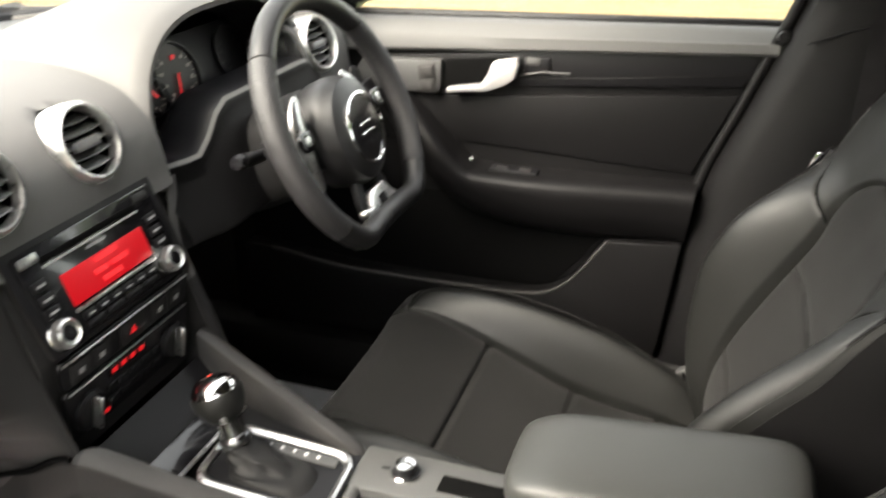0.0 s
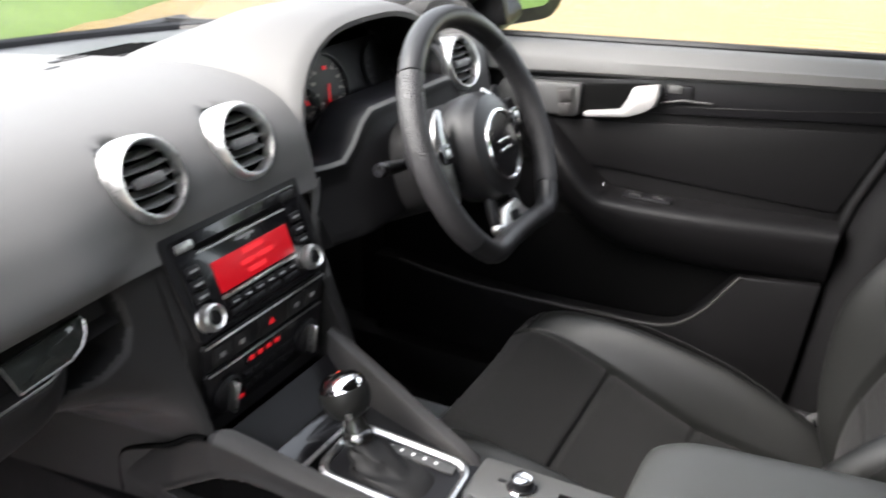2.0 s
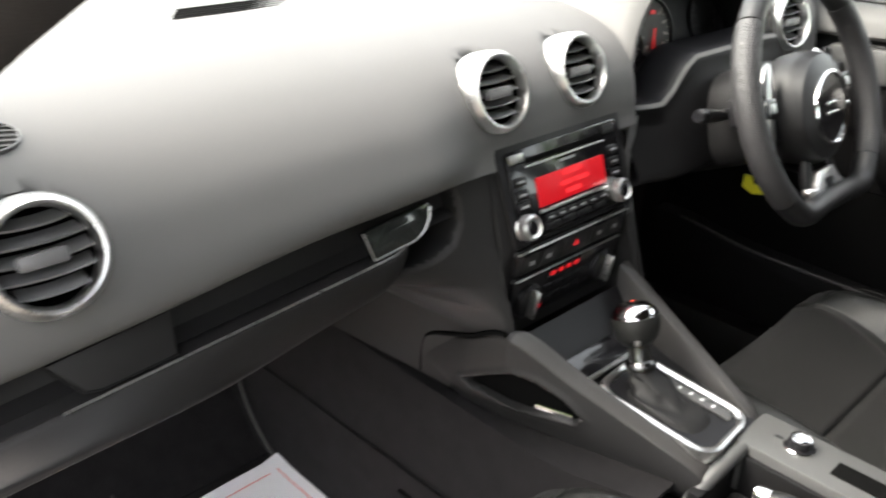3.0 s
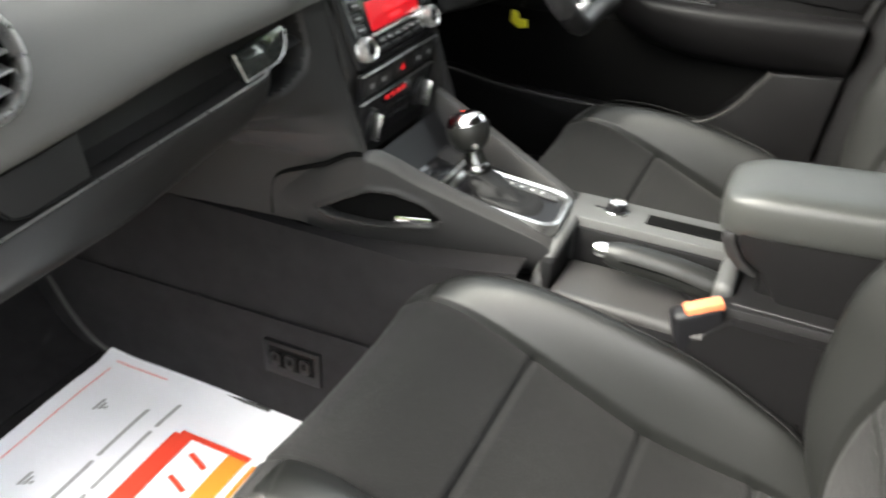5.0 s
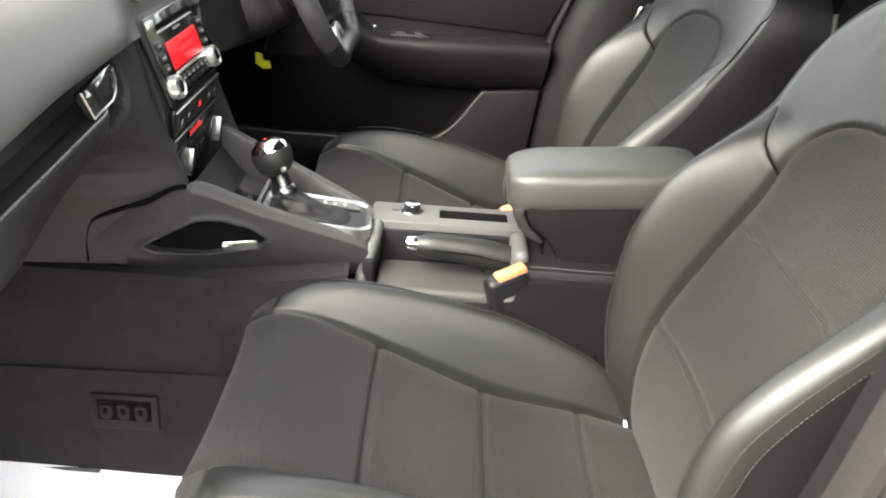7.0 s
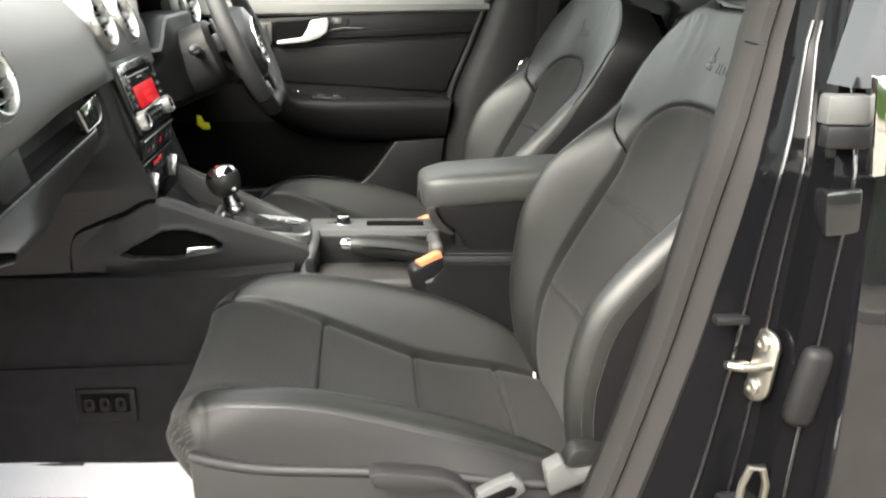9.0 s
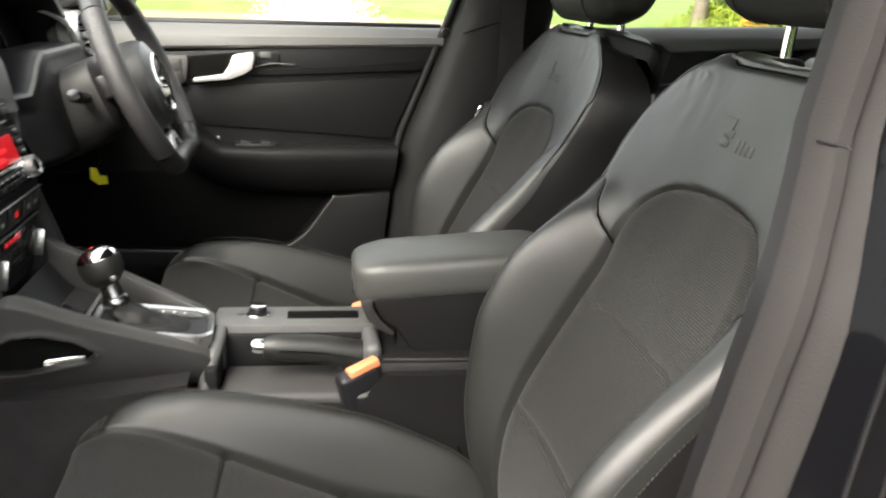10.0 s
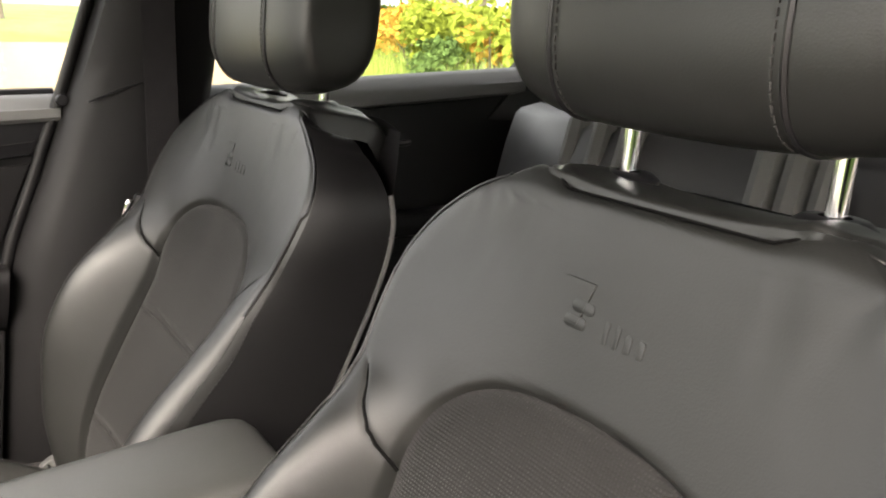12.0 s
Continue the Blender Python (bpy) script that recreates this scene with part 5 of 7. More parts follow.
for s in (-1, 1):
    out = [(s * x, y) for x, y in ((0.055, 0.030), (0.105, 0.026), (0.160, 0.030), (0.163, -0.005), (0.130, -0.026), (0.085, -0.040), (0.050, -0.050))]
    spoke = part("spoke", prism(out if s > 0 else out[::-1], 0.016, 0.004, W @ Matrix.Translation((0, 0, -0.036))), BLACK, wheel)
    pts = spline([(s * 0.070, 0.072, -0.014), (s * 0.088, 0.046, -0.012), (s * 0.096, 0.010, -0.012), (s * 0.092, -0.024, -0.014), (s * 0.078, -0.056, -0.018)], 16)
    part("spoke_trim", tube([WH @ Vector(p) for p in pts], [0.004 + 0.012 * math.sin(math.pi * k / 15) ** 0.7 for k in range(16)], 10, side=tuple(AX), flat=0.6), SILVER, spoke, "satin silver spoke trim")
    part("button_pod", prism([(s * x, y) for x, y in rounded(0.030, 0.026, 0.009)], 0.007, 0.002, W @ Matrix.Translation((s * 0.112, 0.004, -0.006))), GLOSS, spoke)
    part("roller", box((0.012, 0.014, 0.009), 0.003, W @ Matrix.Translation((s * 0.112, 0.004, -0.002))), SILVER, spoke)
    low = [(s * x, y) for x, y in ((0.020, -0.060), (0.030, -0.060), (0.045, -0.100), (0.052, -0.138), (0.030, -0.138), (0.022, -0.100))]
    part("lower_spoke", prism(low if s < 0 else low[::-1], 0.012, 0.003, W @ Matrix.Translation((0, 0, -0.020))), BLACK, wheel)
badge = [(-0.022, -0.098), (0.022, -0.098), (0.036, -0.116), (0.052, -0.130), (0.046, -0.142), (-0.046, -0.142), (-0.062, -0.122), (-0.058, -0.114), (-0.036, -0.120)]
lower = part("lower_trim", prism(badge, 0.012, 0.003, W @ Matrix.Translation((0, -0.002, -0.012))), SILVER, wheel, "satin silver lower trim")
part("emblem", prism(rounded(0.022, 0.014, 0.003), 0.002, 0.0006, W @ Matrix.Translation((0, -0.120, -0.0005))), BLACK, lower)
part("paddle", prism(rounded(0.024, 0.075, 0.01), 0.004, 0.0015, W @ Matrix.Translation((-0.128, 0.02, -0.030))), BLACK, wheel)
part("paddle", prism(rounded(0.024, 0.075, 0.01), 0.004, 0.0015, W @ Matrix.Translation((0.128, 0.02, -0.030))), BLACK, wheel)

# ---- centre console ----
console = thing("centre_console", (0.15, 0.0, 0.45), "dark grey plastic centre console with sloping rails", "centre console")
L0, L1 = Vector((-0.098, -0.122, 0.748)), Vector((0.136, -0.046, 0.640))
R0, R1 = Vector((-0.100, 0.116, 0.748)), Vector((0.130, 0.078, 0.648))
rows = []
for k, f in enumerate(np.linspace(-0.06, 1, 18)):
    p = R0.lerp(R1, f)
    end = smoothstep(0.93, 1.0, f)
    w = 0.0125
    rows.append([(p.x, p.y + oy, p.z + oz - 0.012 * end) for oy, oz in ((-w, -0.060), (-w, -0.008), (-w + 0.003, -0.001), (0.0, 0.002), (w - 0.004, -0.001), (w, -0.010), (w + 0.002, -0.060))])
part("side_rail", sheet(rows), CONSOLE, console, "sloping grey rail")
POCKET = [(-0.160, 0.664), (-0.125, 0.683), (-0.092, 0.699), (-0.060, 0.698), (-0.024, 0.684), (-0.004, 0.668), (-0.012, 0.657), (-0.08, 0.652), (-0.14, 0.657)]


top_line = spline([(-0.2335, 0.636), (-0.2328, 0.668), (-0.226, 0.691), (-0.212, 0.703), (-0.190, 0.712), (-0.150, 0.728), (-0.098, 0.748), (-0.02, 0.712), (0.06, 0.676), (0.120, 0.6485), (0.136, 0.632)], 150)
rows = []
for x, zt in top_line:
    zb = float(np.interp(x, [-0.234, 0.05, 0.11, 0.128, 0.136], [0.634, 0.600, 0.598, 0.598, 0.598]))
    y = -0.143 + 0.009 * smoothstep(-0.16, -0.09, x) + 0.077 * max(0.0, x + 0.098) / 0.234
    col = []
    for g in np.linspace(0, 1, 56):
        z = zb + (zt - zb) * g
        yy = y - 0.005 * math.sin(math.pi * g) + 0.006 * (1 - g) ** 6 + 0.006 * smoothstep(0.93, 1.0, g) ** 2
        d = inside(POCKET, x, z)
        yy += 0.050 * smoothstep(0.0, 0.0035, d) - 0.002 * math.exp(-((d + 0.003) / 0.004) ** 2)
        col.append((x, yy, z))
    roll = smoothstep(-0.115, -0.085, x)
    col += [(x, y + 0.006 + 0.006 * roll, zt + 0.0025 * roll), (x, y + 0.006 + 0.014 * roll, zt + 0.002 * roll), (x, y + 0.006 + 0.018 * roll, zt - 0.002 * roll), (x, y + 0.006 + 0.019 * roll, zt - 0.05 * roll)]
    rows.append(col)
cheek_rows = rows
cheek = part("side_cheek", sheet(rows), PLASTIC, console, "moulded side panel with open pocket and sloping rail", crease=50)
# near-black sheet just behind the opening, drawn as the pocket's shade
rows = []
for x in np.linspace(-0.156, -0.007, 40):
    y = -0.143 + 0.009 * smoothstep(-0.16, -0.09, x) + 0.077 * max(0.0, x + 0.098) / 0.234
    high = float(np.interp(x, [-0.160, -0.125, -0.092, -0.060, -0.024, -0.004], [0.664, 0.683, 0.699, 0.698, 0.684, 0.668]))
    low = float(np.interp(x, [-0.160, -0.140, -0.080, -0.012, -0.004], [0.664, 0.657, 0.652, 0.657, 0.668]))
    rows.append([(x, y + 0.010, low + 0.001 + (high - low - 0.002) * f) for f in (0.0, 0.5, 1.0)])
part("pocket_lining", sheet(rows, thick=0.003), VOID, cheek, "near-black sheet standing in for shade in the pocket")
part("pocket_tray", box((0.050, 0.016, 0.012), 0.004, Matrix.Translation((-0.040, -0.108, 0.6605)) @ pose(0, 0, 0, 0, 0, 18)), CHROME, cheek, "bright metal edge inside the pocket")
part("cheek_joint", tube([(r[0][0], r[50][1] - 0.002, r[55][2] + 0.0010) for r in cheek_rows if r[0][0] < -0.097], 0.0032, 6), VOID, console)
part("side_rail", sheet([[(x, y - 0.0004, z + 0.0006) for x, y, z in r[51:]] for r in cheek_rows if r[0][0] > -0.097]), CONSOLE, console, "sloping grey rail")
part("cheek_lower_joint", tube([(r[0][0], r[0][1] - 0.002, r[0][2] - 0.001) for r in cheek_rows], 0.0020, 6), VOID, console)
rows = [[(-0.114, y, 0.722), (-0.085, y, 0.690), (-0.06, y, 0.672), (0.0, y, 0.662), (0.06, y, 0.656), (0.14, y, 0.646)] for y in np.linspace(0, 1, 6)]
rows = [[(x, (-0.116 + 0.329 * max(0, x + 0.098)) * (1 - f) + (0.108 - 0.16 * max(0, x + 0.098)) * f, z) for x, _, z in r] for f, r in zip(np.linspace(0, 1, 6), rows)]
part("tray_floor", sheet(rows), BLACK, console)
part("cubby_lid", box((0.04, 0.15, 0.006), 0.002, Matrix.Translation((-0.052, 0.0, 0.684)) @ pose(0, 0, 0, 0, 22)), GLOSS, console)
part("cubby_edge", tube([(-0.034, -0.075, 0.682), (-0.034, 0.075, 0.682)], 0.003, 8), SILVER, console)
# gear lever frame
GM = axes((0.052, -0.002, 0.6665), (1, 0.0, -0.12), (0, 1, 0), (0.12, 0, 1)) @ pose(0, 0, 0, 0, 0, 4)
o = rounded(0.160, 0.108, 0.026, 6)
i = rounded(0.144, 0.088, 0.020, 6)
rows = []
for (ox, oy), (ix, iy) in zip(o, i):
    rows.append([GM @ Vector(p) for p in ((ox, oy, -0.012), (ox, oy, 0.002), (ox * 0.97 + ix * 0.03, oy * 0.97 + iy * 0.03, 0.006), ((ox + ix) / 2, (oy + iy) / 2, 0.0075), (ix, iy, 0.005), (ix * 0.98, iy * 0.97, -0.008))])
gear = thing("gear_lever", (0.03, 0.0, 0.66), "gear lever with leather gaiter and bright-topped knob", "gear lever")
part("gaiter_frame", sheet(rows, closed_v=True), SILVER, gear, "polished aluminium gaiter frame")
part("frame_floor", prism(rounded(0.142, 0.086, 0.018, 6), 0.003, 0.0, GM @ Matrix.Translation((0, 0, -0.002))), BLACK, gear)
gate = part("gear_scale", box((0.104, 0.016, 0.003), 0.0012, GM @ Matrix.Translation((0.010, 0.0330, 0.003))), DECK, gear, "grey strip with gear marks")
for k in range(5):
    part("gear_mark", box((0.0035, 0.0045, 0.0008), 0, GM @ Matrix.Translation((-0.022 + 0.015 * k, 0.033, 0.0050))), WHITE_MARK, gate)
part("gear_lamp", box((0.006, 0.006, 0.001), 0, GM @ Matrix.Translation((-0.038, 0.034, 0.0050))), LED, gate)
rows = []
TOPC = Vector((0.002, 0.000, 0.698))
for k, f in enumerate(np.linspace(0, 1, 19)):
    ring = []
    n = 48
    fall = (1 - f) ** 1.7
    for j in range(n):
        a = 2 * math.pi * j / n
        e = 0.6 + 0.4 * f
        bx = 0.050 * math.copysign(abs(math.cos(a)) ** e, math.cos(a)) * fall + 0.0180 * math.cos(a) * (1 - fall)
        by = 0.031 * math.copysign(abs(math.sin(a)) ** e, math.sin(a)) * fall + 0.0180 * math.sin(a) * (1 - fall)
        fold = 1 + 0.15 * math.sin(3 * a + 5 * f) * math.sin(math.pi * f) + 0.08 * math.sin(5 * a - 11 * f + 1) * math.sin(math.pi * f) + 0.03 * math.sin(9 * a + 15 * f) * math.sin(math.pi * f)
        base = GM @ Vector((bx * fold, by * fold - 0.006 * fall, 0.0))
        mid = GM.translation.lerp(TOPC, f)
        ring.append(Vector((mid.x + (base.x - GM.translation.x), mid.y + (base.y - GM.translation.y), mid.z + (base.z - GM.translation.z) * (1 - f) + 0.004 * math.sin(12.6 * f) * (1 - f))))
    rows.append(ring)
part("gaiter", sheet(rows, closed_u=True), GAITER, gear, "wrinkled black leather gaiter")
KN = (Vector((-0.014, 0.003, 0.744)) - TOPC).normalized()
km = Matrix.Translation(TOPC) @ KN.to_track_quat("Z", "Y").to_matrix().to_4x4()
part("neck", lathe([(0.0190, -0.004), (0.0195, 0.003), (0.0175, 0.006), (0.0150, 0.008), (0.0135, 0.018), (0.0120, 0.032), (0.013, 0.040)], km, 24), DARK_METAL, gear, "dark metal collar")
kt = km @ Matrix.Translation((0, 0, 0.014))
kn = part("knob", lathe([(0.012, 0.012), (0.0190, 0.015), (0.0255, 0.023), (0.0290, 0.034), (0.0296, 0.044), (0.0285, 0.0500), (0.0270, 0.0505)], kt, 32), LEATHER, gear, "black leather ball knob")
part("knob_cap", lathe([(0.0281, 0.0495), (0.0275, 0.0520), (0.0245, 0.0580), (0.0185, 0.0635), (0.0100, 0.0660), (0.0, 0.0665)], kt, 32), CHROME, kn, "polished metal knob cap")
part("knob_badge", lathe([(0.0024, 0.0655), (0.0022, 0.0668), (0, 0.0670)], kt @ Matrix.Translation((-0.003, -0.004, 0)), 14), RED_PRINT, kn)
part("release_key", box((0.006, 0.008, 0.007), 0.002, kt @ Matrix.Translation((0.020, 0.020, 0.022))), SILVER, kn)

# raised deck beside the handbrake
deck_z = 0.657
deck = bmesh.new()
between((0.128, 0.012, 0.575), (0.365, 0.088, deck_z), 0.006, deck)
part("well_frame", tube(spline([(0.140, 0.014, 0.6475), (0.140, -0.012, 0.6465), (0.137, -0.038, 0.638), (0.130, -0.060, 0.618), (0.124, -0.072, 0.590)], 18), 0.0095, 12), DECK, console, "rounded grey frame of the handbrake well")
part("well_front", between((0.124, -0.076, 0.520), (0.143, 0.006, 0.628), 0.006), TRIM, console)
# dark panel over the deck's inner side, painted as the well's shade
part("well_wall", between((0.147, 0.004, 0.580), (0.342, 0.0114, deck_z - 0.012), 0.003), TRIM, console)
part("well_frame", between((0.340, -0.070, 0.575), (0.3645, 0.0118, deck_z - 0.001), 0.011, steps=4), DECK, console)
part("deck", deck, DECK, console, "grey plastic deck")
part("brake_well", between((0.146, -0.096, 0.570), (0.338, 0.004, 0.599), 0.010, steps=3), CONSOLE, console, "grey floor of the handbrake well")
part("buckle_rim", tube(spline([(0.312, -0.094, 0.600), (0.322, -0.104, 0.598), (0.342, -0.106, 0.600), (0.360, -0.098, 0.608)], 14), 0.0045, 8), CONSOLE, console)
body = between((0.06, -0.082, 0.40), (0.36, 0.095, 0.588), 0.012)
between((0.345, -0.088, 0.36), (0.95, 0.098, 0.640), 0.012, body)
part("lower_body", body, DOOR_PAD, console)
part("top_edge", tube([(0.366, -0.078, 0.6395), (0.50, -0.0815, 0.6395), (0.70, -0.082, 0.6395)], 0.0018, 6), PLASTIC, console)
part("flank_step", between((0.372, -0.103, 0.40), (0.90, -0.085, 0.612), 0.006), DOOR_PAD, console)
part("deck_slot", box((0.105, 0.026, 0.004), 0.0015, Matrix.Translation((0.285, 0.047, deck_z + 0.0005))), VOID, console)
part("deck_mark", box((0.010, 0.004, 0.0008), 0, Matrix.Translation((0.165, 0.052, deck_z + 0.0006))), BLACK, console)
kb = part("socket_knob", lathe([(0.0165, 0), (0.0165, 0.003), (0.0125, 0.005), (0.0125, 0.012), (0.0110, 0.0145), (0.004, 0.0150), (0, 0.0130)], Matrix.Translation((0.190, 0.050, deck_z)), 28), BLACK, console)
part("knob_top", lathe([(0.0118, 0.0135), (0.0116, 0.0155), (0.0085, 0.0165), (0.0, 0.0150)], Matrix.Translation((0.190, 0.050, deck_z)), 28), CHROME, kb)
part("knob_ring", lathe([(0.0172, 0.0), (0.0172, 0.0025), (0.0160, 0.0035)], Matrix.Translation((0.190, 0.050, deck_z)), 28), CHROME, kb)

brake = thing("handbrake", (0.26, -0.03, 0.60), "black leather handbrake lever with silver button", "handbrake")
pts = spline([(0.202, -0.042, 0.644), (0.24, -0.039, 0.642), (0.29, -0.036, 0.637), (0.342, -0.031, 0.625)], 16)
part("lever", tube(pts, [0.0120, 0.0145, 0.0160, 0.0168] + [0.0172 + 0.0002 * k for k in range(12)], 16, flat=1.12, side=(0, 0, 1)), LEATHER, brake)
part("seam", tube([(x, y - 0.0182, z + 0.002) for x, y, z in pts[3:]], 0.0012, 5), VOID, brake)
part("button", lathe([(0.0105, -0.006), (0.0105, 0.010), (0.0085, 0.016), (0.0, 0.017)], axes((0.203, -0.040, 0.646), (0, 1, 0), (0, 0, 1), (-1, -0.08, 0.05)), 18), CHROME, brake, "bright silver release button")
part("gaiter", tube([(0.335, -0.03, 0.628), (0.340, -0.03, 0.610), (0.335, -0.032, 0.596)], [0.018, 0.022, 0.028], 14), LEATHER, brake)
part("lever_stem", tube([(0.30, -0.038, 0.628), (0.32, -0.04, 0.605), (0.325, -0.042, 0.592)], 0.009, 8), BLACK, brake)

arm = thing("armrest", (0.46, 0.01, 0.64), "padded black leather centre armrest on a storage box", "armrest")


def armrest_lid():
    """A padded lid with rounded front corners, a crowned top and an undercut lower edge."""
    x0, x1, yc, half = 0.326, 0.612, 0.012, 0.0705
    rows = []
    levels = ((-0.030, 0.955), (-0.0265, 0.985), (-0.018, 1.0), (-0.004, 1.0), (0.007, 0.988), (0.014, 0.955), (0.0185, 0.90), (0.0215, 0.80), (0.0235, 0.62), (0.0245, 0.38), (0.025, 0.12))
    for dz, k in levels:
        ring = []
        for a in np.linspace(0, 2 * math.pi, 73)[:-1]:
            c, q = math.cos(a), math.sin(a)
            e = 0.36 if c < 0 else 0.2
            u = math.copysign(abs(c) ** e, c)
            v = math.copysign(abs(q) ** 0.42, q)
            inset = (1 - k) * half
            x = (x0 + x1) / 2 + u * ((x1 - x0) / 2 - inset)
            front = smoothstep(x0 + 0.055, x0, x)
            ring.append((x, yc + v * (half - inset), 0.7455 + dz - 0.006 * front * max(0.0, -dz / 0.03) - 0.008 * front * max(0.0, dz / 0.025) ** 2))
        rows.append(ring)
    bm = sheet(rows, closed_u=True)
    bm.verts.ensure_lookup_table()
    bm.faces.new(bm.verts[-72:])
    bm.faces.new(bm.verts[:72][::-1])
    bmesh.ops.recalc_face_normals(bm, faces=bm.faces)
    return bm


# the whole armrest rises a little towards the back
ARM = Matrix.Translation((0.335, 0, 0.722)) @ Matrix.Rotation(radians(-4.5), 4, "Y") @ Matrix.Translation((-0.335, 0, -0.722))


def tilted(bm):
    bm.transform(ARM)
    return bm


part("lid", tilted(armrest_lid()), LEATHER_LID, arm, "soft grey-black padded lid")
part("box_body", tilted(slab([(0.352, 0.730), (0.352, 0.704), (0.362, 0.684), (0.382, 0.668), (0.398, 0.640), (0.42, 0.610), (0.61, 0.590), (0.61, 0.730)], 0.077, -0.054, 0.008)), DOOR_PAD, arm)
part("box_front", tilted(slab([(0.336, 0.716), (0.334, 0.706), (0.341, 0.688), (0.356, 0.670), (0.376, 0.660), (0.380, 0.664), (0.360, 0.684), (0.3505, 0.704), (0.3505, 0.716)], 0.076, -0.052, 0.004)), PLASTIC, arm)
part("lid_catch", tilted(box((0.008, 0.045, 0.022), 0.003, Matrix.Translation((0.3275, 0.012, 0.722)))), PLASTIC, arm)
part("box_lower", between((0.385, -0.040, 0.632), (0.60, 0.066, 0.672), 0.008), DOOR_PAD, arm)


def buckle(at, tilt):
    b = thing("belt_buckle", at, "black seat belt buckle with orange-red release button", "belt buckle", "belt buckles")
    m = Matrix.Translation(at) @ pose(0, 0, 0, 0, 0, 24) @ pose(0, 0, 0, 0, tilt)
    part("case", box((0.062, 0.030, 0.085), 0.009, m @ Matrix.Translation((-0.008, 0, -0.048)), 3), BLACK, b)
    part("button", box((0.046, 0.018, 0.012), 0.003, m @ Matrix.Translation((0, -0.004, -0.006))), ORANGE, b, "orange-red release button")
    part("stem", tube([m @ Vector((0, 0, -0.085)), m @ Vector((0.03, 0, -0.15)), m @ Vector((0.06, 0, -0.20))], 0.012, 8), BLACK, b)


buckle((0.333, -0.092, 0.642), -16)
buckle((0.352, 0.118, 0.655), -12)
# ---- seats ----
S_IN, S_CREST = 0.55, 0.85
EDGE = (0.876, 0.852)   # where the side seam runs, on the door's side and on the other


def section(row, s):
    """A point of a seat's skin: row holds the middle line's place, its outward normal and the widths; s runs from edge to edge."""
    x, z, wi, wc, wo, p, th, nx, nz = row
    g = abs(s)
    soft = smoothstep(0.80, 0.93, z) if x > 0.60 and nx < -0.5 else 0.0
    if s < 0:
        # the bolster on the door's side is flatter towards the shoulder
        p *= 1 - 0.46 * smoothstep(0.60, 0.83, z) if nx < -0.5 else 0.86
    if soft and g <= S_CREST:
        a = wi * g / S_IN if g <= S_IN else wi + (wc - wi) * (g - S_IN) / (S_CREST - S_IN)
        ridge = 0.006 * (g / S_IN) ** 3 if g <= S_IN else 0.006 + (p - 0.006) * math.sin(min(1.0, (g - S_IN) / (S_CREST - S_IN) / 0.76) * math.pi / 2) ** 1.15 - min(0.005, 0.07 * p) * (max(0.0, (g - S_IN) / (S_CREST - S_IN) - 0.76) / 0.24) ** 2
        top = p - min(0.005, 0.07 * p)
        d = ridge * (1 - soft) + top * smoothstep(0.10, S_CREST + 0.12, g) / smoothstep(0.10, S_CREST + 0.12, S_CREST) * soft
    elif g <= S_IN:
        a, d = wi * g / S_IN, 0.006 * (g / S_IN) ** 3
    elif g <= S_CREST:
        t = (g - S_IN) / (S_CREST - S_IN)
        a, d = wi + (wc - wi) * t, 0.006 + (p - 0.006) * math.sin(min(1.0, t / 0.76) * math.pi / 2) ** 1.15 - min(0.005, 0.07 * p) * (max(0.0, t - 0.76) / 0.24) ** 2
    else:
        t = (g - S_CREST) / (1 - S_CREST)
        top = p - min(0.005, 0.07 * p)
        crease = 1.12 + 0.48 * max(soft, smoothstep(0.30, 0.12, x) if nx > -0.5 else 0.0)
        a, d = wc + (wo - wc) * math.sin(t * math.pi / 2), top - (top + th) * t ** crease
        if s < 0 and soft < 1:
            # on the door's side the panel below the seam hangs almost straight down
            full = 0.16 if nx > -0.5 else 0.14
            k = (1 - soft) * (smoothstep(0.03, 0.10, x) if nx > -0.5 else smoothstep(0.50, 0.60, z))
            band, rest = (0.014, wo - wc - 0.014) if nx > -0.5 else (0.010, 0.014)
            steep = wc + band * math.sin(min(1.0, t / full) * math.pi / 2) + rest * t
            a += (steep - a) * k
    return Vector((x + nx * d, math.copysign(a, s), z + nz * d))


def seat_rows(knots, count, flip):
    rows = spline(knots, count)
    out = []
    for k, r in enumerate(rows):
        a, b = rows[max(0, k - 1)], rows[min(count - 1, k + 1)]
        t = Vector((b[0] - a[0], 0, b[1] - a[1])).normalized()
        nx, nz = (-t.z, t.x) if not flip else (t.z, -t.x)
        out.append((*r, nx, nz))
    return out


def groove(d, width=0.0035, depth=0.0045):
    return depth * math.exp(-(d / width) ** 2)


def row_at(table, t):
    """The row at a part t (0 to 1) of the table's length."""
    f = max(0.0, min(1.0, t)) * (len(table) - 1)
    i = min(int(f), len(table) - 2)
    k = f - i
    return tuple(a + (b - a) * k for a, b in zip(table[i], table[i + 1]))


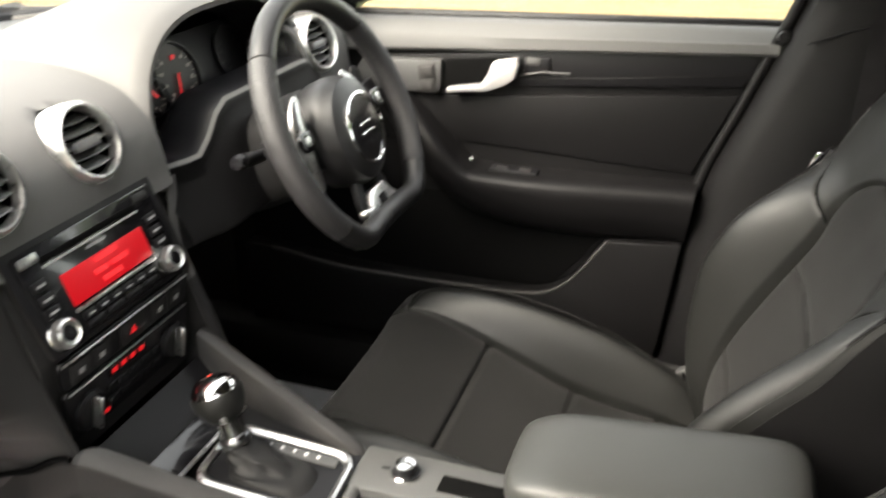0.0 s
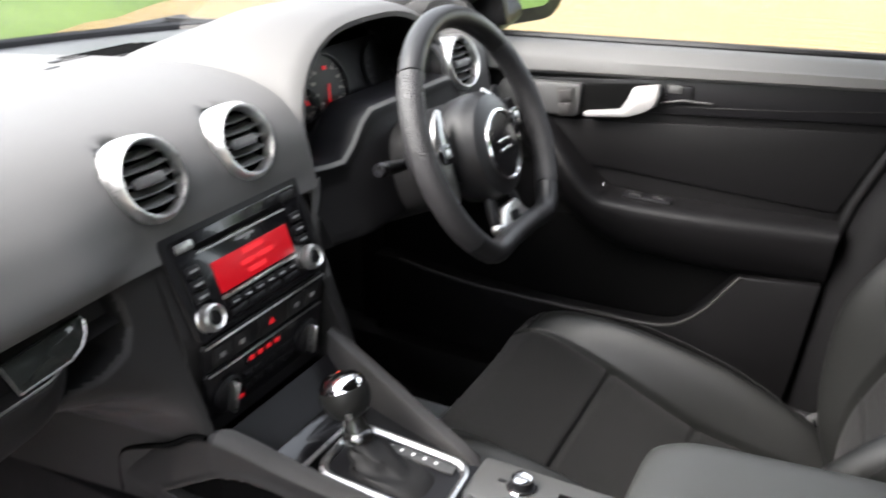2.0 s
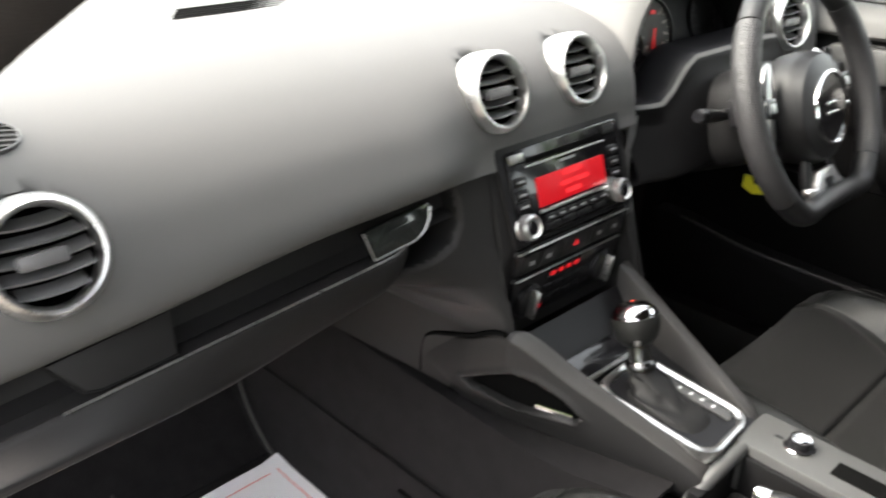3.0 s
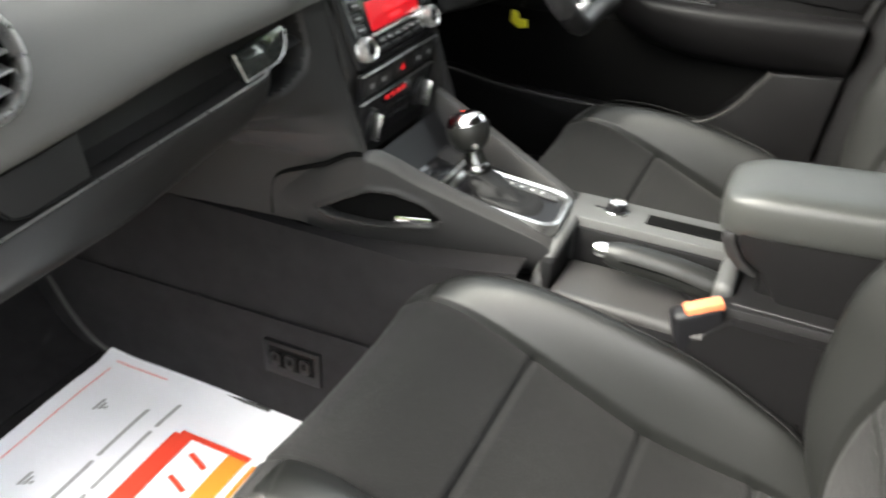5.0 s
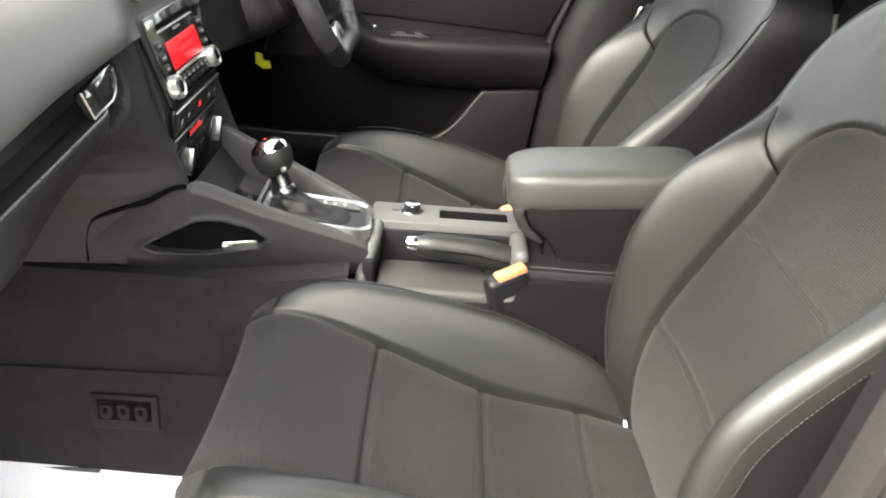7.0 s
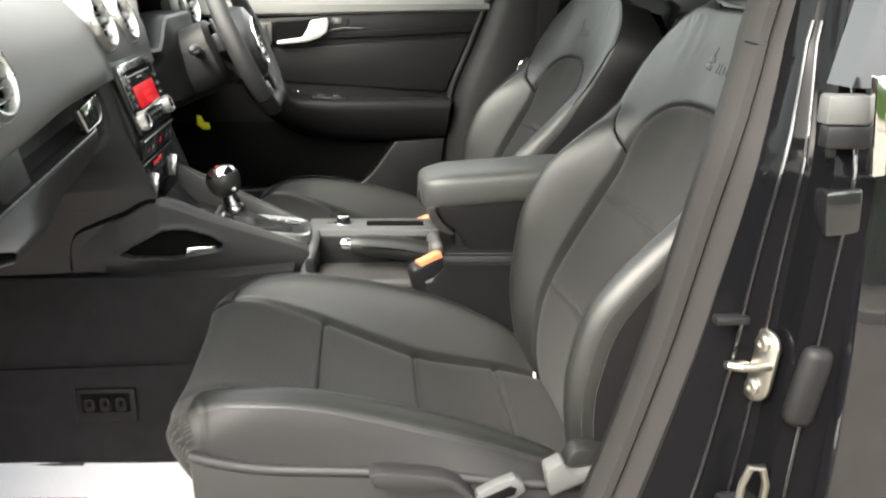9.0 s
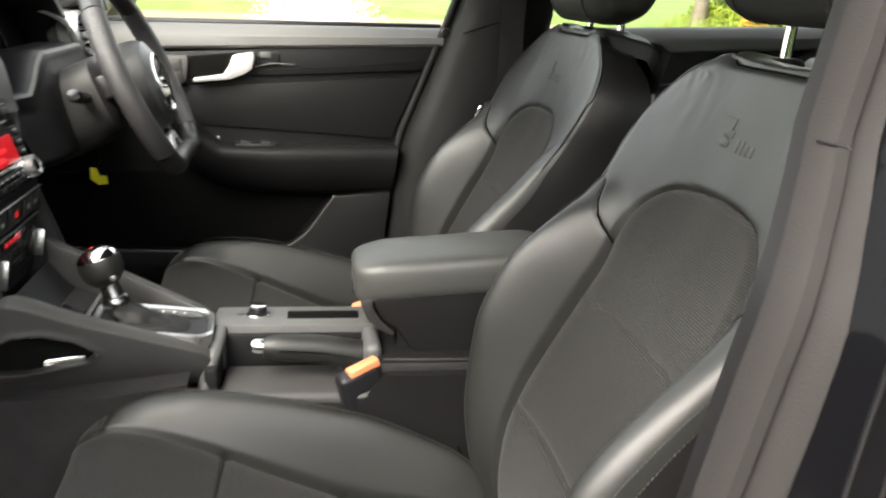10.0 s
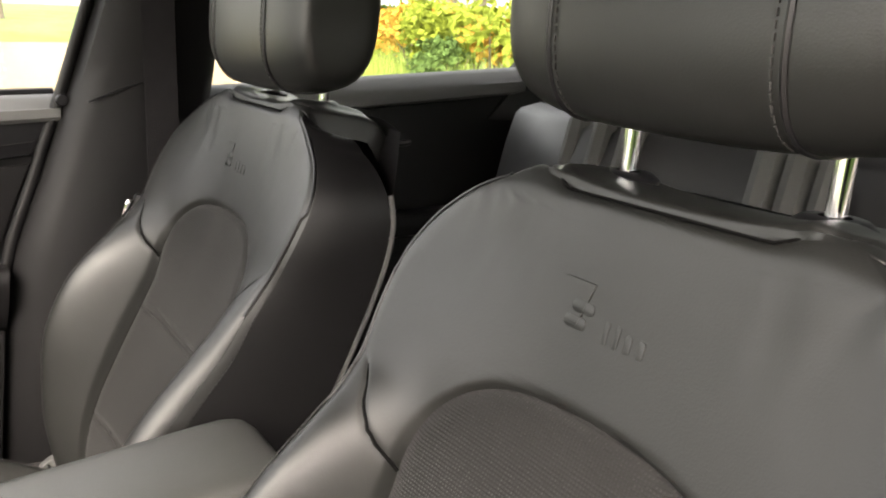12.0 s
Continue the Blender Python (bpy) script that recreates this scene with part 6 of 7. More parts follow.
def seat_skin(rows, bound, seams, labels, yc, warp=None, lift=None):
    """Lays the skin as panels that are tucked in along their seams. bound(row index): the s where the cloth ends;
    seams(i, s, point): metres to the nearest seam; labels(i, s): the panel that a face belongs to."""
    length = [0.0]
    for a, b in zip(rows, rows[1:]):
        length.append(length[-1] + math.hypot(b[0] - a[0], b[1] - a[1]))
    grid, params = [], []
    for i, r in enumerate(rows):
        sb = bound(i)
        inner = np.linspace(-sb, sb, 25)
        rest = np.concatenate([np.linspace(0, 0.14, 5)[1:], np.linspace(0.14, 0.86, 14)[1:], np.linspace(0.86, 1, 3)[1:]])
        mid = [sb + (S_CREST - sb) * f for f in rest]
        side = [S_CREST + (1 - S_CREST) * f for f in (0.04, 0.10, 0.2, 0.32, 0.46, 0.6, 0.8, 1.0)]
        ss = [-q for q in (mid + side)[::-1]] + list(inner) + mid + side
        line = []
        for s in ss:
            if warp:
                r = row_at(rows, warp(i / (len(rows) - 1), s))
            p = section(r, s)
            q = section(r, s + 0.004) - section(r, s - 0.004)
            t = Vector((r[8], 0, -r[7]))
            n = q.cross(t).normalized()
            if n.dot(Vector((r[7], 0, r[8]))) < 0 and abs(s) < 0.9:
                n = -n
            if abs(s) >= 0.9 and n.y * s < 0:
                n = -n
            p = p - n * seams(r, s, p)
            if lift:
                p.z += lift(p)
            line.append(p)
        grid.append(line)
        params.append(ss)
    panels = {}
    for i in range(len(rows) - 1):
        for j in range(len(params[0]) - 1):
            s = (params[i][j] + params[i + 1][j] + params[i][j + 1] + params[i + 1][j + 1]) / 4
            q = ((i, j), (i, j + 1), (i + 1, j + 1), (i + 1, j))
            if (grid[i][j] - grid[i][j + 1]).length < 1e-6 and (grid[i + 1][j] - grid[i + 1][j + 1]).length < 1e-6:
                continue
            cols = len(params[0])
            panels.setdefault(labels(i, s, j, cols), []).append(q)
    made = {}
    for key, faces in panels.items():
        bm = bmesh.new()
        uv = bm.loops.layers.uv.new("UVMap")
        seen = {}
        for q in faces:
            for c in q:
                if c not in seen:
                    p = grid[c[0]][c[1]]
                    seen[c] = bm.verts.new((p.x, p.y + yc, p.z))
            try:
                f = bm.faces.new([seen[c] for c in q])
            except ValueError:
                continue
            for loop, c in zip(f.loops, q):
                loop[uv].uv = (grid[c[0]][c[1]].y, length[c[0]])
        bmesh.ops.remove_doubles(bm, verts=bm.verts, dist=1e-6)
        made[key] = bm
    return made


def stitch_line(points, step=0.0062, size=(0.0040, 0.0010, 0.0010), bm=None):
    """Single stitches along a line of points."""
    bm = bm or bmesh.new()
    carry = 0.0
    for a, b in zip(points, points[1:]):
        seg = b - a
        n = seg.length
        if n < 1e-6:
            continue
        d = carry
        while d < n:
            m = Matrix.Translation(a + seg * (d / n)) @ seg.to_track_quat("X", "Z").to_matrix().to_4x4()
            box(size, 0, m, bm=bm)
            d += step
        carry = d - n
    return bm


# x, z, cloth half-width, crest half-width, outer half-width, crest height, side depth
CUSHION = [
    (0.060, 0.440, 0.165, 0.200, 0.215, 0.000, 0.00),
    (0.030, 0.485, 0.165, 0.205, 0.225, 0.000, 0.01),
    (0.000, 0.530, 0.162, 0.208, 0.235, 0.000, 0.02),
    (-0.012, 0.572, 0.160, 0.208, 0.238, 0.002, 0.04),
    (0.018, 0.594, 0.156, 0.208, 0.240, 0.012, 0.055),
    (0.060, 0.594, 0.153, 0.208, 0.245, 0.030, 0.060),
    (0.110, 0.578, 0.151, 0.208, 0.248, 0.053, 0.045),
    (0.162, 0.556, 0.150, 0.208, 0.250, 0.072, 0.025),
    (0.230, 0.525, 0.150, 0.208, 0.251, 0.090, -0.005),
    (0.306, 0.493, 0.150, 0.208, 0.252, 0.101, -0.035),
    (0.374, 0.478, 0.151, 0.206, 0.250, 0.092, -0.045),
    (0.442, 0.468, 0.152, 0.202, 0.245, 0.070, -0.040),
    (0.500, 0.455, 0.152, 0.196, 0.235, 0.040, -0.020),
    (0.560, 0.440, 0.150, 0.190, 0.225, 0.015, 0.0),
]
BACK = [
    (0.540, 0.420, 0.140, 0.185, 0.215, 0.010, 0.10),
    (0.520, 0.470, 0.146, 0.195, 0.232, 0.022, 0.12),
    (0.513, 0.530, 0.150, 0.202, 0.246, 0.034, 0.13),
    (0.520, 0.590, 0.152, 0.206, 0.262, 0.052, 0.13),
    (0.538, 0.640, 0.153, 0.207, 0.266, 0.072, 0.13),
    (0.566, 0.695, 0.153, 0.207, 0.267, 0.094, 0.12),
    (0.606, 0.768, 0.152, 0.206, 0.262, 0.096, 0.11),
    (0.643, 0.838, 0.148, 0.208, 0.251, 0.070, 0.10),
    (0.660, 0.872, 0.144, 0.211, 0.249, 0.052, 0.095),
    (0.674, 0.900, 0.140, 0.217, 0.252, 0.041, 0.09),
    (0.690, 0.945, 0.136, 0.228, 0.262, 0.029, 0.085),
    (0.703, 0.985, 0.130, 0.230, 0.262, 0.018, 0.08),
    (0.713, 1.020, 0.122, 0.212, 0.245, 0.008, 0.07),
    (0.721, 1.048, 0.112, 0.176, 0.208, 0.004, 0.055),
    (0.727, 1.064, 0.104, 0.146, 0.172, 0.000, 0.04),
    (0.742, 1.0725, 0.100, 0.128, 0.152, 0.000, 0.03),
    (0.785, 1.068, 0.100, 0.128, 0.150, 0.000, 0.03),
    (0.828, 1.055, 0.100, 0.128, 0.150, 0.000, 0.03),
    (0.850, 1.020, 0.100, 0.130, 0.155, 0.000, 0.03),
]


def front_seat(yc):
    seat = thing("front_seat", (0.30, yc, 0.297), "black leather sports seat with ribbed grey cloth centre", "car seat", "front seats")
    # cushion
    n = 230
    rows = seat_rows(CUSHION, n, False)
    cross = (0.162, 0.306, 0.442)

    def bound_c(i):
        return S_IN

    def seam_c(row, s, p):
        g = abs(s)
        x = row[0]
        d = 1.2 * groove((g - S_IN) * 0.28, 0.0035, 0.0055)
        if g < S_IN + 0.01:
            d += max(groove(x - c, 0.0042, 0.008) for c in cross) if row[1] < 0.59 or x > 0.1 else 0
        d += groove((g - EDGE[s > 0]) * 0.5, 0.0022, 0.0022) if x > 0.03 else 0
        if g > S_IN and x < 0.06:
            d += groove(x - 0.016 - 0.05 * (g - S_IN), 0.003, 0.002)
        return d

    def label_c(i, s, j, cols):
        g = abs(s)
        if g < S_IN:
            return "cushion_insert"
        if rows[i][0] < 0.016:
            return "nose_near" if s < 0 else "nose_far"
        side = "near" if s < 0 else "far"
        return ("bolster_" if g < EDGE[s > 0] else "skirt_") + side

    # cushion sides are a duller black than the bolsters, shade put into colour
    names = {"cushion_insert": ("cushion_insert", CLOTH, "ribbed dark grey cloth centre"), "nose_near": ("cushion_nose", CLOTH, ""), "nose_far": ("cushion_nose", CLOTH, ""), "bolster_near": ("cushion_bolster", LEATHER, "raised black leather side bolster"), "bolster_far": ("cushion_bolster", LEATHER, "raised black leather side bolster"), "skirt_near": ("cushion_side", GAITER, "plain side panel, coloured darker for its shade"), "skirt_far": ("cushion_side", GAITER, "plain side panel, coloured darker for its shade")}
    for key, bm in seat_skin(rows, bound_c, seam_c, label_c, yc).items():
        part(names[key][0], bm, names[key][1], seat, names[key][2], crease=70)
    for s in (-1, 1):
        for off in (-0.009, 0.005):
            pts = [section(r, s * (EDGE[s > 0] + off)) + Vector((r[7] * 0.0010, yc + s * 0.0008, r[8] * 0.0010)) for r in rows if 0.05 < r[0] < 0.50]
            part("stitching", stitch_line(pts, 0.0055, (0.0034, 0.0009, 0.0008)), THREAD, seat, smooth=False)
    # backrest
    n2 = 300
    rb = seat_rows(BACK, n2, False)
    arch0, arch1 = 0.838, 0.932

    def bound_z(x, z):
        if z < arch0 and x < 0.70:
            return S_IN
        if z >= arch1 or x > 0.74:
            return 0.0
        return S_IN * (1 - ((z - arch0) / (arch1 - arch0)) ** 2.8) ** (1 / 3)

    def bound_b(i):
        return bound_z(rb[i][0], rb[i][1])

    def shoulder(s):
        """Height of the seam between bolster and shoulder panel."""
        return arch0 + 0.115 * ((abs(s) - S_IN) / (1 - S_IN)) ** 1.25

    def seam_b(row, s, p):
        g = abs(s)
        x, z = row[0], row[1]
        d = 0
        if x < 0.735 and z < arch1 + 0.02:
            ref = bound_z(x, z)
            if z < arch0:
                d += 1.2 * groove((g - S_IN) * 0.28, 0.0035, 0.005)
            else:
                lim = min(arch1, arch0 + (arch1 - arch0) * max(0.0, 1 - (g / S_IN) ** 3) ** (1 / 2.8)) if g < S_IN else arch0
                near = (min(abs(g - ref) * 0.27, abs(z - lim)) if z < arch1 else abs(z - lim)) if g < S_IN + 0.02 else 1
                d += 1.2 * groove(near, 0.0035, 0.005)
        if g < S_IN and z < arch0:
            d += max(groove(z - c - 0.010 * (1 - (g / S_IN) ** 2), 0.0036, 0.006) for c in (0.622, 0.770))
        if S_IN < g < S_CREST + 0.04 and x < 0.74:
            d += groove(z - shoulder(s), 0.0030, 0.0020) * smoothstep(0.86, 0.72, g)
        if g > S_CREST - 0.1:
            d += groove((g - EDGE[s > 0]) * 0.5, 0.0022, 0.0022) if z < shoulder(s) else 0
        if x > 0.70 and z > 1.03 and abs(p.y) < 0.135:
            d += groove(x - seam_x(p.y), 0.0030, 0.003)
        if 0.94 < z < 1.05 and x < 0.73:
            # gathered folds under the top seam
            d += 0.0011 * smoothstep(0.95, 1.03, z) * (math.sin(p.y * 290) + 0.6 * math.sin(p.y * 173 + 1 + 6 * z)) * smoothstep(0.06, 0.10, abs(p.y)) * smoothstep(0.19, 0.13, abs(p.y))
        return d

    def seam_x(y):
        """Where the front panel meets the top cover: straight, then swept back round the corners."""
        return 0.7300 + 0.42 * max(0.0, abs(y) - 0.086)

    def ears(p):
        """The front panel's corners stand a little above the inset cover."""
        if p.z < 1.01 or p.x < 0.68:
            return 0.0
        side = math.exp(-((abs(p.y) - 0.118) / 0.024) ** 2)
        back = smoothstep(0.80, 0.735, p.x)
        return (0.0035 * side * back - 0.0002 * smoothstep(0.095, 0.080, abs(p.y)) * smoothstep(0.728, 0.740, p.x)) * smoothstep(1.01, 1.055, p.z)

    front = [k for k, q in enumerate(rb) if q[0] < 0.73]
    heights = [rb[k][1] for k in front]
    k0 = min(front, key=lambda k: abs(rb[k][1] - arch0))
    t0 = k0 / (n2 - 1)
    ktop = front[-1]

    def warp_b(t, s):
        """Slides the rows beside the cloth so that one of them runs along the shoulder seam."""
        g = abs(s)
        if g <= S_IN:
            return t
        ts = np.interp(shoulder(s), heights, [k / (n2 - 1) for k in front])
        goal = t / t0 * ts if t <= t0 else ts + (t - t0) / (1 - t0) * (1 - ts)
        return goal

    def label_b(i, s, j, cols):
        g = abs(s)
        x, z = rb[i][0], rb[i][1]
        mid = (cols - 1) / 2
        if abs(j + 0.5 - mid) < 12.1 and (z < arch1 and x < 0.735):
            return "back_insert"
        if i >= ktop:
            return "top_cover"
        if i < k0 and g > S_IN:
            side = "near" if s < 0 else "far"
            return ("bolster_" if g < EDGE[s > 0] else "skirt_") + side
        if g > 0.88:
            return "skirt_near" if s < 0 else "skirt_far"
        return "shoulder_panel"

    # backrest sides take a darker material that imitates their shaded side
    names = {"back_insert": ("back_insert", CLOTH, "ribbed dark grey cloth centre"), "top_cover": ("top_cover", LEATHER, ""), "shoulder_panel": ("shoulder_panel", LEATHER, "smooth black leather shoulder panel with embossed mark"), "bolster_near": ("back_bolster", LEATHER, "raised black leather side bolster"), "bolster_far": ("back_bolster", LEATHER, "raised black leather side bolster"), "skirt_near": ("back_side", DOOR_PAD, "plain side panel, coloured darker for its shade"), "skirt_far": ("back_side", DOOR_PAD, "plain side panel, coloured darker for its shade")}
    shoulder_ob = None
    for key, bm in seat_skin(rb, bound_b, seam_b, label_b, yc, warp_b, ears).items():
        ob = part(names[key][0], bm, names[key][1], seat, names[key][2], crease=70)
        if key == "shoulder_panel":
            shoulder_ob = ob
    for s in (-1, 1):
        for off in (-0.009, 0.005):
            pts = [section(r, s * (EDGE[s > 0] + off)) + Vector((r[7] * 0.0010, yc + s * 0.0008, r[8] * 0.0010)) for r in rb if 0.47 < r[1] < 0.892 and r[0] < 0.72]
            part("stitching", stitch_line(pts, 0.0055, (0.0034, 0.0009, 0.0008)), THREAD, seat, smooth=False)
    for zc in (0.622, 0.770):
        pts = []
        for s in np.linspace(-S_IN, S_IN, 30):
            z = zc + 0.010 * (1 - (s / S_IN) ** 2) - 0.004
            r = min(rb[:180], key=lambda q: abs(q[1] - z))
            p = section(r, s)
            pts.append(p + Vector((r[7] * 0.0006, yc, r[8] * 0.0006)))
        part("stitching", stitch_line(pts, 0.005, (0.003, 0.0008, 0.0008)), THREAD, seat, smooth=False)
    # embossed mark: a slanted outline, two pads and plain bars
    r = min(rb[:250], key=lambda q: abs(q[1] - 0.992) + (9 if q[0] > 0.73 else 0))
    em = axes((r[0] + r[7] * 0.0001, yc, r[1] + r[8] * 0.0001), (0, -1, 0), (r[8], 0, -r[7]), (r[7], 0, r[8]))
    block = [em @ Vector((x, y, 0.0002)) for x, y in ((-0.064, -0.008), (-0.036, -0.008), (-0.028, 0.022), (-0.056, 0.022))]
    part("embossed_block", tube(block, 0.0007, 6, closed=True), LEATHER, shoulder_ob, "slanted outline pressed into the leather")
    for y, shift in ((-0.004, -0.002), (0.007, 0.002)):
        part("embossed_pad", prism(rounded(0.021, 0.0085, 0.0036, 4), 0.0010, 0.0005, em @ Matrix.Translation((-0.036 + shift, y - 0.002, -0.0003))), LEATHER, shoulder_ob)
    for x, w, h in ((-0.009, 0.0040, 0.015), (0.001, 0.0040, 0.015), (0.011, 0.0060, 0.012), (0.022, 0.0060, 0.012)):
        part("embossed_bar", prism(rounded(w, h, min(w, h) * 0.3, 3), 0.0009, 0.0004, em @ Matrix.Translation((x, -0.012 + h / 2, -0.0003))), LEATHER, shoulder_ob)
    # dark joint between bolster and shoulder panel
    for s in (-1, 1):
        pts = []
        for g in np.linspace(S_IN, S_CREST - 0.05, 16):
            z = shoulder(g)
            r = min((q for q in rb if q[0] < 0.73), key=lambda q: abs(q[1] - z))
            pts.append(section(r, s * g) + Vector((-r[7] * 0.0022, yc, -r[8] * 0.0022)))
        part("shoulder_seam", tube(pts, 0.0016, 6), VOID, seat)
    # piping round the shoulder panel
    for s in (-1, 1):
        pts = [section(q, s * (0.865 if q[1] < 0.97 else 0.875)) + Vector((q[7] * 0.001, yc, q[8] * 0.001)) for q in rb[k0 + 8::3] if q[0] < 0.729]
        part("piping", tube(pts, 0.0019, 6), BLACK, seat)
    # dark tuck between front panel and top cover
    tuck = []
    for y in np.linspace(-0.128, 0.128, 60):
        q = min((q for q in rb if q[0] > 0.70 and q[1] > 1.03), key=lambda q: abs(q[0] - seam_x(y)))
        v = Vector((q[0], y, q[1]))
        tuck.append((v.x, y + yc, v.z + ears(v) - 0.0022))
    part("cover_seam", tube(tuck, 0.0012, 6), VOID, seat)
    # hard back shell
    rows = []
    for r in [q for q in rb[8::8] if q[1] < 0.99 and q[0] < 0.73]:
        e = [section(r, -1.0), section(r, 1.0)]
        back = [Vector((e[0].x * (1 - f) + e[1].x * f - r[7] * 0.035 * math.sin(math.pi * f), e[0].y * (1 - f) + e[1].y * f + yc, e[0].z * (1 - f) + e[1].z * f - r[8] * 0.035 * math.sin(math.pi * f))) for f in np.linspace(0, 1, 9)]
        rows.append(back)
    for half, x, z, bulge in ((0.215, 0.815, 1.020, 0.03), (0.180, 0.838, 1.046, 0.02), (0.150, 0.832, 1.058, 0.005)):
        rows.append([Vector((x + bulge * math.sin(math.pi * f), yc - half + 2 * half * f, z)) for f in np.linspace(0, 1, 9)])
    part("back_shell", sheet(rows), TRIM, seat, "plain black leather seat back")
    for s in (-1, 1):
        part("shell_edge", tube([section(r, s * 1.0) + Vector((0.004, yc + s * 0.001, 0)) for r in rb[20:200:6]], 0.0028, 6), GREY_CLOTH, seat)
    # head restraint on two posts
    head = bmesh.new()
    ringrows = []
    for f in np.linspace(0, 1, 41):
        a = math.pi * f
        y = -0.165 * math.copysign(abs(math.cos(a)) ** 0.62, math.cos(a))
        k = math.sin(a) ** 0.42 if 0 < f < 1 else 0.0
        ring = []
        for b in np.linspace(0, 2 * math.pi, 37)[:-1]:
            c, q = math.copysign(abs(math.cos(b)) ** 0.66, math.cos(b)), math.copysign(abs(math.sin(b)) ** 0.66, math.sin(b))
            z = 1.212 + 0.102 * q * (0.42 + 0.58 * k)
            x = 0.774 + 0.066 * c * (0.45 + 0.55 * k) + 0.10 * (z - 1.216) - 0.010 * (1 - k) + (0.012 * (y / 0.158) ** 2 if c < 0 else 0)
            ring.append((x, yc + y, z))
        ringrows.append(ring)
    sheet(ringrows, closed_u=True, bm=head)
    head.verts.ensure_lookup_table()
    head.faces.new(head.verts[:36])
    head.faces.new(head.verts[-36:][::-1])
    rest = part("head_restraint", head, LEATHER, seat, "padded black leather head restraint", crease=70)
    for j in (15, 25):
        ring = ringrows[j]
        part("seam", tube([Vector(p) for p in ring], 0.0022, 6, closed=True), BLACK, rest)
        sgn = 1 if j > 20 else -1
        part("stitching", stitch_line([Vector(p) + Vector((-0.0015 if p[0] < 0.79 else 0.0015, -sgn * 0.007, 0)) for p in ring[10:28]], 0.006, (0.0040, 0.0013, 0.0013)), THREAD, rest, smooth=False)
    for dy in (-0.083, 0.083):
        part("post", tube([(0.783, yc + dy, 1.06), (0.790, yc + dy, 1.16)], 0.0062, 20), CHROME, seat, "polished chrome post")
        part("post_collar", lathe([(0.026, 0.0), (0.026, 0.005), (0.020, 0.009), (0.010, 0.010)], Matrix.Translation((0.784, yc + dy, 1.0655)) @ Matrix.Diagonal((0.75, 1, 1, 1)), 24), BLACK, seat)
    # base, valance and handle
    out = [(0.018, 0.568), (0.05, 0.558), (0.11, 0.547), (0.22, 0.540), (0.324, 0.530), (0.42, 0.516), (0.56, 0.510), (0.60, 0.47), (0.58, 0.40), (0.50, 0.36), (0.16, 0.345), (0.06, 0.40), (0.022, 0.47)]
    for s in (-1, 1):
        y0, y1 = yc + s * 0.252, yc + s * 0.228
        val = part("valance", slab(out, max(y0, y1), min(y0, y1), 0.008), PLASTIC, seat, "grey plastic seat side cover")
        part("lip", tube([(x, y0 - s * 0.003, z - 0.003) for x, z in spline(out[:7], 30)], 0.0065, 10), PLASTIC, val, "rounded upper edge")
        if s < 0:
            lever = spline([(0.224, 0.548), (0.240, 0.551), (0.277, 0.547), (0.311, 0.542), (0.334, 0.530), (0.352, 0.508), (0.360, 0.490), (0.352, 0.490), (0.340, 0.510), (0.318, 0.527), (0.285, 0.524), (0.258, 0.526), (0.232, 0.531)], 40)
            part("height_lever", slab([tuple(p) for p in lever], y0 + 0.002, y0 - 0.024, 0.006), PLASTIC, val, "curved height lever")
            plate = part("recliner_plate", slab([(0.330, 0.470), (0.346, 0.493), (0.353, 0.515), (0.372, 0.526), (0.396, 0.536), (0.407, 0.529), (0.412, 0.516), (0.384, 0.496), (0.364, 0.478), (0.350, 0.455)], y0 - 0.002, y0 - 0.018, 0.003), DECK, val, "pale grey slotted plate")
            part("slot", slab([(0.357, 0.508), (0.392, 0.525), (0.400, 0.522), (0.398, 0.514), (0.364, 0.499)], y0 - 0.017, y0 - 0.0195, 0.0005), VOID, plate)
            part("hinge_cover", slab([(0.432, 0.545), (0.453, 0.557), (0.460, 0.546), (0.472, 0.541), (0.506, 0.548), (0.60, 0.556), (0.60, 0.530), (0.504, 0.538), (0.440, 0.510)], y0 + 0.006, y0 - 0.022, 0.004), DECK, val, "grey hinge cover")
            part("hinge_flap", slab([tuple(p) for p in spline([(0.458, 0.545), (0.464, 0.560), (0.477, 0.567), (0.505, 0.563), (0.54, 0.556), (0.54, 0.545)], 20)], y0 + 0.016, y0 - 0.012, 0.004), LEATHER, val)
            part("tilt_wheel", lathe([(0.040, 0), (0.040, 0.018), (0.034, 0.026), (0, 0.026)], axes((0.505, y0 - 0.001, 0.455), (1, 0, 0), (0, 0, 1), (0, -1, 0)), 28), PLASTIC, val)
    hinge = part("inner_hinge", slab([tuple(p) for p in spline([(0.452, 0.500), (0.464, 0.521), (0.490, 0.531), (0.508, 0.514), (0.496, 0.490), (0.470, 0.484)], 22)], yc + 0.246, yc + 0.228, 0.005), DECK, seat, "grey hinge cover beside the cushion")
    part("hinge_slit", tube([(0.470, yc + 0.227, 0.520), (0.476, yc + 0.2265, 0.506), (0.488, yc + 0.227, 0.492)], 0.0022, 6), VOID, hinge)
    part("seat_pan", between((0.02, yc - 0.22, 0.38), (0.55, yc + 0.22, 0.425), 0.02), BLACK, seat)
    for s in (-1, 1):
        part("rail", between((0.06, yc + s * 0.19 - 0.02, 0.297), (0.58, yc + s * 0.19 + 0.02, 0.40), 0.005), BLACK, seat)
    part("rail_cap", box((0.050, 0.030, 0.034), 0.010, Matrix.Translation((-0.070, yc + 0.205, 0.421)) @ pose(0, 0, 0, 0, 20), 3), BLACK, seat)
    part("rail_arm", tube([(-0.05, yc + 0.205, 0.412), (0.0, yc + 0.20, 0.385), (0.08, yc + 0.19, 0.37)], 0.010, 8), BLACK, seat)
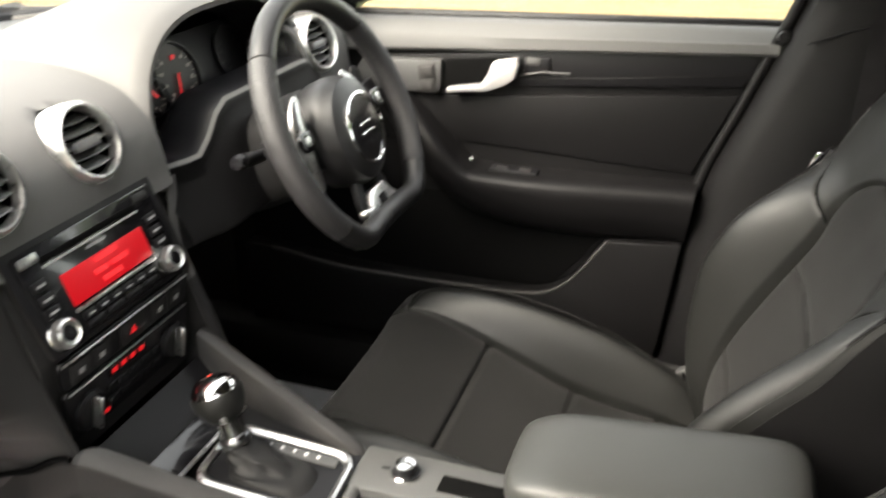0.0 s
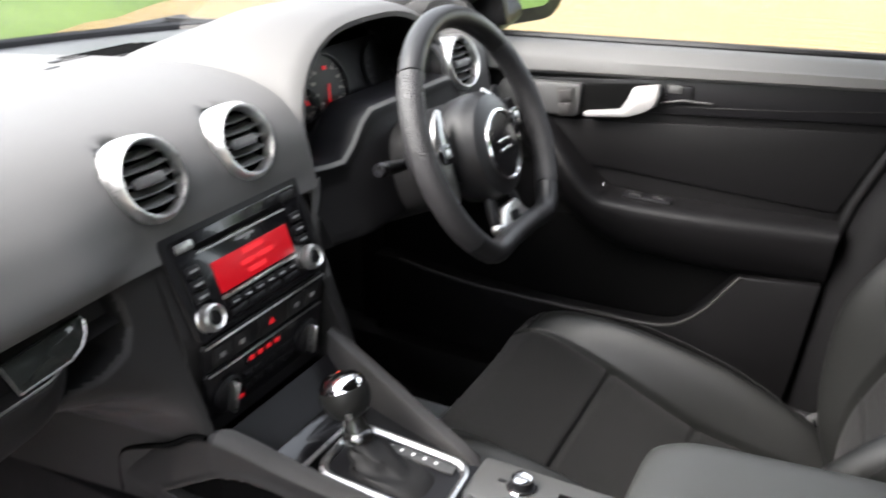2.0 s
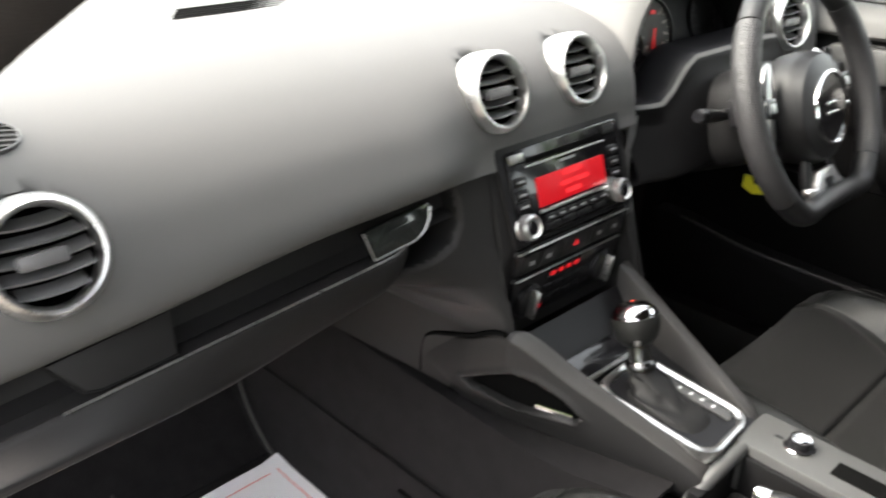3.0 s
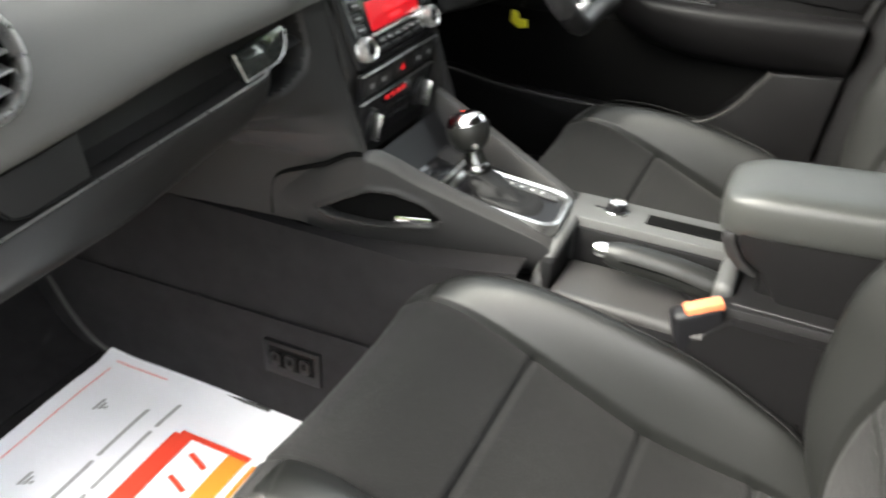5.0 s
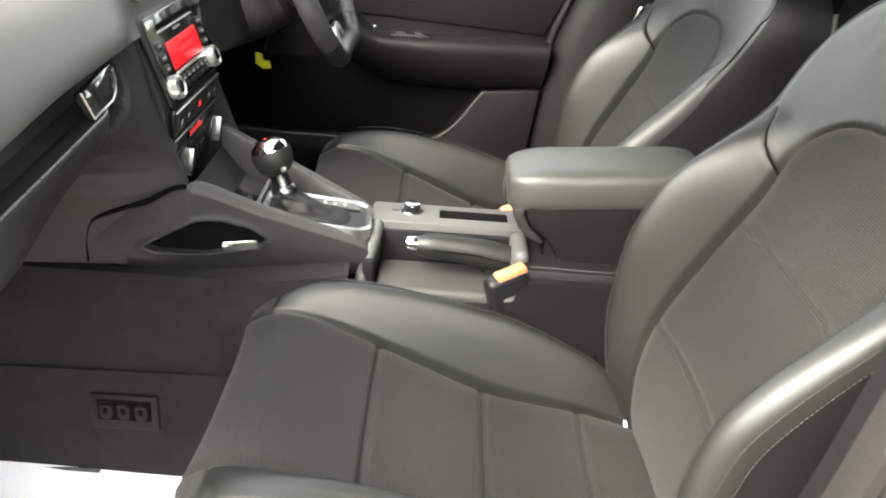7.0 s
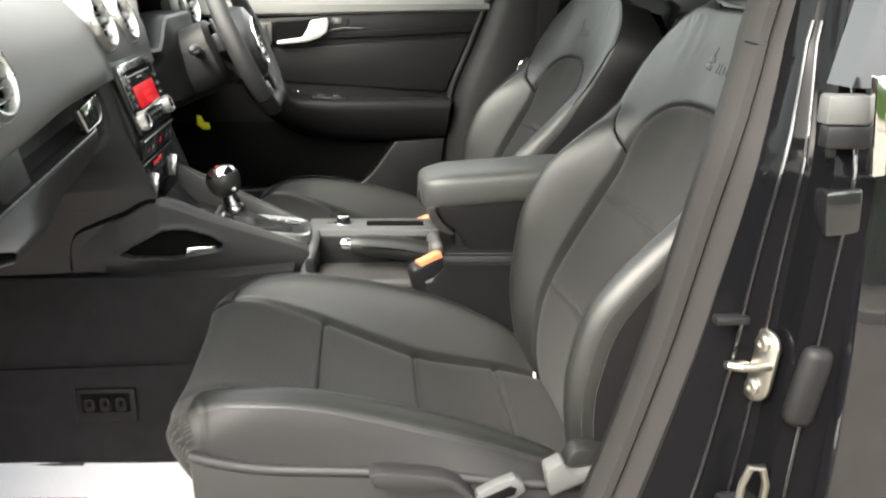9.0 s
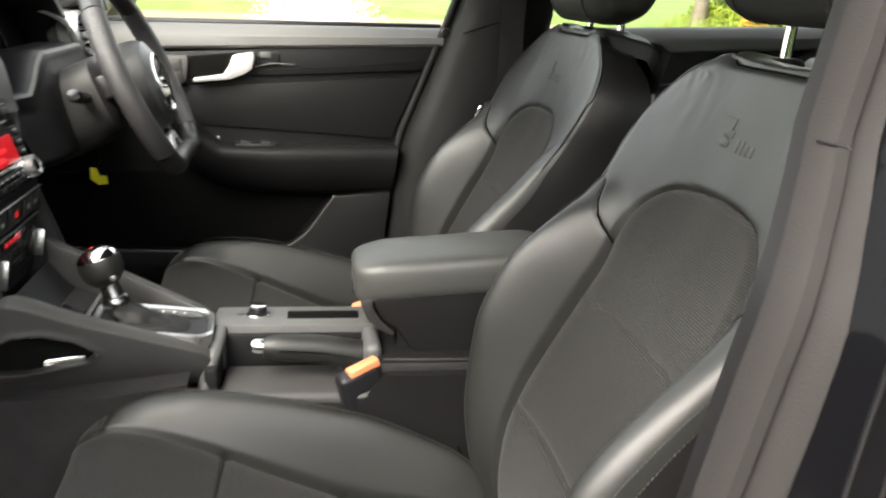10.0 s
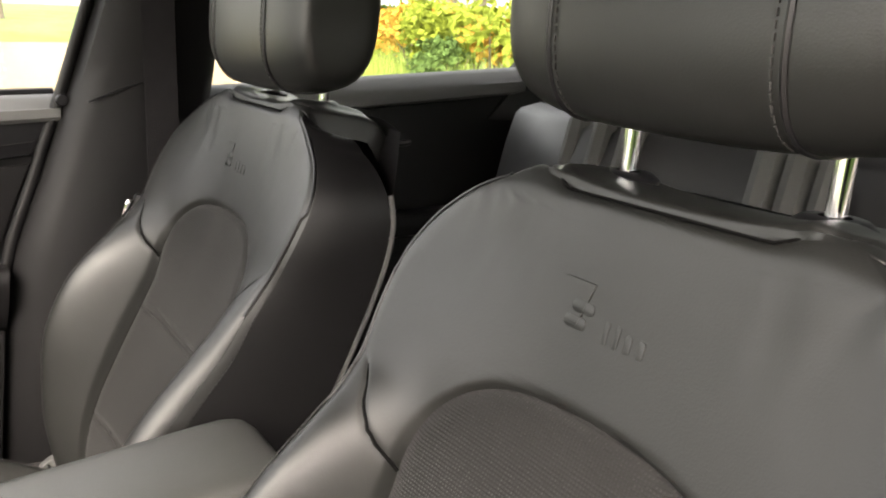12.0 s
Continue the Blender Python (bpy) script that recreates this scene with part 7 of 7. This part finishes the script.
    part("slide_bar", tube([(0.09, yc + 0.16, 0.40), (0.06, yc + 0.15, 0.40), (0.06, yc - 0.15, 0.40), (0.09, yc - 0.16, 0.40)], 0.008, 8), BLACK, seat)
    part("care_tag", box((0.004, 0.010, 0.022), 0.0008, Matrix.Translation((0.512, yc + 0.156, 0.452)) @ pose(0, 0, 0, 0, 0, 25)), WHITE_MARK, seat, "small white care tag")
    return seat


passenger_seat = front_seat(-SEAT_Y)
driver_seat = copy_thing(passenger_seat, pose(0.30, SEAT_Y + 0.004, 0.297))
HINGE = Matrix.Translation((0.22, 0, 0.16))
UPRIGHT = HINGE @ Matrix.Rotation(radians(-0.8), 4, "Y") @ HINGE.inverted()
for piece in driver_seat.children:
    # the driver's backrest stands a little more upright, its head restraint pushed further down
    if max(corner[2] for corner in piece.bound_box) > 0.42:
        piece.matrix_local = UPRIGHT @ piece.matrix_local
    if piece.name.startswith("head_restraint") or piece.name.startswith("post."):
        piece.location.z -= 0.026

# its outer shoulder and bolster are cut wider than the passenger's
for piece in driver_seat.children_recursive:
    if piece.name.split(".")[0] in ("back_bolster", "back_side", "shoulder_panel", "back_shell", "shell_edge", "shoulder_seam", "piping", "stitching") and piece.parent == driver_seat:
        piece.data = piece.data.copy()
        for v in piece.data.vertices:
            z = v.co.z + 0.297
            v.co.y += smoothstep(0.13, 0.23, v.co.y) * (0.018 * smoothstep(0.52, 0.64, z) + 0.014 * smoothstep(0.86, 0.95, z)) * smoothstep(1.065, 0.99, z)

# rear bench, mostly hidden behind the front seats
bench = thing("rear_bench", (1.35, 0, 0.30), "black leather rear bench with grey cloth panels", "rear seat")
rows = []
for y in np.linspace(-0.57, 0.57, 45):
    dish = 0.03 * math.cos(y * 2 * math.pi / 0.66)
    rows.append([(x + dish * math.sin(math.pi * k / 13), y, z) for k, (x, z) in enumerate(spline([(1.12, 0.44), (1.16, 0.60), (1.22, 0.80), (1.275, 1.00), (1.31, 1.030), (1.37, 1.025), (1.42, 0.9)], 14))])
part("backrest", sheet(rows, thick=0.02), PLASTIC, bench)
rows = [[(x, y, z) for x, z in spline([(0.93, 0.36), (0.92, 0.48), (0.96, 0.535), (1.08, 0.52), (1.22, 0.47)], 12)] for y in np.linspace(-0.66, 0.66, 20)]
part("cushion", sheet(rows, thick=0.02), LEATHER, bench)
for y in (0.345, 0.285, 0.225, -0.02, -0.065, -0.11):
    part("back_seam", tube([(1.132, y, 0.52), (1.205, y, 0.80), (1.268, y, 1.030)], 0.021, 8), GREY_CLOTH, bench, "padded vertical roll")

# protective paper on the passenger's floor
mat_y0, mat_y1 = -0.64, -0.172
paper = thing("paper_floor_mat", (-0.35, -0.4, 0.297), "white printed paper mat protecting the footwell carpet", "paper mat")


def paper_z(x, y):
    wob = 0.004 * math.sin(x * 9 + y * 5) + 0.003 * math.sin(y * 17)
    return 0.302 + wob + 0.14 * max(0, -0.50 - x) + 0.012 * smoothstep(-0.24, -0.17, y) ** 2


rows = []
for u in np.linspace(0, 1, 26):
    rows.append([])
    for v in np.linspace(0, 1, 22):
        x = -0.548 + 0.52 * u
        y = -0.166 - 0.50 * v + 0.02 * u * (1 - v)
        rows[-1].append((x, y, paper_z(x, y)))
part("sheet", sheet(rows, thick=0.0012), PAPER, paper)


def print_bar(x0, y0, x1, y1, w, mat, name="print_bar"):
    """A printed strip that follows the paper."""
    d = Vector((x1 - x0, y1 - y0))
    n = Vector((-d.y, d.x)).normalized() * w / 2
    rows = []
    for f in np.linspace(0, 1, 10):
        p = Vector((x0, y0)) + d * f
        rows.append([(q.x, q.y, paper_z(q.x, q.y) + 0.0022) for q in (p - n, p + n)])
    part(name, sheet(rows), mat, paper, smooth=False)


print_bar(-0.520, -0.215, -0.520, -0.62, 0.0016, RED_PRINT, "border_line")
print_bar(-0.52, -0.200, -0.42, -0.200, 0.0016, RED_PRINT, "border_line")
for x, y0, y1 in ((-0.400, -0.265, -0.37), (-0.400, -0.38, -0.47), (-0.400, -0.48, -0.60), (-0.365, -0.235, -0.29), (-0.365, -0.30, -0.42), (-0.365, -0.43, -0.52), (-0.365, -0.53, -0.60)):
    print_bar(x, y0, x, y1, 0.006, GREY_MARK)
for x, y in ((-0.475, -0.275), (-0.462, -0.43)):
    for k in range(3):
        print_bar(x + 0.007 * k, y - 0.006 * k, x + 0.007 * k, y - 0.026 + 0.004 * k, 0.005, GREY_MARK, "crest_bar")
for a in ((-0.318, -0.285, -0.318, -0.50, 0.032, RED_PRINT), (-0.325, -0.282, -0.205, -0.282, 0.010, RED_PRINT), (-0.325, -0.503, -0.205, -0.503, 0.010, RED_PRINT), (-0.222, -0.285, -0.222, -0.50, 0.030, ORANGE_PRINT), (-0.192, -0.288, -0.192, -0.50, 0.007, ORANGE_PRINT), (-0.178, -0.288, -0.178, -0.50, 0.006, ORANGE_PRINT)):
    print_bar(*a, "logo_block")
for k in range(4):
    print_bar(-0.285, -0.31 - 0.045 * k, -0.250, -0.325 - 0.045 * k, 0.008, RED_PRINT, "logo_bar")
other = bmesh.new()
between((-0.335, 0.16, 0.299), (-0.192, 0.614, 0.306), 0.0, other)
solo("paper_sheet", other, PAPER, "white paper mat in the driver's footwell", "paper mat")
# ---- outdoors ----
# one ground sheet: flat about the car, dipping under the pond, rising to far banks
rows = []
xs = np.concatenate([np.linspace(-400, -40, 7), np.linspace(-32, 32, 41), np.linspace(40, 400, 7)])
ys = np.concatenate([np.linspace(-400, -20, 6), np.linspace(-14, 70, 64), np.linspace(80, 400, 6)])


def shore(x, y):
    """Above 0 on land, below 0 in the pond."""
    near = 5.2 - y
    far = y - 46 - 3 * math.sin(x * 0.13)
    left = -(x + 13.6 + 0.26 * (y - 25)) - 0.5 * math.sin(y * 0.7)
    right = (x - 6.4 - 0.34 * (y - 8)) + 0.6 * math.sin(y * 0.9)
    return max(near, far, left, right)


def ground_z(x, y):
    s = shore(x, y)
    return -0.9 + 0.9 * smoothstep(-1.6, 1.2, s) + (0.05 * min(max(s, 0), 40) if y > 7 else 0)


for y in ys:
    rows.append([(x, y, ground_z(x, y)) for x in xs])
solo("ground", sheet(rows), GRASS, "mown grass round a pond", "ground", kind="structure")
water = bmesh.new()
rows = [[(x, y, -0.40) for x in np.linspace(-60, 60, 9)] for y in np.linspace(4, 60, 9)]
solo("water", sheet(rows), WATER, "muddy brown pond water with ripples", "water", kind="structure")
drive = bmesh.new()
rows = [[(x, y, 0.012) for x in np.linspace(-30, 30, 13)] for y in np.linspace(-5.5, 3.2, 6)]
solo("road", sheet(rows), DRIVE, "pale worn gravelly drive under the car", "road", kind="structure")
rows = [[(x, y, 0.03 + 0.02 * math.sin(x * 3 + y)) for x in np.linspace(-30, 30, 60)] for y in np.linspace(-9.5, -5.7, 6)]
solo("gravel_strip", sheet(rows), GRAVEL, "strip of pale brown gravel", "gravel", kind="structure")
for k in range(24):
    solo("kerb_stone", between((-11.5 + k * 0.92, -5.70, 0.0), (-10.6 + k * 0.92, -5.52, 0.13), 0.02), KERB, "weathered pale kerb stone", "kerb stone", "kerb stones")

# fountain in the pond
rng = random.Random(7)
spray = bmesh.new()
fx, fy = 0.4, 18.4
for k in range(9000):
    a, t = rng.uniform(0, 2 * math.pi), rng.random() ** 0.7
    r = rng.uniform(0.1, 1.9) * t
    z = -0.4 + 3.4 * t - 3.1 * t * t + rng.uniform(-0.25, 0.4) * (1 - 0.4 * t) + (2.2 * (1 - t) * rng.random() ** 3)
    q = rng.uniform(0.004, 0.014)
    verts = [spray.verts.new((fx + r * math.cos(a) + dx * q, fy + r * math.sin(a) + dy * q, max(-0.36, z) + dz * q)) for dx, dy, dz in ((-1, 0, 0), (1, 0, 0), (0, -1, 0), (0, 1, 0), (0, 0, -2), (0, 0, 2))]
    for i, j in ((0, 2), (2, 1), (1, 3), (3, 0)):
        spray.faces.new((verts[i], verts[j], verts[5]))
        spray.faces.new((verts[j], verts[i], verts[4]))
for k in range(5000):
    a, r = rng.uniform(0, 2 * math.pi), 3.6 * rng.random() ** 0.8
    p = Vector((fx + r * math.cos(a), fy + r * math.sin(a), -0.385))
    q = rng.uniform(0.006, 0.024)
    spray.faces.new([spray.verts.new(p + Vector(v) * q) for v in ((-1, 0, 0), (0, -0.6, 0.1), (1, 0, 0), (0, 0.6, 0.1))])
solo("fountain_spray", spray, FOAM, "white spray of a pond fountain", "fountain", kind="stuff", smooth=False)
float_bm = lathe([(0.24, 0.0), (0.26, 0.07), (0.15, 0.13), (0.07, 0.24), (0, 0.26)], Matrix.Translation((fx, fy, -0.45)), 20)
solo("fountain_float", float_bm, DARK_FLOAT, "dark floating fountain head", "fountain float")


def leaf_cloud(bm, centre, radius, count, size, rng):
    """Many small tilted leaves within an uneven clump."""
    c = Vector(centre)
    for _ in range(count):
        d = Vector((rng.gauss(0, 1), rng.gauss(0, 1), rng.gauss(0, 1))).normalized() * (rng.random() ** 0.4)
        p = c + Vector((d.x * radius[0], d.y * radius[1], d.z * radius[2]))
        m = Euler((rng.uniform(0, 6.3), rng.uniform(0, 6.3), rng.uniform(0, 6.3))).to_matrix()
        s = size * rng.uniform(0.5, 1.3)
        q = [p + m @ Vector(v) * s for v in ((0, -0.5, 0), (0.28, 0, 0.08), (0, 0.6, 0), (-0.28, 0, 0.08))]
        bm.faces.new([bm.verts.new(v) for v in q])


def shrub(name, at, size, mat, label, seed, leaves=900):
    rng = random.Random(seed)
    t = thing(name, at, label + " by the pond", "shrub", "waterside shrubs")
    stems = bmesh.new()
    crown = bmesh.new()
    for k in range(9):
        a = rng.uniform(0, 6.28)
        tip = Vector(at) + Vector((math.cos(a) * size * rng.uniform(0.2, 0.6), math.sin(a) * size * rng.uniform(0.2, 0.6), size * rng.uniform(0.5, 1.0)))
        mid = Vector(at).lerp(tip, 0.5) + Vector((0, 0, 0.1 * size))
        tube([Vector(at), mid, tip], [0.03 * size, 0.02 * size, 0.008 * size], 5, bm=stems)
        leaf_cloud(crown, tip, (size * 0.34, size * 0.34, size * 0.28), leaves // 9, 0.13 * min(size, 1.6), rng)
    part("stem", stems, BARK, t)
    part("foliage", crown, mat, t, smooth=False)
    return t


def tree(at, height, girth, seed, crown=True):
    rng = random.Random(seed)
    t = thing("tree", at, "tall park tree with grey-brown trunk and loose crown", "tree", "park trees")
    base = Vector(at)
    lean = Vector((rng.uniform(-0.05, 0.05), rng.uniform(-0.05, 0.05), 1))
    pts = [base + lean * height * f + Vector((math.sin(f * 5 + seed) * 0.06, math.cos(f * 4 + seed) * 0.06, 0)) for f in np.linspace(-0.02, 0.8, 9)]
    part("trunk", tube(pts, [girth * (1.25 if k == 0 else 1 - 0.085 * k) for k in range(9)], 10), BARK, t)
    limbs, leaves = bmesh.new(), bmesh.new()
    for k in range(10):
        f = rng.uniform(0.35, 0.8)
        a = rng.uniform(0, 6.28)
        s = base + lean * height * f
        e = s + Vector((math.cos(a), math.sin(a), rng.uniform(0.3, 0.9))) * height * rng.uniform(0.15, 0.28)
        tube([s, s.lerp(e, 0.5) + Vector((0, 0, 0.15)), e], [girth * 0.35, girth * 0.22, girth * 0.08], 6, bm=limbs)
        leaf_cloud(leaves, e, (height * 0.13, height * 0.13, height * 0.09), 320, 0.30, rng)
    part("limb", limbs, BARK, t)
    part("crown", leaves, LEAF_DARK, t, smooth=False)
    return t


rng = random.Random(21)
spots = []
for k in range(44):
    y = 9.0 + 0.62 * k + rng.uniform(-0.5, 0.5)
    x = 7.4 + 0.34 * (y - 8) + rng.uniform(-0.3, 2.6)
    spots.append((x, y))
kinds = ((LEAF, "yellow-green waterside shrub"), (LEAF, "yellow-green waterside shrub"), (LEAF, "yellow-green waterside shrub"), (LEAF_DARK, "dark green waterside shrub"), (LEAF, "yellow-green waterside shrub"), (BLOSSOM, "rust-tinged autumn shrub"), (LEAF_DARK, "dark green waterside shrub"))
for k, (x, y) in enumerate(spots):
    mat, label = kinds[k % len(kinds)]
    shrub("shrub", (x, y, ground_z(x, y) - 0.05), rng.uniform(0.7, 1.5), mat, label, 100 + k)
reeds = bmesh.new()
for k in range(5000):
    y = rng.uniform(7.5, 40)
    x = 6.3 + 0.34 * (y - 8) + rng.uniform(-0.3, 0.9)
    h = rng.uniform(0.3, 1.0)
    a = rng.uniform(0, 6.28)
    p = Vector((x, y, ground_z(x, y) - 0.1))
    w = Vector((math.cos(a), math.sin(a), 0)) * 0.012
    q = p + Vector((rng.uniform(-0.2, 0.2), rng.uniform(-0.2, 0.2), h))
    reeds.faces.new([reeds.verts.new(v) for v in (p - w, p + w, q)])
for k in range(2400):
    y = rng.uniform(14, 46)
    x = -13.8 - 0.26 * (y - 25) + rng.uniform(-1.2, 0.3)
    h = rng.uniform(0.04, 0.14)
    a = rng.uniform(0, 6.28)
    p = Vector((x, y, ground_z(x, y) - 0.1))
    w = Vector((math.cos(a), math.sin(a), 0)) * 0.014
    q = p + Vector((rng.uniform(-0.2, 0.2), rng.uniform(-0.2, 0.2), h))
    reeds.faces.new([reeds.verts.new(v) for v in (p - w, p + w, q)])
solo("reeds", reeds, REED, "reeds and long grass along the pond's edge", "reeds", kind="stuff", smooth=False)
for k, (x, y, h, g) in enumerate(((16, 24, 13, 0.32), (20, 30, 14, 0.35), (14.5, 30, 12, 0.28), (24, 26, 15, 0.4), (20, 40, 14, 0.35), (27, 38, 15, 0.4), (18, 5, 13, 0.3), (25, 2, 14, 0.34), (32, 6, 15, 0.36), (22, -3, 12, 0.28), (36, -2, 15, 0.4), (-26, 40, 14, 0.35), (-36, 30, 14, 0.35), (-8, 62, 15, 0.4), (6, 60, 15, 0.4), (14, -16, 13, 0.35), (2, -19, 14, 0.4), (-9, -17, 13, 0.35), (22, -14, 13, 0.3))):
    tree((x, y, ground_z(x, y)), h, g, 300 + k)

# clipped hedge, out of view behind the open doorway, added to block low sky light
rng = random.Random(5)
rows = []
for x in np.linspace(-16, 20, 80):
    wob = [rng.uniform(-0.22, 0.22) for _ in range(14)]
    rows.append([(x, y + w, max(0.0, z + w)) for (y, z), w in zip(spline([(-10.0, 0.0), (-9.9, 0.9), (-10.1, 1.8), (-10.6, 2.6), (-11.4, 2.9), (-12.2, 2.6), (-12.6, 1.6), (-12.6, 0.0)], 14), wob)])
hedge_leaves = bmesh.new()
for k in range(700):
    leaf_cloud(hedge_leaves, (rng.uniform(-16, 20), -10.1, rng.uniform(0.2, 2.7)), (0.5, 0.35, 0.5), 16, 0.22, rng)
hedge = thing("hedge", (2, -11, 0), "unseen dark green hedge added to block low side light", "hedge")
part("body", sheet(rows), LEAF_DARK, hedge, smooth=False)
part("foliage", hedge_leaves, LEAF_DARK, hedge, smooth=False)
